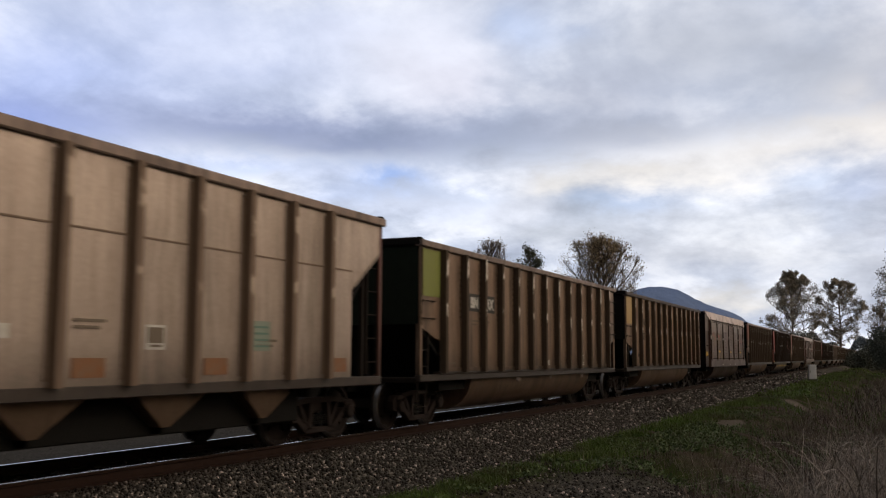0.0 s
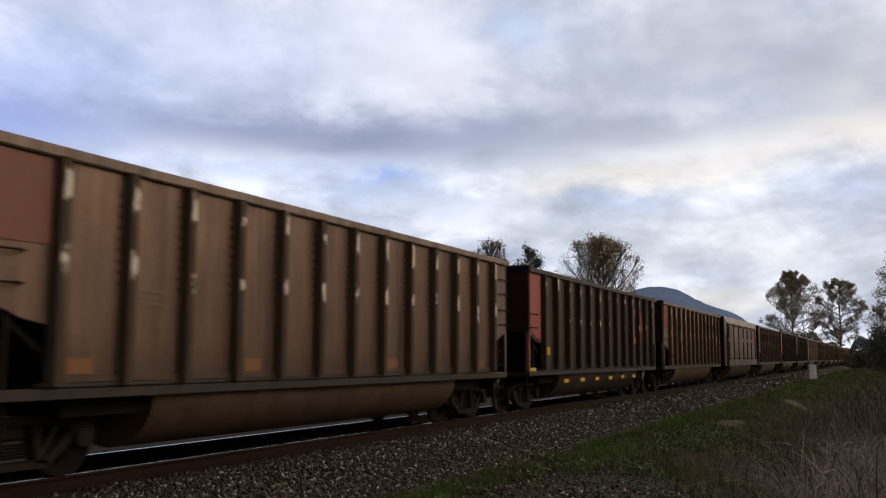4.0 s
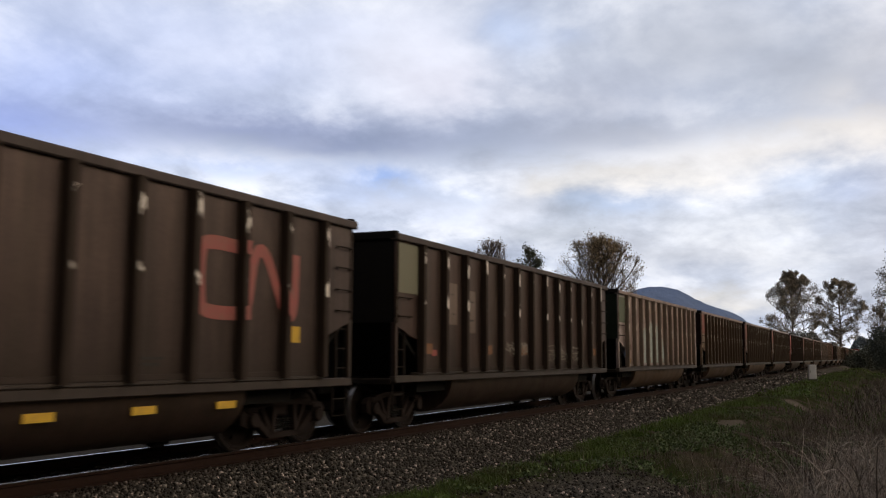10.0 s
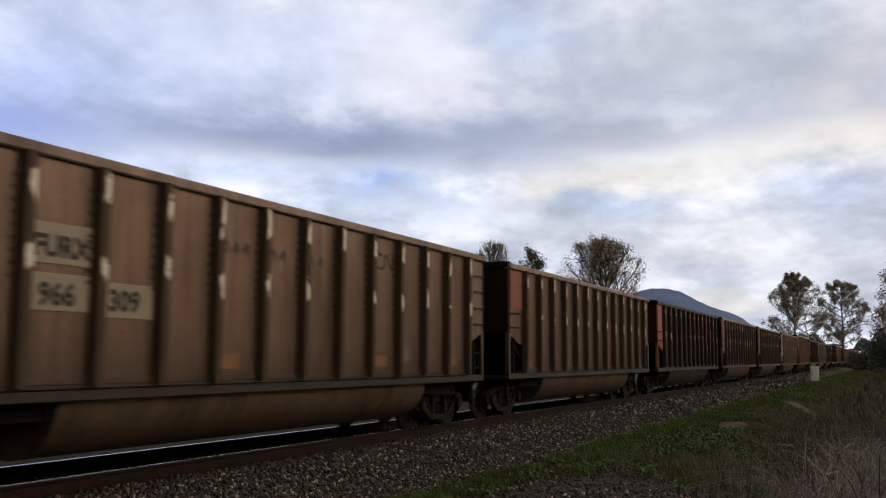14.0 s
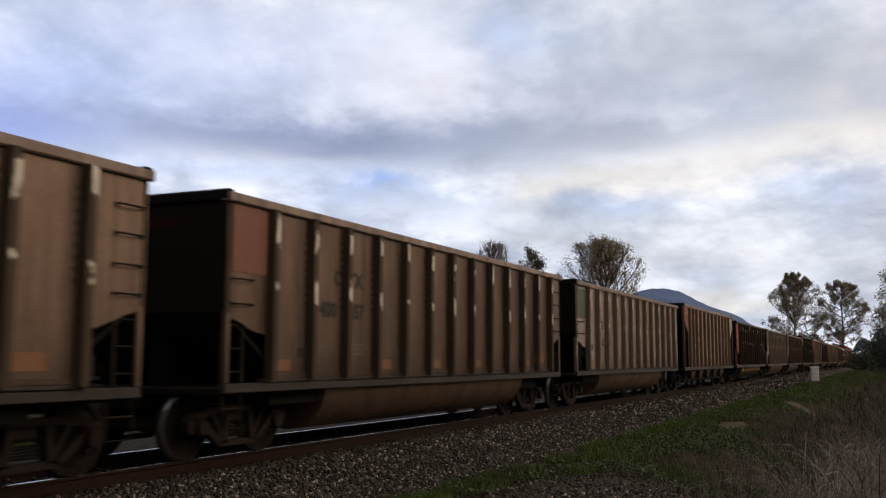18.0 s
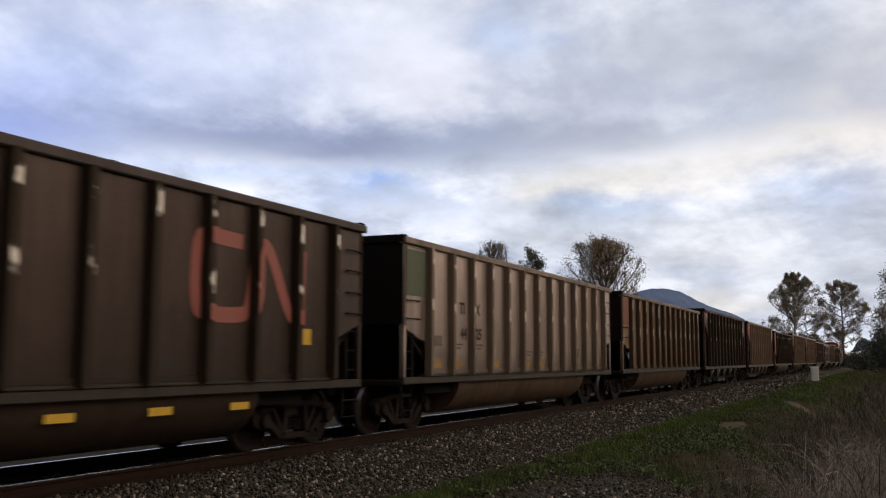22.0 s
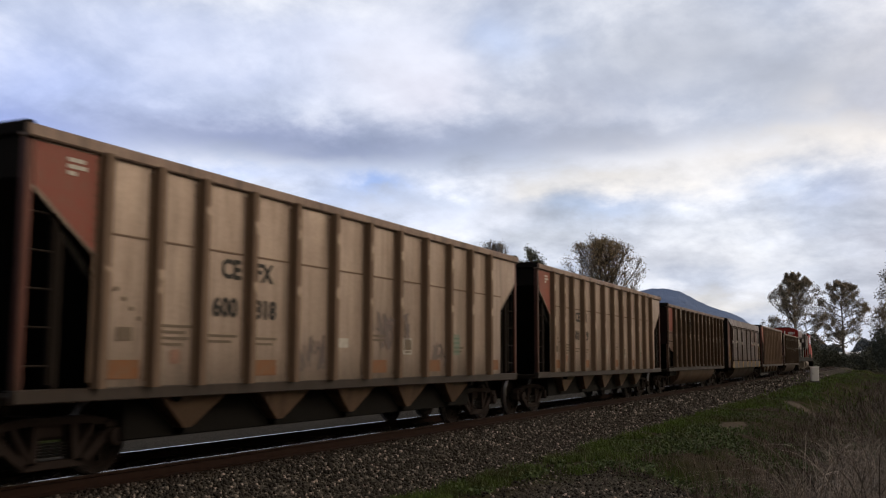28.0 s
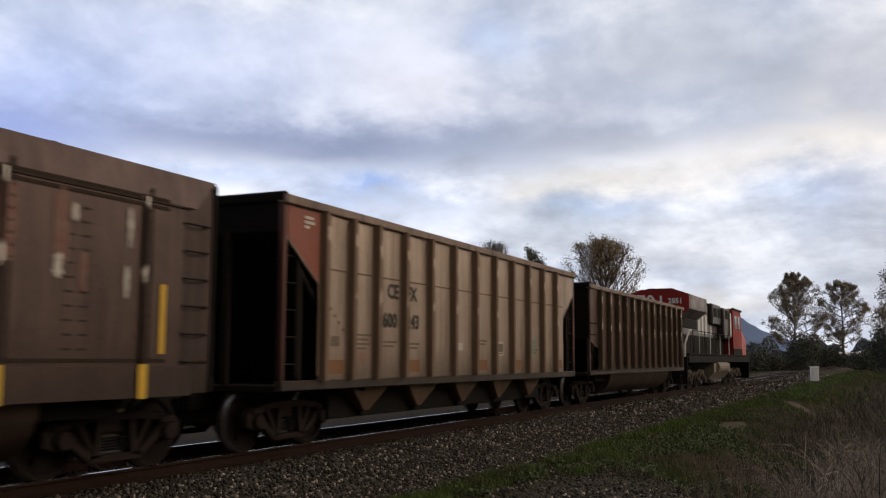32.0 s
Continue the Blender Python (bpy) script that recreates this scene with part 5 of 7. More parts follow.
# tan gondolas
for n, (a, b, c, d, mat) in {2: ("FU", "RX", "965", "72", "black"), 6: ("C", "TX", "400", "467", "black"), 12: ("C", "TX", "400", "489", "black"),
                             17: ("C", "TX", "400", "357", "black"), 28: ("C", "", "400", "", "black")}.items():
    car_name(CARS[n], a, b, c, d, GON_RIBS[2], SILL + 1.52, 0.34, mat)
    squares(CARS[n], (1.14, 4.35, 6.45, 8.55, 11.7), SILL + 0.16, 0.42, 0.17)
    squares(CARS[n], (12.72,), SILL + 0.26, 0.48, 0.25)
    mark(CARS[n], "sticker", 12.40, SILL + 0.24, 0.16, 0.16, "pink", label="faded red sticker")
    mark(CARS[n], "sticker", 12.46, SILL + 0.11, 0.30, 0.10, "black")
    stencils(CARS[n], [(2.2, SILL + 0.5, 0.5, 2), (3.25, SILL + 0.55, 0.55, 3), (9.6, SILL + 0.6, 0.4, 2)])
    mark(CARS[n], "sticker", 1.75, SILL + 0.36, 0.14, 0.14, "black")
    mark(CARS[n], "sticker", 10.65, SILL + 0.32, 0.3, 0.3, "ghost")


def run_down(car, seed, x0, x1, tail, material):
    """A stain that spreads from under the top chord and narrows in ragged runs to its tail."""
    rng = random.Random(seed)
    n, top = 16, 3.66 - 0.14
    left, right = [], []
    for i in range(n + 1):
        f = i / n
        z = top - f * tail
        pinch = 0.5 * (x1 - x0) * f ** 1.6
        left.append((x0 + pinch * rng.uniform(0.5, 0.9), z))
        right.append((x1 - pinch * rng.uniform(0.7, 1.15), z))
    piece("oil_stain", Solid().prism(left + right[::-1], -0.003, 0.0).mesh("oil_stain"), M[material], car, pose(0, -HALF - 0.003, 0), "dark oil stain")


for seed, x0, x1, tail in ((61, 3.22, 3.92, 1.75), (62, 4.24, 5.06, 2.05), (63, 5.29, 5.62, 0.75), (64, 2.9, 3.02, 0.9)):
    run_down(CARS[28], seed, x0, x1, tail, "stain")
for n, (b, d) in {8: ("RX", "766"), 13: ("RX", "309"), 16: ("RX", "756"), 22: ("RX", "")}.items():
    car = CARS[n]
    x = GON_RIBS[1] + 0.14
    patched = n in (13, 16)
    if patched:
        mark(car, "number_patch", x - 0.02, SILL + 1.34, 0.84, 0.44, "cream", label="pale repainted patch")
        mark(car, "number_patch", x - 0.02, SILL + 0.84, 0.84, 0.40, "cream", label="pale repainted patch")
    lettering(car, "FURX", x, SILL + 1.42, 0.32, "black" if patched else "faint", -HALF - 0.012)
    lettering(car, "966", x + 0.1, SILL + 0.90, 0.34, "black" if patched else "faint", -HALF - 0.012)
    if d:
        if n == 13:
            mark(car, "number_patch", GON_RIBS[2] + 0.14, SILL + 0.80, 0.80, 0.40, "cream", label="pale repainted patch")
        lettering(car, d, GON_RIBS[2] + 0.2, SILL + 0.88, 0.34, "black" if n == 13 else "faint", -HALF - 0.012)
    for wx in (5.32, 5.55, 5.78, 6.42, 6.68, 7.45, 7.72, 8.5):
        squiggle(car, "web_stencil", 400, wx, SILL + 1.72, 0.17, 0.22, "black", 2, 0.04)
    mark(car, "orange_square", 1.2, SILL + 0.25, 0.5, 0.28, "orange")
    emblem(car, 9.62, SILL + 1.92, 0.66, 0.25, "black")
    squares(car, (5.3, 9.6, 12.68), SILL + 0.2, 0.46, 0.2)
    mark(car, "sticker", 10.72, SILL + 0.30, 0.3, 0.26, "ghost")
    stencils(car, [(1.3, SILL + 0.12, 0.5, 1), (9.6, SILL + 0.55, 0.4, 2)])
for n in (4, 14, 31):
    squares(CARS[n], (1.2, 4.4, 8.6, 12.8), SILL + 0.14, 0.4, 0.18)
    stencils(CARS[n], [(2.2, SILL + 1.1, 0.55, 3), (3.3, SILL + 0.55, 0.5, 2), (9.6, SILL + 0.6, 0.4, 2)])
# the first gondola
for x, t in ((GON_RIBS[1] + 0.35, "BN"), (GON_RIBS[2] + 0.2, "RX")):
    mark(CARS[1], "number_patch", x, SILL + 1.32, 0.56, 0.38, "black", label="dark painted patch")
    lettering(CARS[1], t, x + 0.05, SILL + 1.40, 0.32, "white", -HALF - 0.012)
stencils(CARS[1], [(2.45, SILL + 1.1, 0.45, 2), (3.2, SILL + 1.1, 0.35, 2), (1.3, SILL + 0.2, 0.4, 1)])
mark(CARS[1], "sticker", 7.6, SILL + 0.14, 0.22, 0.13, "white")
data_box(CARS[1], 10.7, SILL + 0.12)
for x in (5.4, 7.9, 10.8):
    mark(CARS[1], "tub_sticker", x, SILL - 0.22, 0.2, 0.09, "pale", -HALF + 0.03)
# aluminium cars
for n, (a, b, c, d) in {11: ("", "L", "", "65"), 18: ("TI", "LX", "62", "176"), 21: ("TI", "LX", "44", "125")}.items():
    car_name(CARS[n], a, b, c, d, GON_RIBS[2], SILL + 1.28, 0.33, "ghost" if n == 18 else "black")
    squares(CARS[n], (1.12, 2.12, 4.3, 6.4, 7.45, 11.55, 12.7), SILL + 0.16, 0.5, 0.16, "amber")
    for x in (1.35,):
        mark(CARS[n], "round_sticker", x, SILL + 0.6, 0.32, 0.2, "ghost")
    mark(CARS[n], "sticker", 10.75, SILL + 0.38, 0.28, 0.26, "ghost")
    stencils(CARS[n], [(2.2, SILL + 0.62, 0.5, 2), (3.3, SILL + 0.62, 0.5, 2), (6.5, SILL + 0.5, 0.5, 2), (7.5, SILL + 0.5, 0.4, 2)])
    for x in [1.0 + 1.05 * i for i in range(13)]:
        piece("batten", shared("rib_rivets", lambda: rivets(2.2, 14)), M["rib_silver"], CARS[n], pose(x + 0.13, -HALF - 0.006, SILL + 0.15))
    mark(CARS[n], "panel_border", 0.09, 3.44, 0.86, 0.04, "silver", -HALF - 0.009)
    mark(CARS[n], "panel_border", 0.91, SILL + 1.5, 0.05, 0.9, "silver", -HALF - 0.009)


def spray_dome(car, x0, x1, h, material):
    """A domed field of spray paint, cut where the posts stand; each sheet carries its own piece."""
    rng = random.Random(17)
    n = 36
    top = [(x0 + (x1 - x0) * i / n, h * (1 - abs(2 * i / n - 1) ** 2.6) ** 0.55 + rng.uniform(-0.03, 0.03)) for i in range(n + 1)]
    for a, b in zip(GON_RIBS, GON_RIBS[1:]):
        lo, hi = a + 0.07, b - 0.07
        edge = [p for p in top if lo <= p[0] <= hi]
        if len(edge) < 3:
            continue
        base = [(edge[0][0] + (edge[-1][0] - edge[0][0]) * q / 5, rng.uniform(-0.02, 0.05)) for q in range(6)]
        outline = base + [(x, max(z, 0.1)) for x, z in edge[::-1]]
        piece("sprayed_patch", Solid().prism(outline, -0.003, 0.0).mesh("sprayed_patch"), M[material], car, pose(0, -HALF - 0.003, SILL + 0.14), "pale blue sprayed patch")


spray_dome(CARS[11], 2.9, 7.35, 1.5, "pale_blue")
# brown cars
for n, x, bars in ((5, 10.4, False), (9, 10.6, False), (15, 9.6, True), (20, 10.2, False), (25, 10.0, True)):
    emblem_car(CARS[n], x, bars, 0.9 if n == 9 else 1.0)
    stencils(CARS[n], [(2.2, SILL + 1.3, 0.55, 2), (3.3, SILL + 0.8, 0.5, 3), (9.6, SILL + 0.3, 0.4, 2)], "black")
patch_blob(CARS[9], "rubbed_patch", 81, 0.45, SILL + 1.25, 0.22, 1.1, "pale", -HALF - 0.009)
patch_blob(CARS[9], "rubbed_patch", 82, 0.30, SILL + 1.9, 0.5, 0.42, "pale", -HALF - 0.010)
car = CARS[10]
mark(car, "number_patch", 2.15, SILL + 1.0, 0.62, 0.85, "pale", label="pale patch with worn numbers")
mark(car, "number_patch", 3.2, SILL + 0.85, 0.55, 0.9, "pale", label="pale patch with worn numbers")
stencils(car, [(2.3, SILL + 1.6, 0.35, 1), (2.25, SILL + 1.2, 0.45, 1), (3.3, SILL + 1.5, 0.35, 1), (3.25, SILL + 1.1, 0.4, 1)], "black")
squares(car, (1.15, 4.3, 6.7, 12.9), SILL + 0.40, 0.42, 0.2)
mark(car, "orange_square", 1.55, SILL + 0.36, 0.22, 0.12, "bright_red")
squiggle(car, "spray_tag", 51, 5.5, SILL + 0.36, 1.6, 0.34, "tag", 13, 0.028, label="white sprayed tag")
squiggle(car, "spray_tag", 52, 8.3, SILL + 0.18, 3.4, 0.5, "tag", 24, 0.024, label="white sprayed tag")


def weld_column():
    """Two ladders of short weld marks where the inner braces meet the sheet."""
    s = Solid()
    for i in range(11):
        for x in (-0.17, 0.05):
            s.box(x, x + 0.12, -0.004, 0.0, 0.155 * i, 0.155 * i + 0.024)
    return s


# smooth cars
for n in (3, 7, 29):
    car = CARS[n]
    y = -HALF - 0.082
    for x0, x1 in zip(SM_POSTS, SM_POSTS[1:]):
        piece("weld_column", shared("weld_column", weld_column), M["weld"], car, pose((x0 + x1) / 2, y - 0.001, SILL + 0.42))
    if n == 3:
        for i, (x0, x1) in enumerate(zip(SM_POSTS, SM_POSTS[1:])):
            h = (0.62, 0.62, 0.5, 0.0, 0.42, 0.45)[i]
            if h:
                mark(car, "upper_panel", x0 + 0.05, 3.30 - h, x1 - x0 - 0.1, h, "chalk", y, "pale riveted panel")
        mark(car, "end_upper_panel", 0.04, 2.75, 0.98, 0.8, "pale", -HALF - 0.002, "pale painted panel")
        mark(car, "reflector", 0.12, SILL + 0.42, 0.55, 0.22, "yellow", -HALF - 0.006, "yellow reflective panel")
        for x in (3.7, 7.8, 11.8):
            mark(car, "reflector", x, SILL + 0.62, 0.45, 0.10, "yellow", y, "yellow reflective strip")
        mark(car, "reflector", 13.75, SILL + 0.48, 0.42, 0.2, "yellow", -HALF - 0.004, "yellow reflective panel")
        data_box(car, 10.4, SILL + 0.34)
        for i, (x, z, w) in enumerate(((1.75, 1.45, 0.22), (2.05, 1.45, 0.2), (2.4, 1.42, 0.24), (3.35, 1.42, 0.22), (3.65, 1.4, 0.2), (3.95, 1.38, 0.22), (11.5, 1.3, 0.24), (11.85, 1.3, 0.2), (12.5, 1.25, 0.3))):
            squiggle(car, "worn_numeral", 300 + i, x, SILL + z - 0.15, w, 0.36, "pink", 1, 0.06, y - 0.014, "worn red numeral, unreadable")
        for x in (1.4, 3.4, 4.3):
            mark(car, "primer_patch", x, SILL + 0.3, 0.6, 0.32, "primer", y - 0.002)
        for i, (x, z, w, h) in enumerate(((1.72, 1.2, 1.0, 0.48), (2.0, 0.75, 0.36, 0.75), (3.3, 1.2, 0.95, 0.44), (3.75, 0.95, 0.25, 0.4), (1.25, 0.9, 0.14, 1.3), (4.4, 0.5, 0.12, 1.4), (11.55, 1.5, 0.3, 0.3), (9.4, 1.0, 0.1, 0.9))):
            patch_blob(car, "primer_patch", 800 + i, x, SILL + z, w, h, "primer", y - 0.003, "faded pale paint patch")
        for i, (x, w, h) in enumerate(((4.15, 0.5, 0.62), (6.0, 0.4, 0.5), (9.25, 0.35, 0.4))):
            for j in range(3):
                mark(car, "stencil_bar", x + 0.12 * j, 3.30 - h * 0.8 + 0.16 * j, 0.2, 0.05, "ghost", y - 0.008)
        for x in (4.6, 7.2, 9.3):
            mark(car, "tub_sticker", x, SILL - 0.06, 0.2, 0.07, "white", y - 0.05)
    else:
        for x in SM_POSTS:
            mark(car, "reflector", x - 0.07 if n == 29 else x - 0.02, 0.93 if n == 29 else SILL + 0.28, 0.14 if n == 29 else 0.13, 0.40, "yellow", y - (0.05 if n == 29 else 0.03), "yellow reflective bar")
        mark(car, "reflector", 0.56 if n == 29 else 1.2, SILL + 0.32, 0.12 if n == 29 else 0.1, 0.85 if n == 29 else 1.0, "yellow", -HALF - (0.006 if n == 29 else 0.09), "yellow reflective bar")
    if n == 7:
        emblem(car, 9.2, SILL + 1.16, 3.6, 0.95, "faded_red", y - 0.016)
        mark(car, "upper_panel", 3.2, 2.35, 1.85, 0.85, "band", y, "pale riveted panel")
        for i, (x, z, w, h) in enumerate(((2.35, 1.05, 0.16, 0.6), (2.1, 0.9, 0.08, 0.9), (5.4, 0.7, 0.12, 1.2), (5.75, 0.8, 0.07, 1.1), (6.3, 1.5, 0.5, 0.08), (7.6, 0.8, 0.09, 0.9), (8.4, 0.6, 0.3, 0.3), (1.5, 0.4, 0.5, 0.3))):
            patch_blob(car, "rubbed_patch", 840 + i, x, SILL + z, w, h, "primer", y - 0.004, "pale rubbed streak")
        mark(car, "upper_panel", 1.25, 2.75, 1.75, 0.5, "band", y, "pale riveted panel")
        mark(car, "end_upper_panel", 13.5, 2.75, 1.06, 0.8, "band", -HALF - 0.002, "pale painted panel")
        mark(car, "end_upper_panel", 0.04, 2.75, 0.98, 0.8, "pale", -HALF - 0.002, "pale painted panel")
    if n != 29:
        for i in range(9):
            patch_blob(car, "rubbed_patch", 100 + n * 10 + i, 1.5 + i * 1.32, SILL + 0.7 + 0.5 * ((i * 7) % 3) / 2, 0.10 + 0.07 * (i % 3), 0.35 + 0.3 * (i % 2), "primer", y - 0.003, "rubbed pale patch")
    else:
        for i, (x, z, w, h) in enumerate(((1.6, 2.2, 0.09, 0.95), (2.62, 2.1, 0.22, 0.45), (2.58, 2.5, 0.10, 0.65), (3.45, 3.0, 0.3, 0.08), (4.3, 2.4, 0.10, 0.7), (6.5, 2.5, 0.12, 0.35), (9.92, 2.85, 0.12, 0.35),
                                          (9.55, 2.42, 0.16, 0.2), (9.85, 2.38, 0.45, 0.09), (10.5, 2.36, 0.5, 0.08), (12.0, 2.85, 0.14, 0.28), (11.76, 2.22, 0.2, 0.32), (12.85, 2.65, 0.12, 0.55), (12.82, 2.05, 0.12, 0.45),
                                          (7.0, 0.98, 0.14, 0.3), (8.9, 0.98, 0.1, 0.22))):
            patch_blob(car, "rubbed_patch", 190 + i, x, z, w * 0.85, h, "scuff", y - 0.008 - (0.035 if z < 1.3 else 0), "rubbed white patch")
        for i, (x, z, w, h) in enumerate(((9.75, 2.75, 0.5, 0.6), (9.55, 2.25, 1.5, 0.2), (11.0, 2.3, 0.3, 0.95), (11.75, 2.35, 0.25, 0.9), (12.15, 2.1, 0.12, 0.5))):
            patch_blob(car, "worn_emblem_patch", 880 + i, x, z, w, h, "smear", y - 0.002, "worn red emblem paint")
        mark(car, "reflector", 13.45, 1.45, 0.1, 0.84, "yellow", -HALF - 0.09, "yellow reflective bar")


# ---- locomotive at the tail ----
M["loco_red"] = dusty_paint("locomotive_red", (0.34, 0.028, 0.02), (0.24, 0.028, 0.02), 0.3, 0.55, 0.2, 0.0, 0.3)
M["loco_grey"] = dusty_paint("locomotive_grey", (0.22, 0.225, 0.23), (0.14, 0.14, 0.14), 0.4, 0.35)
M["loco_pale"] = dusty_paint("pale_radiator_grey", (0.36, 0.37, 0.37), (0.24, 0.24, 0.235), 0.4, 0.5)
M["loco_black"] = grimy("locomotive_black", (0.010, 0.009, 0.009), 0.7, 0.0, 0.4, 3.0)
M["loco_truck"] = grimy("dusty_truck_steel", (0.075, 0.062, 0.052), 0.85, 0.0, 0.4, 3.0)
M["loco_dark"] = dusty_paint("locomotive_dark_grey", (0.07, 0.068, 0.068), (0.045, 0.043, 0.042), 0.4, 0.4)
M["tank_grey"] = grimy("dusty_grey_tank", (0.24, 0.21, 0.18), 0.7, 0.0, 0.3, 2.0)
M["loco_white"] = marking("locomotive_white", (0.75, 0.74, 0.72), 0.15, 0.4)
M["nose_red"] = dusty_paint("pale_nose_red", (0.72, 0.20, 0.13), (0.52, 0.15, 0.10), 0.3, 0.4)
_g = Nodes("dark_window_glass")
M["glass"] = _g.finish((0.02, 0.024, 0.028), 0.06, 0.0, None, 0.8)
LOCO_WHEELS = ([], [], [])


def loco_truck(loco, x):
    t = piece("truck", shared("loco_bolster", lambda: Solid().box(-2.3, 2.3, -0.5, 0.5, 0.45, 0.8, 0.03)), M["under"], loco, pose(x, 0, 0))

    def frame_side():
        s = Solid()
        s.prism([(-2.5, 0.62), (2.5, 0.62), (2.55, 0.85), (1.3, 0.92), (0.6, 0.78), (-0.6, 0.78), (-1.3, 0.92), (-2.55, 0.85)], -0.06, 0.06)
        for q in (-1.98, 0.0, 1.98):
            s.box(q - 0.2, q + 0.2, -0.12, 0.06, 0.36, 0.70, 0.03)
            s.lathe([(0.001, -0.2), (0.12, -0.2), (0.13, -0.1)], 10, (q, 0, 0.5))
        for q in (-1.0, 1.0):
            s.tube([(q - 0.25, -0.1, 0.35), (q + 0.3, -0.1, 0.82)], 0.05, 6)
            s.box(q - 0.12, q + 0.12, -0.13, 0.0, 0.45, 0.75, 0.03)
        return s
    for s in (-1, 1):
        piece("side_frame", shared("loco_side_frame", frame_side), M["loco_truck"], t, pose(0, s * 1.02, 0, 0, 0, 0 if s < 0 else 180))
    for i, dx in enumerate((-1.98, 0.0, 1.98)):
        LOCO_WHEELS[i].append(piece("wheelset", MESHES["wheelset"], M["wheel"], t, pose(dx, 0, WHEEL_R)))


def handrail(loco, pts, material, r=0.022, name="handrail"):
    return piece(name, Solid().tube(pts, r, 6).mesh(name), material, loco)


def locomotive():
    loco = tagged(new("locomotive"), "red, grey and black diesel locomotive at the tail of the train", "locomotive")
    p = lambda name, solid, mat, label="": piece(name, solid.mesh(name), M[mat], loco, None, label)
    p("frame", Solid().box(0.2, 21.3, -1.5, 1.5, 1.25, 1.62, 0.03).box(0.0, 21.5, -0.3, 0.3, 0.75, 1.3), "loco_black")
    p("walkway", Solid().box(0.25, 21.2, -1.55, 1.55, 1.62, 1.68, 0.01), "loco_black")
    p("pilot", Solid().prism([(21.2, 0.25), (21.5, 0.22), (21.6, 1.5), (21.2, 1.62)], -1.45, 1.45), "loco_black")
    p("rear_pilot", Solid().prism([(0.0, 0.3), (0.25, 0.3), (0.25, 1.62), (0.0, 1.5)], -1.45, 1.45), "loco_black")
    p("lower_hood", Solid().box(0.9, 14.5, -0.95, 0.95, 1.68, 2.6, 0.03), "loco_black")
    p("engine_hood", Solid().prism([(-0.95, 2.6), (0.95, 2.6), (0.95, 4.25), (0.75, 4.5), (-0.75, 4.5), (-0.95, 4.25)], 0.95, 12.0, "x"), "loco_grey")
    p("radiator_hood", Solid().prism([(-0.95, 3.35), (0.95, 3.35), (1.46, 3.75), (1.46, 4.42), (0.75, 4.66), (-0.75, 4.66), (-1.46, 4.42), (-1.46, 3.75)], 0.87, 5.6, "x"), "loco_pale")
    p("hood_end", Solid().prism([(-0.95, 3.35), (0.95, 3.35), (1.46, 3.75), (1.46, 4.42), (0.75, 4.66), (-0.75, 4.66), (-1.46, 4.42), (-1.46, 3.75)], 0.8, 0.875, "x"), "loco_red", "bright red end panel")
    p("radiator_grille", Solid().prism([(1.2, 3.82), (5.4, 3.82), (5.4, 4.2), (1.2, 4.2)], -1.475, -1.455), "loco_pale")
    p("roof_fans", Solid().box(1.4, 5.2, -0.6, 0.6, 4.68, 4.74, 0.02), "loco_black")
    p("exhaust_box", Solid().box(6.4, 8.2, -0.55, 0.55, 4.5, 4.68, 0.04), "loco_black")
    p("equipment_box", Solid().box(9.0, 11.9, -1.2, 1.2, 3.3, 4.42, 0.06), "loco_dark")
    p("blower_box", Solid().box(11.9, 14.3, -1.36, 1.36, 2.6, 4.32, 0.06), "loco_dark")
    p("cab", Solid().prism([(14.3, 1.68), (17.9, 1.68), (17.9, 3.3), (17.7, 4.15), (17.5, 4.4), (14.5, 4.4), (14.3, 4.25)], -1.5, 1.5), "loco_red", "red cab with dark windows")
    for s in (-1, 1):
        piece("cab_roof_line", Solid().box(14.2, 17.8, -0.06, 0.06, 4.30, 4.42, 0.02).mesh("cab_roof_line"), M["loco_black"], loco, pose(0, s * 1.5, 0))
        piece("cab_sill_stripe", Solid().box(14.3, 17.9, -0.012, 0.012, 1.68, 2.05).mesh("cab_sill_stripe"), M["loco_black"], loco, pose(0, s * 1.505, 0))
        for x in (14.9, 16.3):
            piece("cab_window", Solid().box(0, 0.85, -0.012, 0.012, 3.2, 4.0, 0.004).mesh("cab_window"), M["glass"], loco, pose(x, s * 1.505, 0))
        piece("cab_stripe", Solid().box(13.75, 14.2, -0.01, 0.01, 2.7, 4.1).mesh("cab_stripe"), M["loco_white"], loco, pose(0, s * 1.42, 0))
    # black box added to stand for the shadow under the radiator overhang
    p("hood_shade", Solid().box(1.0, 5.4, -1.0, 1.0, 2.9, 3.34, 0.02), "loco_black")
    p("nose", Solid().prism([(17.9, 1.4), (20.6, 1.4), (20.6, 2.9), (20.3, 3.2), (17.9, 3.4)], -1.05, 1.05), "nose_red", "pale red nose")
    p("nose_side", Solid().prism([(17.9, 1.4), (20.3, 1.4), (20.3, 2.6), (17.9, 3.3)], -1.45, -1.055), "nose_red")
    p("fuel_tank", Solid().prism([(-1.45, 1.2), (-1.45, 0.75), (-1.1, 0.38), (1.1, 0.38), (1.45, 0.75), (1.45, 1.2)], 7.4, 13.0, "x"), "tank_grey", "grey fuel tank")
    p("air_tank", Solid().tube([(8.2, -1.35, 1.0), (11.6, -1.35, 1.0)], 0.3, 12), "tank_grey")
    # hood doors and their white lettering band
    for i in range(9):
        piece("hood_door", Solid().box(0, 0.95, -0.02, 0.0, 1.8, 2.52, 0.008).mesh("hood_door"), M["loco_black"], loco, pose(1.3 + i * 1.15, -0.952, 0))
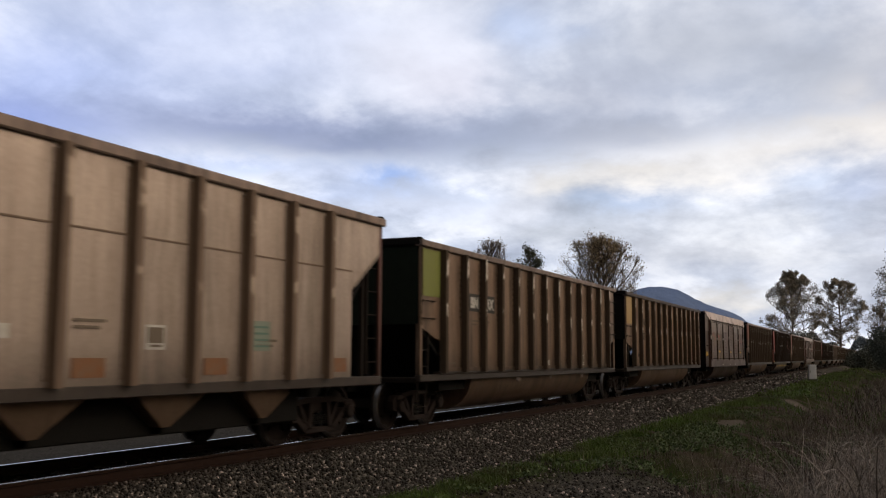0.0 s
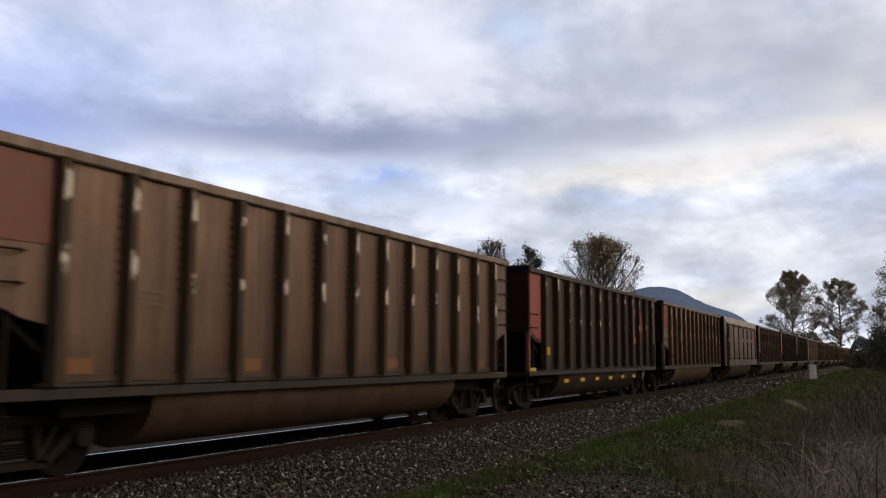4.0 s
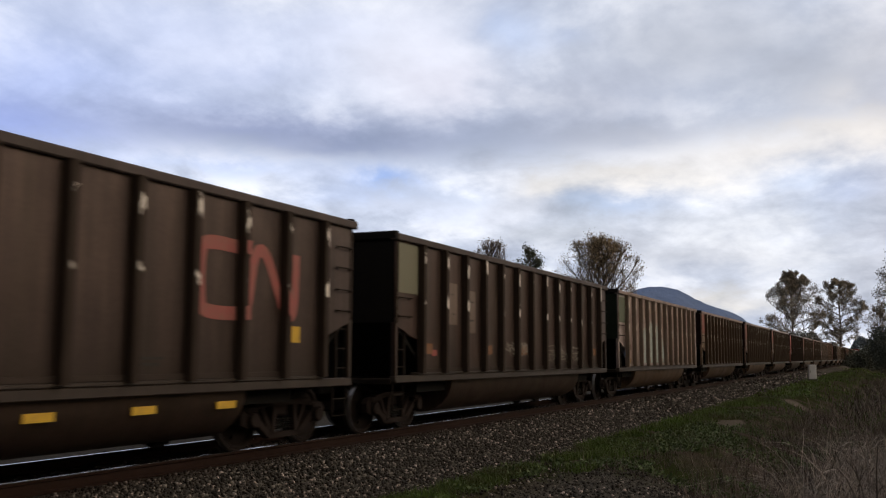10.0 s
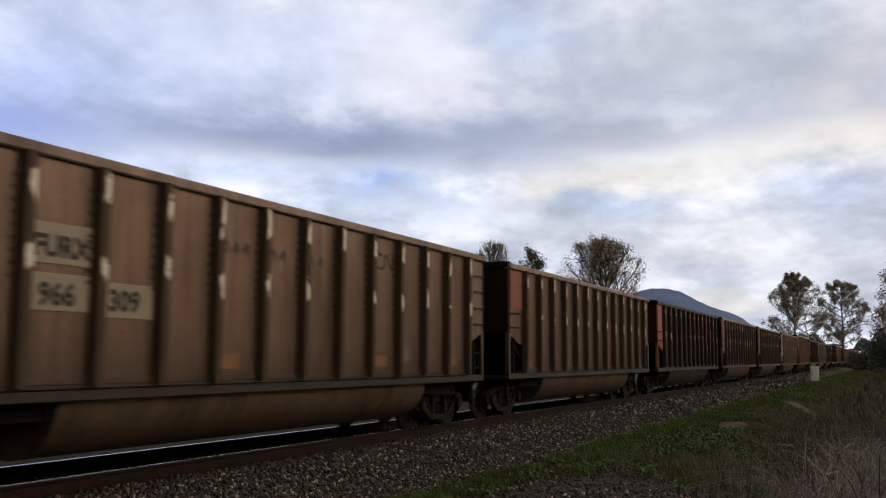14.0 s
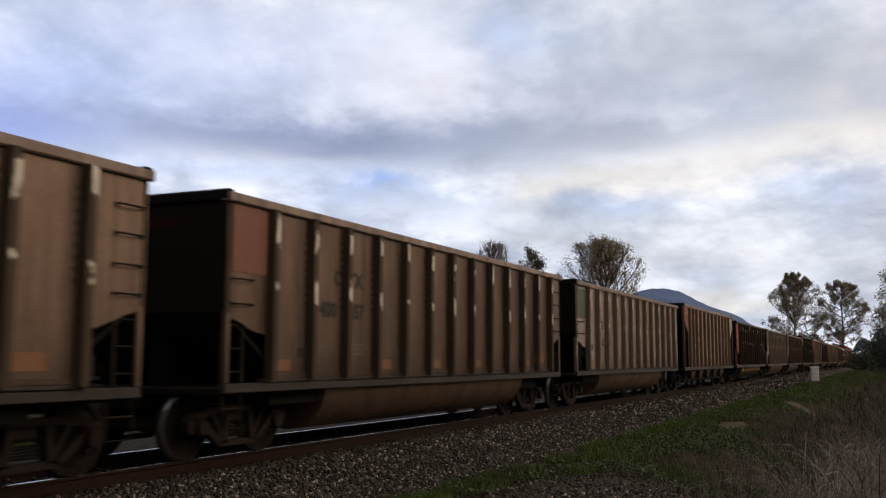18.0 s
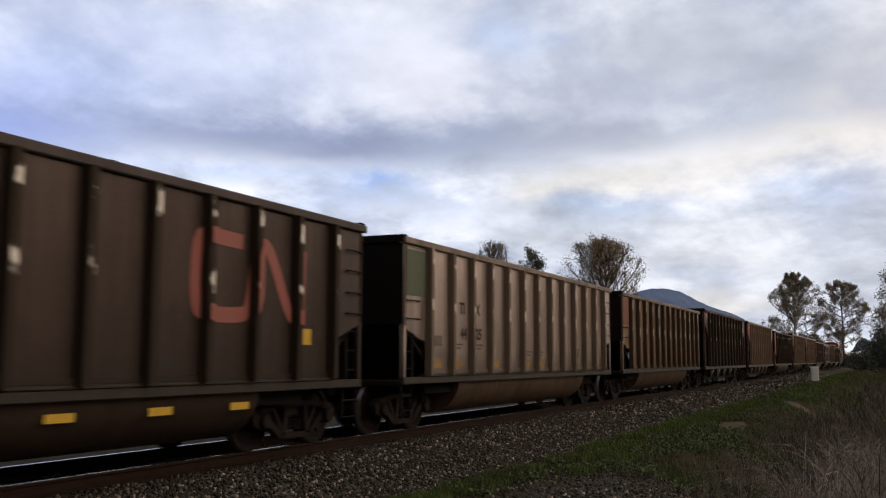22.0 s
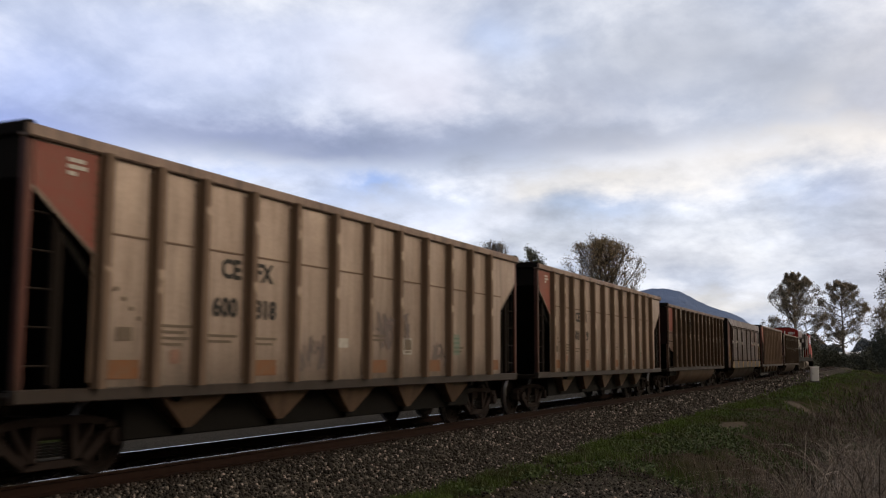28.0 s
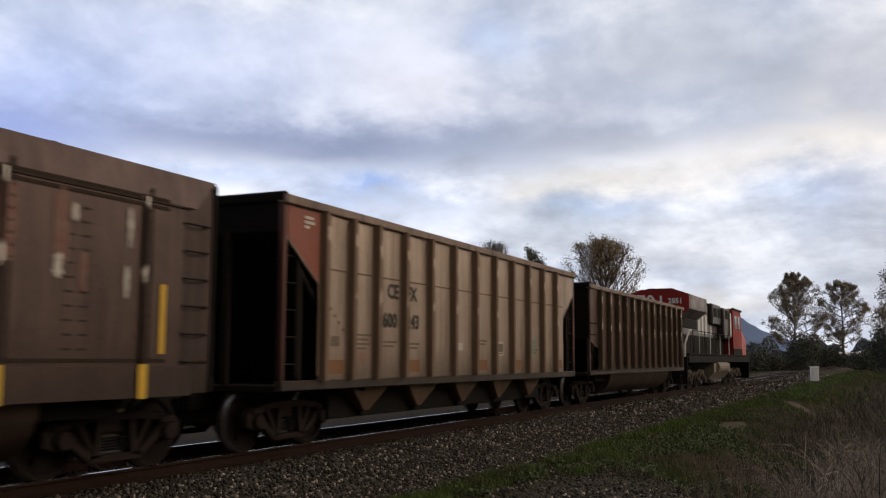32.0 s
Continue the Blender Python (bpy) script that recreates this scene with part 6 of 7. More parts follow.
    for x, w in ((5.9, 0.6), (7.0, 0.45), (8.0, 0.6), (9.6, 0.4)):
        piece("emblem_bar", Solid().box(0, w, -0.012, 0.0, 2.75, 3.75).mesh("emblem_bar"), M["loco_white"], loco, pose(x, -0.952, 0), "white emblem stroke")
    for x in (9.3, 10.7, 12.3):
        piece("vent", Solid().box(0, 1.0, -0.02, 0.0, 3.7, 4.2, 0.005).mesh("vent"), M["loco_black"], loco, pose(x, -1.2 if x < 11.9 else -1.36, 0))
    # rear end emblem and number
    e = emblem(loco, 0, 0, 1.3, 0.5, "loco_white")
    e.matrix_basis = pose(0.79, 1.1, 3.86, 0, 0, -90)
    num = lettering(loco, "2851", 0, 0, 0.33, "loco_white")
    num.matrix_basis = pose(0.79, -0.5, 4.0, 90, 0, -90)
    for s in (-1, 1):
        handrail(loco, [(0.1, s * 1.35, 0.6), (0.1, s * 1.35, 2.1), (0.45, s * 1.5, 2.75), (0.9, s * 1.5, 2.75)], M["loco_white"], 0.05)
        handrail(loco, [(0.9, s * 1.52, 2.75), (14.2, s * 1.52, 2.75)], M["loco_black"], 0.018)
        for i in range(9):
            handrail(loco, [(1.2 + i * 1.6, s * 1.52, 1.68), (1.2 + i * 1.6, s * 1.52, 2.75)], M["loco_white" if i % 2 else "loco_black"], 0.02, "stanchion")
        for i in range(4):
            piece("step", Solid().box(0.0, 0.5, -0.25, 0.25, 0.4 + i * 0.33, 0.43 + i * 0.33).mesh("step"), M["loco_black"], loco, pose(0.1, s * 1.3, 0))
            piece("step", Solid().box(0.0, 0.5, -0.25, 0.25, 0.4 + i * 0.33, 0.43 + i * 0.33).mesh("step"), M["loco_black"], loco, pose(20.8, s * 1.3, 0))
    for x in (4.0, 17.2):
        loco_truck(loco, x)
    return loco


CARS.append(locomotive())


# ---- plants ----
def leaf_material(name, a, b, rough=0.75, thin=0.0, dry=None):
    """Leaves and blades, each its own shade; thin ones let light through, dry patches are brown."""
    k = Nodes(name)
    c = k.mix(island_colour(k), a, b)
    if dry:
        o = k.coords()
        patch = k.m('MULTIPLY_ADD', k.noise(o, 0.35, 4, 0.6), 0.6, k.m('MULTIPLY', k.noise(o, 1.6, 3, 0.6), 0.4))
        c = k.mix(k.ramp(patch, (0.44, 0.0), (0.60, 0.85)), c, dry)
    k.finish(c, rough, 0.0, None, 0.3)
    if thin:
        shine = k.out.inputs[0].links[0].from_socket
        mx = k.t.nodes.new("ShaderNodeMixShader")
        mx.inputs[0].default_value = thin
        k.t.links.new(shine, mx.inputs[1])
        k.t.links.new(k.n("ShaderNodeBsdfTranslucent", Color=c).outputs[0], mx.inputs[2])
        k.t.links.new(mx.outputs[0], k.out.inputs[0])
    return k.mat


M["bark"] = grimy("grey_brown_bark", (0.12, 0.10, 0.085), 0.9, 0.0, 0.4, 3.0)
M["leaf_olive"] = leaf_material("olive_autumn_leaves", (0.10, 0.08, 0.05), (0.27, 0.205, 0.125), 0.75, 0.4)
M["leaf_cotton"] = leaf_material("brown_cottonwood_leaves", (0.15, 0.12, 0.075), (0.36, 0.275, 0.175), 0.75, 0.45)
M["leaf_green"] = leaf_material("dark_green_leaves", (0.036, 0.044, 0.024), (0.085, 0.085, 0.05))
M["leaf_bare"] = leaf_material("last_brown_leaves", (0.16, 0.135, 0.11), (0.32, 0.27, 0.22), 0.75, 0.4)
# autumn leaves lightened, with distance haze put into the colour
M["leaf_far"] = leaf_material("haze_lightened_autumn_leaves", (0.13, 0.115, 0.09), (0.34, 0.285, 0.22), 0.75, 0.4)
# hedge green made lighter and greyer, haze put into the colour
M["bush"] = leaf_material("haze_greyed_hedge_leaves", (0.04, 0.047, 0.036), (0.09, 0.095, 0.072))
QUAD = np.array([(-0.5, 0, 0), (0, -0.32, 0.05), (0.5, 0, 0), (0, 0.32, 0.05)])


def leaves_at(rng, centres, size):
    n = len(centres)
    v = QUAD[None] * (size * rng.uniform(0.6, 1.3, (n, 1, 1)))
    q = rng.normal(size=(n, 4))
    q /= np.linalg.norm(q, axis=1)[:, None]
    w, x, y, z = q.T
    rot = np.stack([1 - 2 * (y * y + z * z), 2 * (x * y - w * z), 2 * (x * z + w * y), 2 * (x * y + w * z), 1 - 2 * (x * x + z * z), 2 * (y * z - w * x),
                    2 * (x * z - w * y), 2 * (y * z + w * x), 1 - 2 * (x * x + y * y)], -1).reshape(n, 3, 3)
    return np.einsum("nij,nkj->nki", rot, v) + centres[:, None]


def tree(name, base, height, spread, seed, leaf, leaf_n, leaf_size, label, rise=0.6, first=0.25, limbs=22, cone=0.0, stems=1, fill=0.5):
    """Tapered trunk, limbs that reach an uneven rounded outline, two orders of branches, and leaves gathered about the twigs."""
    rng = np.random.default_rng(seed)
    wood = Solid()
    tips = []
    low = first * height * 0.75
    mid, half = (height + low) / 2, (height - low) / 2
    ph = rng.uniform(0, 6.283, 4)

    def inside(p):
        """Below 1 within the crown."""
        a, f = math.atan2(p[1], p[0]), (p[2] - mid) / half
        lump = 1 + 0.09 * math.sin(2 * a + ph[0] + 2 * f) + 0.07 * math.sin(3 * a + ph[1] - 3 * f) + 0.05 * math.sin(7 * f + ph[2])
        r = math.hypot(p[0], p[1]) / (spread * lump)
        if cone:
            return r / max(0.03, (1 - f) * 0.5) if f < 1 else 9.0
        return math.sqrt(r * r + f * f)

    def reach(a, d, most):
        n = 1
        while n < 12 and inside(a + d * most * n / 12) < 1:
            n += 1
        return most * n / 12

    def bough(a, d, length, r, order):
        pts, p, way = [tuple(a)], np.array(a, float), np.array(d, float)
        n = 5 if order < 2 else 3
        for i in range(n):
            way = way + rng.normal(0, 0.12, 3) + np.array((0, 0, 0.10 * rise))
            way /= np.linalg.norm(way)
            p = p + way * length / n
            pts.append(tuple(p))
        wood.tube(pts, r, 5 if order < 2 else 4, r * 0.3)
        tips.append((pts[-2], pts[-1]))
        if order >= 2:
            return
        for i in range(8 if order == 0 else 6):
            f = rng.uniform(0.2, 1.0)
            j = min(n - 1, int(f * n))
            q = np.array(pts[j]) + (np.array(pts[j + 1]) - np.array(pts[j])) * rng.random()
            d2 = way + rng.normal(0, 0.6, 3)
            d2[2] += 0.25 * rise
            d2 /= np.linalg.norm(d2)
            bough(q, d2, max(0.15, min(length * rng.uniform(0.3, 0.5), reach(q, d2, length) * rng.uniform(0.8, 1.15))), r * 0.42, order + 1)

    for s in range(stems):
        turn = 6.283 * s / stems + 0.6
        lean = rng.normal(0, 0.015, 2) + (0.10 * np.array((math.cos(turn), math.sin(turn))) if stems > 1 else 0)
        tall = height * (0.97 - 0.04 * s)
        trunk = [(lean[0] * tall * f + rng.normal(0, 0.007 * height) * f, lean[1] * tall * f + rng.normal(0, 0.007 * height) * f, tall * f) for f in np.linspace(0, 1, 9)]
        wood.tube(trunk, height * 0.016, 7, height * 0.002)
        for i in range(limbs // stems):
            f = first + (0.96 - first) * (i + rng.random()) / (limbs // stems)
            j = min(7, int(f * 8))
            a = np.array(trunk[j]) + (np.array(trunk[j + 1]) - np.array(trunk[j])) * (f * 8 - j)
            az = i * 2.4 + s * 1.1 + rng.uniform(-0.5, 0.5)
            d = np.array((math.cos(az), math.sin(az), rise * (0.5 + 1.1 * f)))
            d /= np.linalg.norm(d)
            bough(a, d, max(0.3, reach(a, d, spread * 1.5) * rng.uniform(0.78, 1.05)), height * 0.0052, 0)
    a = np.array([t[0] for t in tips])
    b = np.array([t[1] for t in tips])
    i = rng.integers(0, len(tips), leaf_n)
    c = a[i] + (b[i] - a[i]) * rng.uniform(0.1, 1.15, (leaf_n, 1)) + rng.normal(0, leaf_size * fill * 2, (leaf_n, 3))
    thing = tagged(new(name), label, "tree")
    thing.matrix_world = pose(*base)
    wm = wood.mesh("trunk")
    piece("trunk", wm, M["bark"], thing)
    crown = new("crown", scatter_mesh("crown", leaves_at(rng, c, leaf_size), [(0, 1, 2, 3)], M[leaf]))
    crown.parent = thing
    return thing


def at(az, dist, z=None):
    x, y = dist * math.cos(radians(az)), dist * math.sin(radians(az))
    return (x, y, float(ground_z(x, y)) - 0.05 if z is None else z)


tree("cottonwood_tree", at(15.15, 112), 15.9, 5.7, 11, "leaf_cotton", 22000, 0.15, "tall cottonwood tree thinning to olive autumn leaves", 0.95, 0.14, 66, 0, 2, 0.75)
tree("conifer_tree", at(19.5, 120), 15.6, 2.7, 12, "leaf_green", 6500, 0.24, "dark green evergreen tree behind the railway", 0.6, 0.15, 40)
tree("bare_tree", at(21.6, 128), 17.6, 4.2, 13, "leaf_bare", 2600, 0.18, "nearly bare pale grey tree behind the railway", 1.6, 0.3, 30)
tree("maple_tree", at(4.55, 215), 19.8, 6.0, 14, "leaf_far", 27000, 0.25, "broad autumn maple tree with thinning leaves", 0.7, 0.13, 40, 0, 1, 0.45)
tree("maple_tree", at(2.15, 262), 21.5, 6.0, 15, "leaf_far", 24000, 0.27, "broad tree with dark leaves and bare lower limbs", 0.5, 0.2, 32, 0, 1, 0.45)
tree("bare_tree", at(0.15, 190, -1.2), 12.0, 2.6, 16, "leaf_bare", 1200, 0.3, "small nearly bare tree beside a tall dark one", 1.2, 0.25, 24)
tree("fir_tree", at(-1.35, 175, -1.2), 21.5, 5.0, 17, "leaf_olive", 19000, 0.24, "tall dark tree at the edge of the field", 0.3, 0.12, 44, 0.0, 1, 0.7)


def bush(base, rx, ry, h, seed, n, size, mat="bush", label="dark leafy bush in the hedge beside the railway", name="bush"):
    rng = np.random.default_rng(seed)
    lumps = rng.uniform(-1, 1, (9, 3)) * (rx * 0.6, ry * 0.6, h * 0.22) + (0, 0, h * 0.45)
    i = rng.integers(0, 9, n)
    d = rng.normal(size=(n, 3))
    d /= np.linalg.norm(d, axis=1)[:, None]
    c = lumps[i] + d * (rx * 0.45, ry * 0.45, h * 0.42) * rng.uniform(0.5, 1.05, (n, 1))
    c[:, 2] = np.maximum(c[:, 2], 0.02)
    wood = Solid()
    for j in range(9):
        wood.tube([(0, 0, -0.1), tuple(lumps[j] * 0.6), tuple(lumps[j])], 0.06, 4, 0.015)
    thing = tagged(new(name), label, "bush")
    thing.matrix_world = pose(*base)
    piece("stem", wood.mesh("stem"), M["bark"], thing)
    crown = new("foliage", scatter_mesh("foliage", leaves_at(rng, c, size), [(0, 1, 2, 3)], M[mat]))
    crown.parent = thing
    return thing


rb = random.Random(8)
# hedge beyond the track and at the end of the field
for i in range(11):
    az = 6.9 - i * 0.62
    bush(at(az, 185 + 22 * rb.random() + i * 7), 5.0, 4.0, (2.5 + 1.3 * rb.random()) * (0.6 if i == 8 else 1.1), 200 + i, 4200, 0.34)
for i in range(6):
    az = 1.7 - i * 0.55
    bush(at(az, 230 + 10 * i, -1.2), 5.5, 4.0, (2.0 if i == 0 else 3.2 + 1.6 * rb.random()), 230 + i, 4200, 0.42, "bush", "dark thicket at the far end of the field")
# low growth at the feet of the two broad trees
bush(at(4.4, 206), 6.5, 4.0, 7.4, 250, 7000, 0.34)
bush(at(3.2, 232), 6.5, 4.0, 5.2, 252, 5000, 0.36)
bush(at(-0.1, 172, -1.2), 4.0, 3.5, 8.0, 254, 6500, 0.32)
bush(at(0.6, 230, -1.2), 7.0, 4.0, 5.5, 253, 5000, 0.4)
bush(at(2.45, 250), 3.0, 3.0, 4.0, 251, 3600, 0.34)


# ---- grass and weeds ----
def blades(rng, x, y, h, w, lean):
    """Bent blades, two quads each."""
    n = len(x)
    a = rng.uniform(0, 6.283, n)
    f = np.stack([np.cos(a), np.sin(a), 0 * a], -1)
    side = np.stack([-np.sin(a), np.cos(a), 0 * a], -1)
    base = np.stack([x, y, ground_z(x, y) - 0.01], -1)
    out = np.zeros((n, 6, 3))
    for i, (t, ww) in enumerate(((0, 1.0), (0.55, 0.75), (1.0, 0.12))):
        mid = base + f * (lean * h * t * t)[:, None] + np.array((0, 0, 1.0)) * (h * (t - 0.35 * lean * t * t))[:, None]
        out[:, 2 * i] = mid - side * (w * ww / 2)[:, None]
        out[:, 2 * i + 1] = mid + side * (w * ww / 2)[:, None]
    return out


BLADE = [(0, 1, 3, 2), (2, 3, 5, 4)]
M["grass"] = leaf_material("verge_grass", (0.048, 0.098, 0.013), (0.118, 0.178, 0.033), 0.7, 0.2, (0.058, 0.048, 0.027))
M["weed"] = leaf_material("low_weeds", (0.036, 0.066, 0.021), (0.115, 0.15, 0.06))
M["straw"] = leaf_material("dry_straw", (0.045, 0.035, 0.029), (0.37, 0.31, 0.255))
M["litter"] = leaf_material("dead_brown_growth", (0.055, 0.042, 0.034), (0.165, 0.125, 0.10))


def clumped(rng, n, x0, x1, y0, y1, k, s):
    cx, cy = rng.uniform(x0, x1, k), rng.uniform(y0, y1, k)
    i = rng.integers(0, k, n)
    return cx[i] + rng.normal(0, s, n), cy[i] + rng.normal(0, s * 0.7, n)


def on_path(x, y):
    """The trodden way down the bank and the bare patch."""
    way = (np.abs(y - (0.353 * x - 13.6)) < 0.55) & (x > 43.5) & (x < 53)
    return way | (((x - 32.6) / 2.2) ** 2 + ((y - 4.7) / 0.5) ** 2 + 0.7 * wave(x, y, 3.0) < 0.8)


def verge():
    rng = np.random.default_rng(21)
    sets = []
    # green strip along the foot of the ballast
    for n, x0, x1, k, s, h0, h1, w in ((26000, 9.5, 26, 300, 0.28, 0.06, 0.24, 0.010), (20000, 26, 55, 300, 0.45, 0.08, 0.26, 0.018), (9000, 55, 150, 300, 1.0, 0.12, 0.32, 0.045)):
        x, y = clumped(rng, n, x0, x1, 4.9, 6.45, k, s)
        keep = (y < 6.65 - 0.25 * rng.random(n)) & ((x > 17.2 + 1.5 * (y < 5.0)) | (y > 5.75)) & (wave(x, y, 1.1, 2) + 0.5 * wave(x, y, 2.9, 1) > -0.30) & ~on_path(x, y)
        x, y = x[keep], y[keep]
        sets.append(blades(rng, x, y, rng.uniform(h0, h1, len(x)), np.full(len(x), w), rng.uniform(0.1, 0.8, len(x))))
    x, y = clumped(rng, 8000, 9.5, 17.5, 5.95, 6.4, 70, 0.16)
    sets.append(blades(rng, x, y, rng.uniform(0.06, 0.2, len(x)), np.full(len(x), 0.009), rng.uniform(0.1, 0.8, len(x))))
    x, y = clumped(rng, 7000, 40, 200, -10, 5.5, 200, 1.8)
    x, y = x[~on_path(x, y)], y[~on_path(x, y)]
    sets.append(blades(rng, x, y, rng.uniform(0.15, 0.45, len(x)), np.full(len(x), 0.06), rng.uniform(0.1, 0.8, len(x))))
    ob = new("verge_grass", scatter_mesh("verge_grass", np.concatenate(sets), BLADE, M["grass"]))
    tagged(ob, "short green grass along the foot of the ballast", "grass", kind="stuff")
    # broad-leaved weeds on the bank
    c = []
    for n, x0, x1, y0, y1, k, s in ((30000, 13.5, 32, 1.6, 5.6, 420, 0.3), (16000, 32, 70, 1.0, 5.4, 320, 0.55), (3500, 9.5, 24, 5.2, 6.4, 120, 0.14)):
        x, y = clumped(rng, n, x0, x1, y0, y1, k, s)
        keep = ((x > 17.8) | (y > 5.7)) & (wave(x, y, 0.9, 4) + 0.5 * wave(x, y, 2.3, 6) > -0.12) & ~on_path(x, y)
        x, y = x[keep], y[keep]
        c.append(np.stack([x, y, ground_z(x, y) + rng.uniform(0.0, 0.16, len(x)) * (0.4 + 0.6 * rng.random(len(x)))], -1))
    ob = new("bank_weeds", scatter_mesh("bank_weeds", leaves_at(rng, np.concatenate(c), 0.075), [(0, 1, 2, 3)], M["weed"]))
    tagged(ob, "low dark green weeds covering the ditch bank", "weeds", kind="stuff")
    # dead growth in the ditch
    x, y = clumped(rng, 16000, 15, 48, -5, 3.2, 260, 0.42)
    v = blades(rng, x, y, rng.uniform(0.15, 0.75, len(x)), rng.uniform(0.006, 0.018, len(x)), rng.uniform(0.2, 1.4, len(x)))
    x, y = clumped(rng, 7000, 48, 130, -9, 2.5, 200, 1.0)
    v2 = blades(rng, x, y, rng.uniform(0.3, 1.0, len(x)), np.full(len(x), 0.04), rng.uniform(0.2, 1.2, len(x)))
    x, y = clumped(rng, 9000, 15.5, 45, 1.5, 5.4, 260, 0.35)
    keep = (x > 17.3) & ~on_path(x, y)
    x, y = x[keep], y[keep]
    v = np.concatenate([v, blades(rng, x, y, rng.uniform(0.06, 0.3, len(x)), rng.uniform(0.006, 0.016, len(x)), rng.uniform(0.3, 1.4, len(x)))])
    ob = new("ditch_growth", scatter_mesh("ditch_growth", np.concatenate([v, v2]), BLADE, M["litter"]))
    tagged(ob, "dead brown undergrowth filling the ditch", "undergrowth", kind="stuff")


verge()


def dry_grass():
    """Tall arching straw stems with drooping heads."""
    rng = np.random.default_rng(33)
    n = 5200
    x, y = clumped(rng, n, 14.5, 34, -3.4, 1.5, 85, 0.30)
    h = rng.uniform(0.6, 1.9, n) * np.where(rng.random(n) < 0.3, 1.0, 0.75)
    a = rng.uniform(0, 6.283, n)
    f = np.stack([np.cos(a), np.sin(a), 0 * a], -1)
    side = np.stack([-np.sin(a), np.cos(a), 0 * a], -1)
    base = np.stack([x, y, ground_z(x, y)], -1)
    bend = rng.uniform(0.35, 1.5, n)
    w = rng.uniform(0.004, 0.011, n)
    k = 7
    out = np.zeros((n, 2 * k, 3))
    for i in range(k):
        t = i / (k - 1)
        mid = base + f * (bend * h * t ** 2.2)[:, None] + np.array((0, 0, 1.0)) * (h * (t - 0.5 * bend * t ** 2.6))[:, None]
        out[:, 2 * i] = mid - side * (w * (1 - 0.7 * t))[:, None]
        out[:, 2 * i + 1] = mid + side * (w * (1 - 0.7 * t))[:, None]
    faces = [(2 * i, 2 * i + 1, 2 * i + 3, 2 * i + 2) for i in range(k - 1)]
    ob = new("dry_grass", scatter_mesh("dry_grass", out, faces, M["straw"]))
    tagged(ob, "tall pale dry grass arching over the ditch", "dry grass", kind="stuff")


dry_grass()


def reeds():
    """A few thick pale stems that arch over at their tops."""
    rng = np.random.default_rng(35)
    n = 110
    x, y = clumped(rng, n, 15.0, 26.0, -3.0, 1.4, 30, 0.4)
    h = rng.uniform(0.6, 1.35, n)
    a = rng.uniform(-0.9, 0.9, n) + np.where(rng.random(n) < 0.5, math.pi / 2, -math.pi / 2)
    f = np.stack([np.cos(a), np.sin(a), 0 * a], -1)
    side = np.stack([-np.sin(a), np.cos(a), 0 * a], -1)
    base = np.stack([x, y, ground_z(x, y)], -1)
    bend, w = rng.uniform(0.3, 0.9, n), rng.uniform(0.006, 0.012, n)
    k = 10
    out = np.zeros((n, 2 * k, 3))
    for i in range(k):
        t = i / (k - 1)
        rise = np.sin(t * 1.9) / 1.0
        mid = base + f * (bend * h * t ** 3)[:, None] + np.array((0, 0, 1.0)) * (h * rise)[:, None]
        wide = w * (1 - 0.4 * t + (0.9 if i in (k - 3, k - 2) else 0.0))
        out[:, 2 * i] = mid - side * wide[:, None]
        out[:, 2 * i + 1] = mid + side * wide[:, None]
    faces = [(2 * i, 2 * i + 1, 2 * i + 3, 2 * i + 2) for i in range(k - 1)]
    M["reed"] = leaf_material("pale_reed", (0.24, 0.20, 0.165), (0.52, 0.45, 0.38), 0.7, 0.25)
    ob = new("reeds", scatter_mesh("reeds", out, faces, M["reed"]))
    tagged(ob, "pale arching reed stems standing in the ditch", "reeds", kind="stuff")


reeds()


# ---- things beside and behind the track ----
M["cabinet"] = grimy("white_cabinet_paint", (0.86, 0.87, 0.88), 0.45, 0.0, 0.06, 2.0)
M["concrete"] = grimy("grey_concrete", (0.10, 0.095, 0.09), 0.9)
x, y, z = 92.5, 5.95, float(ground_z(92.5, 5.95))
cab = tagged(new("relay_cabinet"), "white metal signal cabinet on a dark concrete base", "cabinet")
cab.matrix_world = pose(x, y, z, 0, 0, 12)
piece("base", Solid().box(-0.40, 0.40, -0.38, 0.38, -0.15, 0.22, 0.02).mesh("base"), M["concrete"], cab)
piece("body", Solid().box(-0.34, 0.34, -0.32, 0.32, 0.22, 1.42, 0.02).mesh("body"), M["cabinet"], cab)
piece("roof", Solid().prism([(-0.40, 1.42), (0.40, 1.42), (0.37, 1.50), (-0.37, 1.50)], -0.38, 0.38).mesh("roof"), M["cabinet"], cab)
piece("door", Solid().box(-0.355, -0.34, -0.27, 0.27, 0.28, 1.36, 0.005).mesh("door"), M["cabinet"], cab)
piece("handle", Solid().box(-0.38, -0.355, 0.18, 0.21, 0.8, 0.95).mesh("handle"), M["frame"], cab)

# long low store behind the railway
M["roof_grey"] = grimy("grey_metal_roof", (0.16, 0.165, 0.175), 0.6)
M["fascia"] = grimy("white_fascia", (0.72, 0.72, 0.75), 0.6, 0.0, 0.06, 1.0)
M["brick_red"] = grimy("dull_red_wall", (0.19, 0.11, 0.12), 0.85, 0.0, 0.2, 3.0)
M["pale_wall"] = grimy("pale_wall", (0.36, 0.36, 0.37), 0.8, 0.0, 0.12, 2.0)
shop = tagged(new("store_building"), "long low building with grey roof and white fascia", "building")
shop.matrix_world = pose(72, 92, float(ground_z(72, 92)), 0, 0, -42)
piece("wall", Solid().box(-45, 45, 0, 14, 0, 1.5).mesh("wall"), M["pale_wall"], shop)
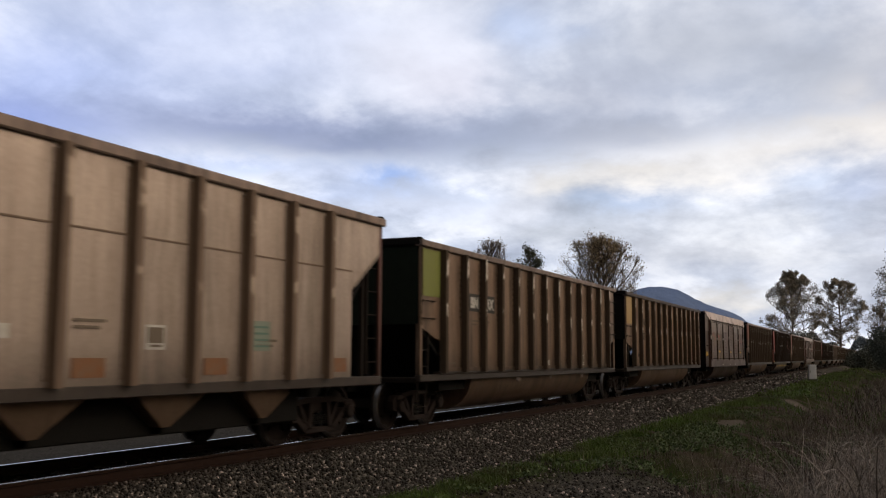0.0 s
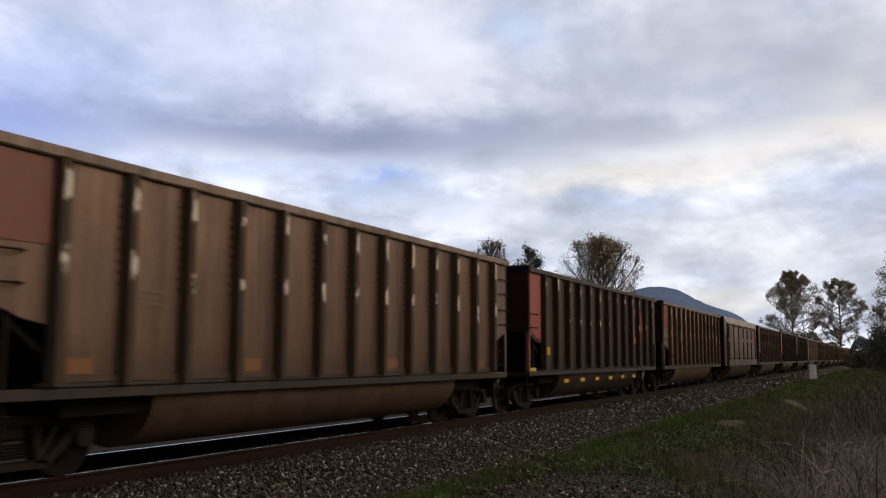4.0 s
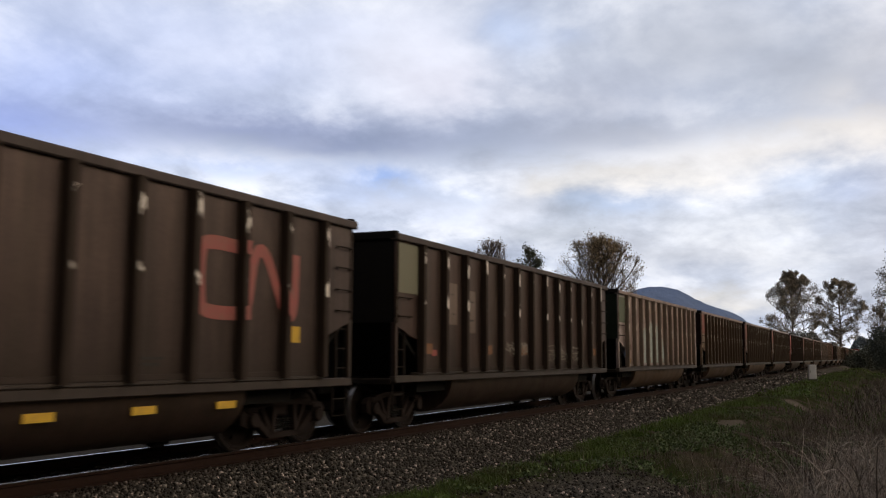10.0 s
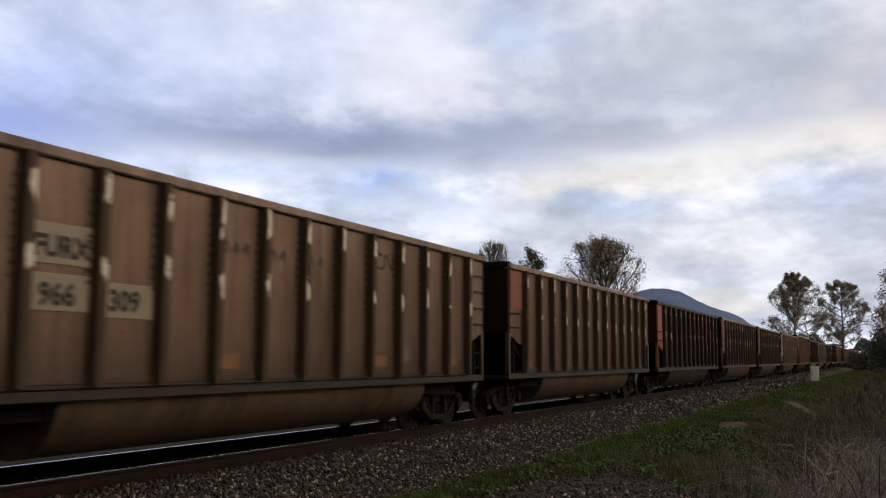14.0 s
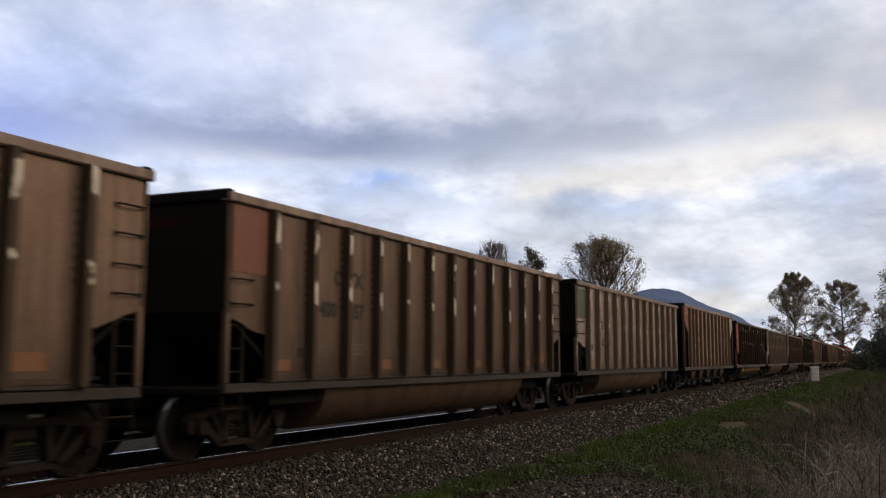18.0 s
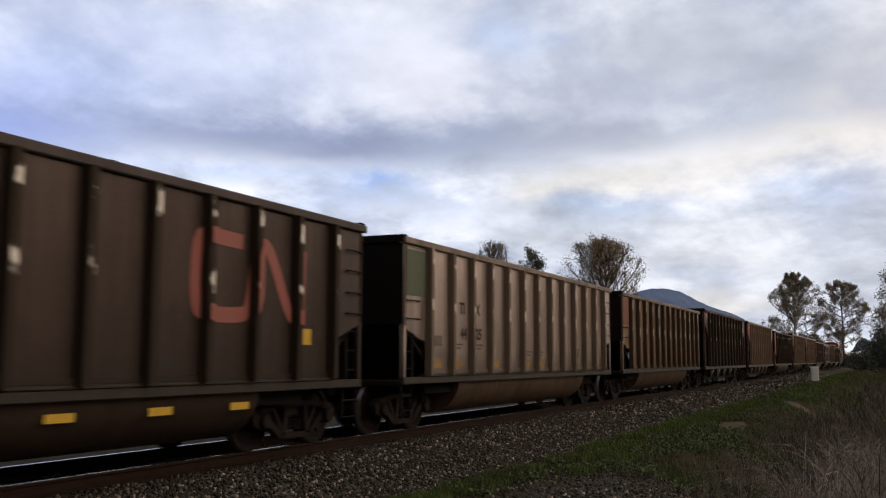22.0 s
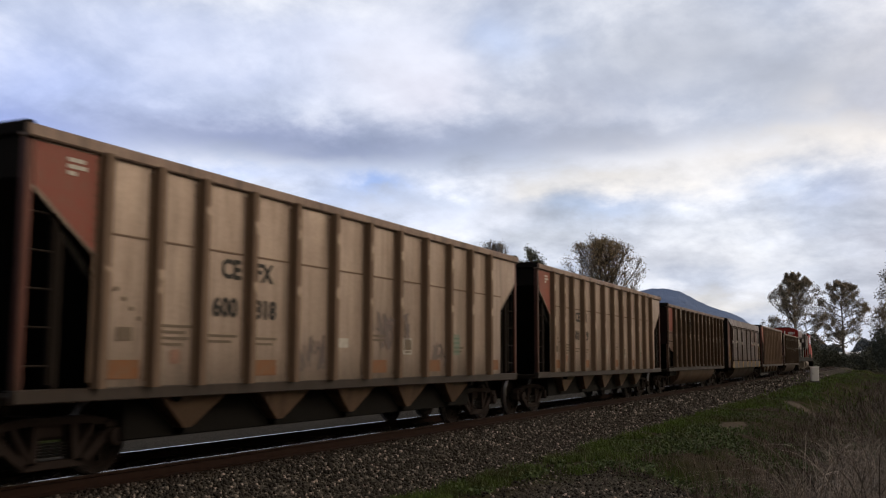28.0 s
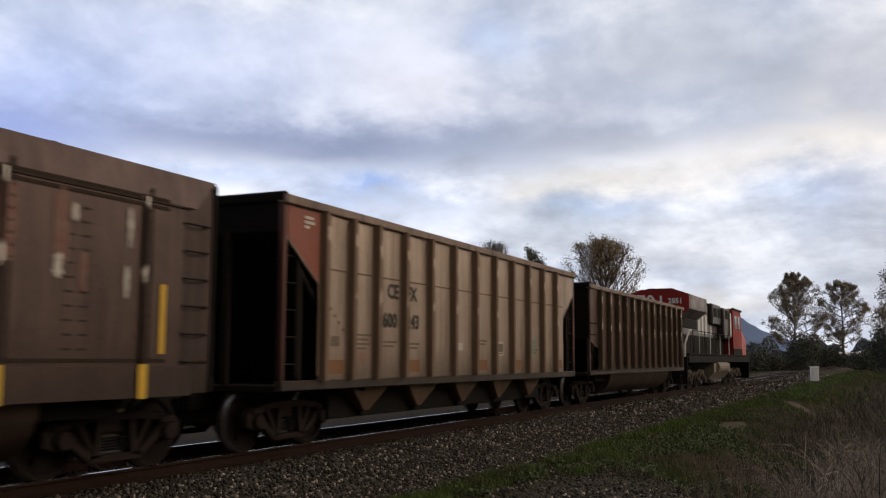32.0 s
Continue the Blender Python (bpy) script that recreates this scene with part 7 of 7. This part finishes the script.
piece("upper_wall", Solid().box(-45, 45, 0.02, 14, 1.5, 2.9).mesh("upper_wall"), M["brick_red"], shop)
piece("fascia", Solid().box(-45.3, 45.3, -0.5, 14, 2.9, 3.8, 0.04).mesh("fascia"), M["fascia"], shop)
piece("roof", Solid().prism([(-1.0, 3.8), (14.5, 3.8), (7.5, 5.6)], -45.5, 45.5, "x").mesh("roof"), M["roof_grey"], shop)
for i in range(14):
    piece("window", Solid().box(0, 2.2, -0.03, 0.04, 0.5, 1.4, 0.01).mesh("window"), M["glass"], shop, pose(-42 + i * 6.2, 0, 0))

# a small house at the end of the hedge
house = tagged(new("house"), "small distant house with pale walls and grey roof", "house")
hx, hy, _ = at(6.1, 330)
house.matrix_world = pose(hx, hy, -0.8, 0, 0, 20)
piece("wall", Solid().box(-4, 4, -3, 3, 0, 3.0).mesh("wall"), M["fascia"], house)
piece("roof", Solid().prism([(-3.5, 2.9), (3.5, 2.9), (0, 4.4)], -4.3, 4.3, "x").mesh("roof"), M["roof_grey"], house)
for i in range(3):
    piece("window", Solid().box(-4.05, -3.98, -2.6 + i * 1.9, -1.5 + i * 1.9, 1.0, 2.1).mesh("window"), M["glass"], house)


# low shed with a pale roof beyond the far trees
shed = tagged(new("shed"), "long low shed with a pale metal roof behind trees", "shed")
sx, sy, _ = at(1.85, 345)
shed.matrix_world = pose(sx, sy, -1.2, 0, 0, 92)
piece("wall", Solid().box(-3.0, 3.0, -3, 3, 0, 4.0).mesh("wall"), M["roof_grey"], shed)
piece("roof", Solid().prism([(-3.4, 3.8), (3.4, 3.8), (3.4, 4.0), (0, 5.2), (-3.4, 4.0)], -3.3, 3.3, "x").mesh("roof"), M["fascia"], shed)


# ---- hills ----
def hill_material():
    k = Nodes("haze_tinted_forest")
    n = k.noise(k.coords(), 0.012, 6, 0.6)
    # forest colour with the blue haze of distance put into it
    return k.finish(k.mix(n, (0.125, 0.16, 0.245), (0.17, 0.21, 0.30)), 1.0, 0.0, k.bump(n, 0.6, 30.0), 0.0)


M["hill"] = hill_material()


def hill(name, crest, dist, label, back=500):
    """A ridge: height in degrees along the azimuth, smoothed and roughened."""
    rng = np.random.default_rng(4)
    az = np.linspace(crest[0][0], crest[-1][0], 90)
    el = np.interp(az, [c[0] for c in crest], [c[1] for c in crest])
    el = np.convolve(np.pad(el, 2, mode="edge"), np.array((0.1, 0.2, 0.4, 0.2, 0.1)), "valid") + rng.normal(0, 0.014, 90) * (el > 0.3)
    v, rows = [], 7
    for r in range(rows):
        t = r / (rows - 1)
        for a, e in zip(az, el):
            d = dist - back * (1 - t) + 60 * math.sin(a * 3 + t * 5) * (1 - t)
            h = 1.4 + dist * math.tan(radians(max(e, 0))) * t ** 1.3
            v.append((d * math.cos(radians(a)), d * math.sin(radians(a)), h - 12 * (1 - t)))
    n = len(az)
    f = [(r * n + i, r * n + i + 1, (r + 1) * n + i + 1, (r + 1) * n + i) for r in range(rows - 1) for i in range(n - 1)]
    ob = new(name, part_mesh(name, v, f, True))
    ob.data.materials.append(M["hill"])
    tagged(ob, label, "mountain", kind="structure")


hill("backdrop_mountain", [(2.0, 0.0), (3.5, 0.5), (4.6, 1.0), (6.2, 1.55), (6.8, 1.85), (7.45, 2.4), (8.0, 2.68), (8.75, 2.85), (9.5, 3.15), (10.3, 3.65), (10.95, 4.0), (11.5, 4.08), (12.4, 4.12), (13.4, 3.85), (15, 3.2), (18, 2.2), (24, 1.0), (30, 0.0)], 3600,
     "forested mountain ridge in the distance, tinted with blue haze")


# unseen band of leaves on the camera's side, added to block low sky light
def sky_block_leaves():
    rng = np.random.default_rng(71)
    n = 34000
    x = rng.uniform(-110, 190, n)
    top = 10.5 + 2.2 * np.sin(x * 0.19) + 1.3 * np.sin(x * 0.47 + 1)
    y = -29 + rng.normal(0, 2.2, n)
    c = np.stack([x, y, -0.9 + top * rng.uniform(0, 1, n) ** 0.8], -1)
    ob = new("sky_block_leaves", scatter_mesh("sky_block_leaves", leaves_at(rng, c, 1.1), [(0, 1, 2, 3)], M["leaf_green"]))
    tagged(ob, "unseen band of dark leaves added to block low sky light", "wood", kind="stuff")


sky_block_leaves()


def far_wood():
    """Low woods along the end of the fields."""
    rng = np.random.default_rng(72)
    n = 16000
    a = np.radians(rng.uniform(-6, 9, n))
    top = 9.0 + 2.5 * np.sin(a * 130) + 1.6 * np.sin(a * 310 + 1)
    d = 420 + rng.normal(0, 8, n)
    c = np.stack([d * np.cos(a), d * np.sin(a), -1.5 + top * rng.uniform(0, 1, n) ** 0.85], -1)
    # haze of the distance is put into the leaf colour
    M["far_leaf"] = leaf_material("haze_tinted_far_leaves", (0.075, 0.09, 0.105), (0.125, 0.145, 0.165))
    ob = new("far_wood", scatter_mesh("far_wood", leaves_at(rng, c, 1.3), [(0, 1, 2, 3)], M["far_leaf"]))
    tagged(ob, "low haze-tinted woods at the end of the fields", "wood", kind="stuff")


far_wood()


# ---- movement ----
def motions():
    times = [i * 2.0 for i in range(17)]
    for n, car in enumerate(CARS):
        walk(car, [(t, pose(PITCH * n - run(t), YC, 0)) for t in times])
    for i, dx in enumerate((-AXLE, AXLE)):
        first = WHEELS[i][0]
        walk(first, [(j / FPS, pose(dx, 0, WHEEL_R, 0, -math.degrees(run(j / FPS) / WHEEL_R) % 360, 0)) for j in range(int(SECONDS * FPS) + 1)])
        # all wheels of the train roll alike
        for w in WHEELS[i][1:]:
            w.rotation_mode = "QUATERNION"
            w.animation_data_create()
            w.animation_data.action = first.animation_data.action
            w.animation_data.action_slot = first.animation_data.action_slot
    for i, dx in enumerate((-1.98, 0.0, 1.98)):
        for w in LOCO_WHEELS[i]:
            walk(w, [(j / FPS, pose(dx, 0, WHEEL_R, 0, -math.degrees(run(j / FPS) / WHEEL_R) % 360, 0)) for j in range(int(SECONDS * FPS) + 1)])
    # the cloud layer drifts off to the left
    walk(clouds, [(0, pose(0, 0, 0)), (SECONDS, pose(60, 130, 0))])


motions()
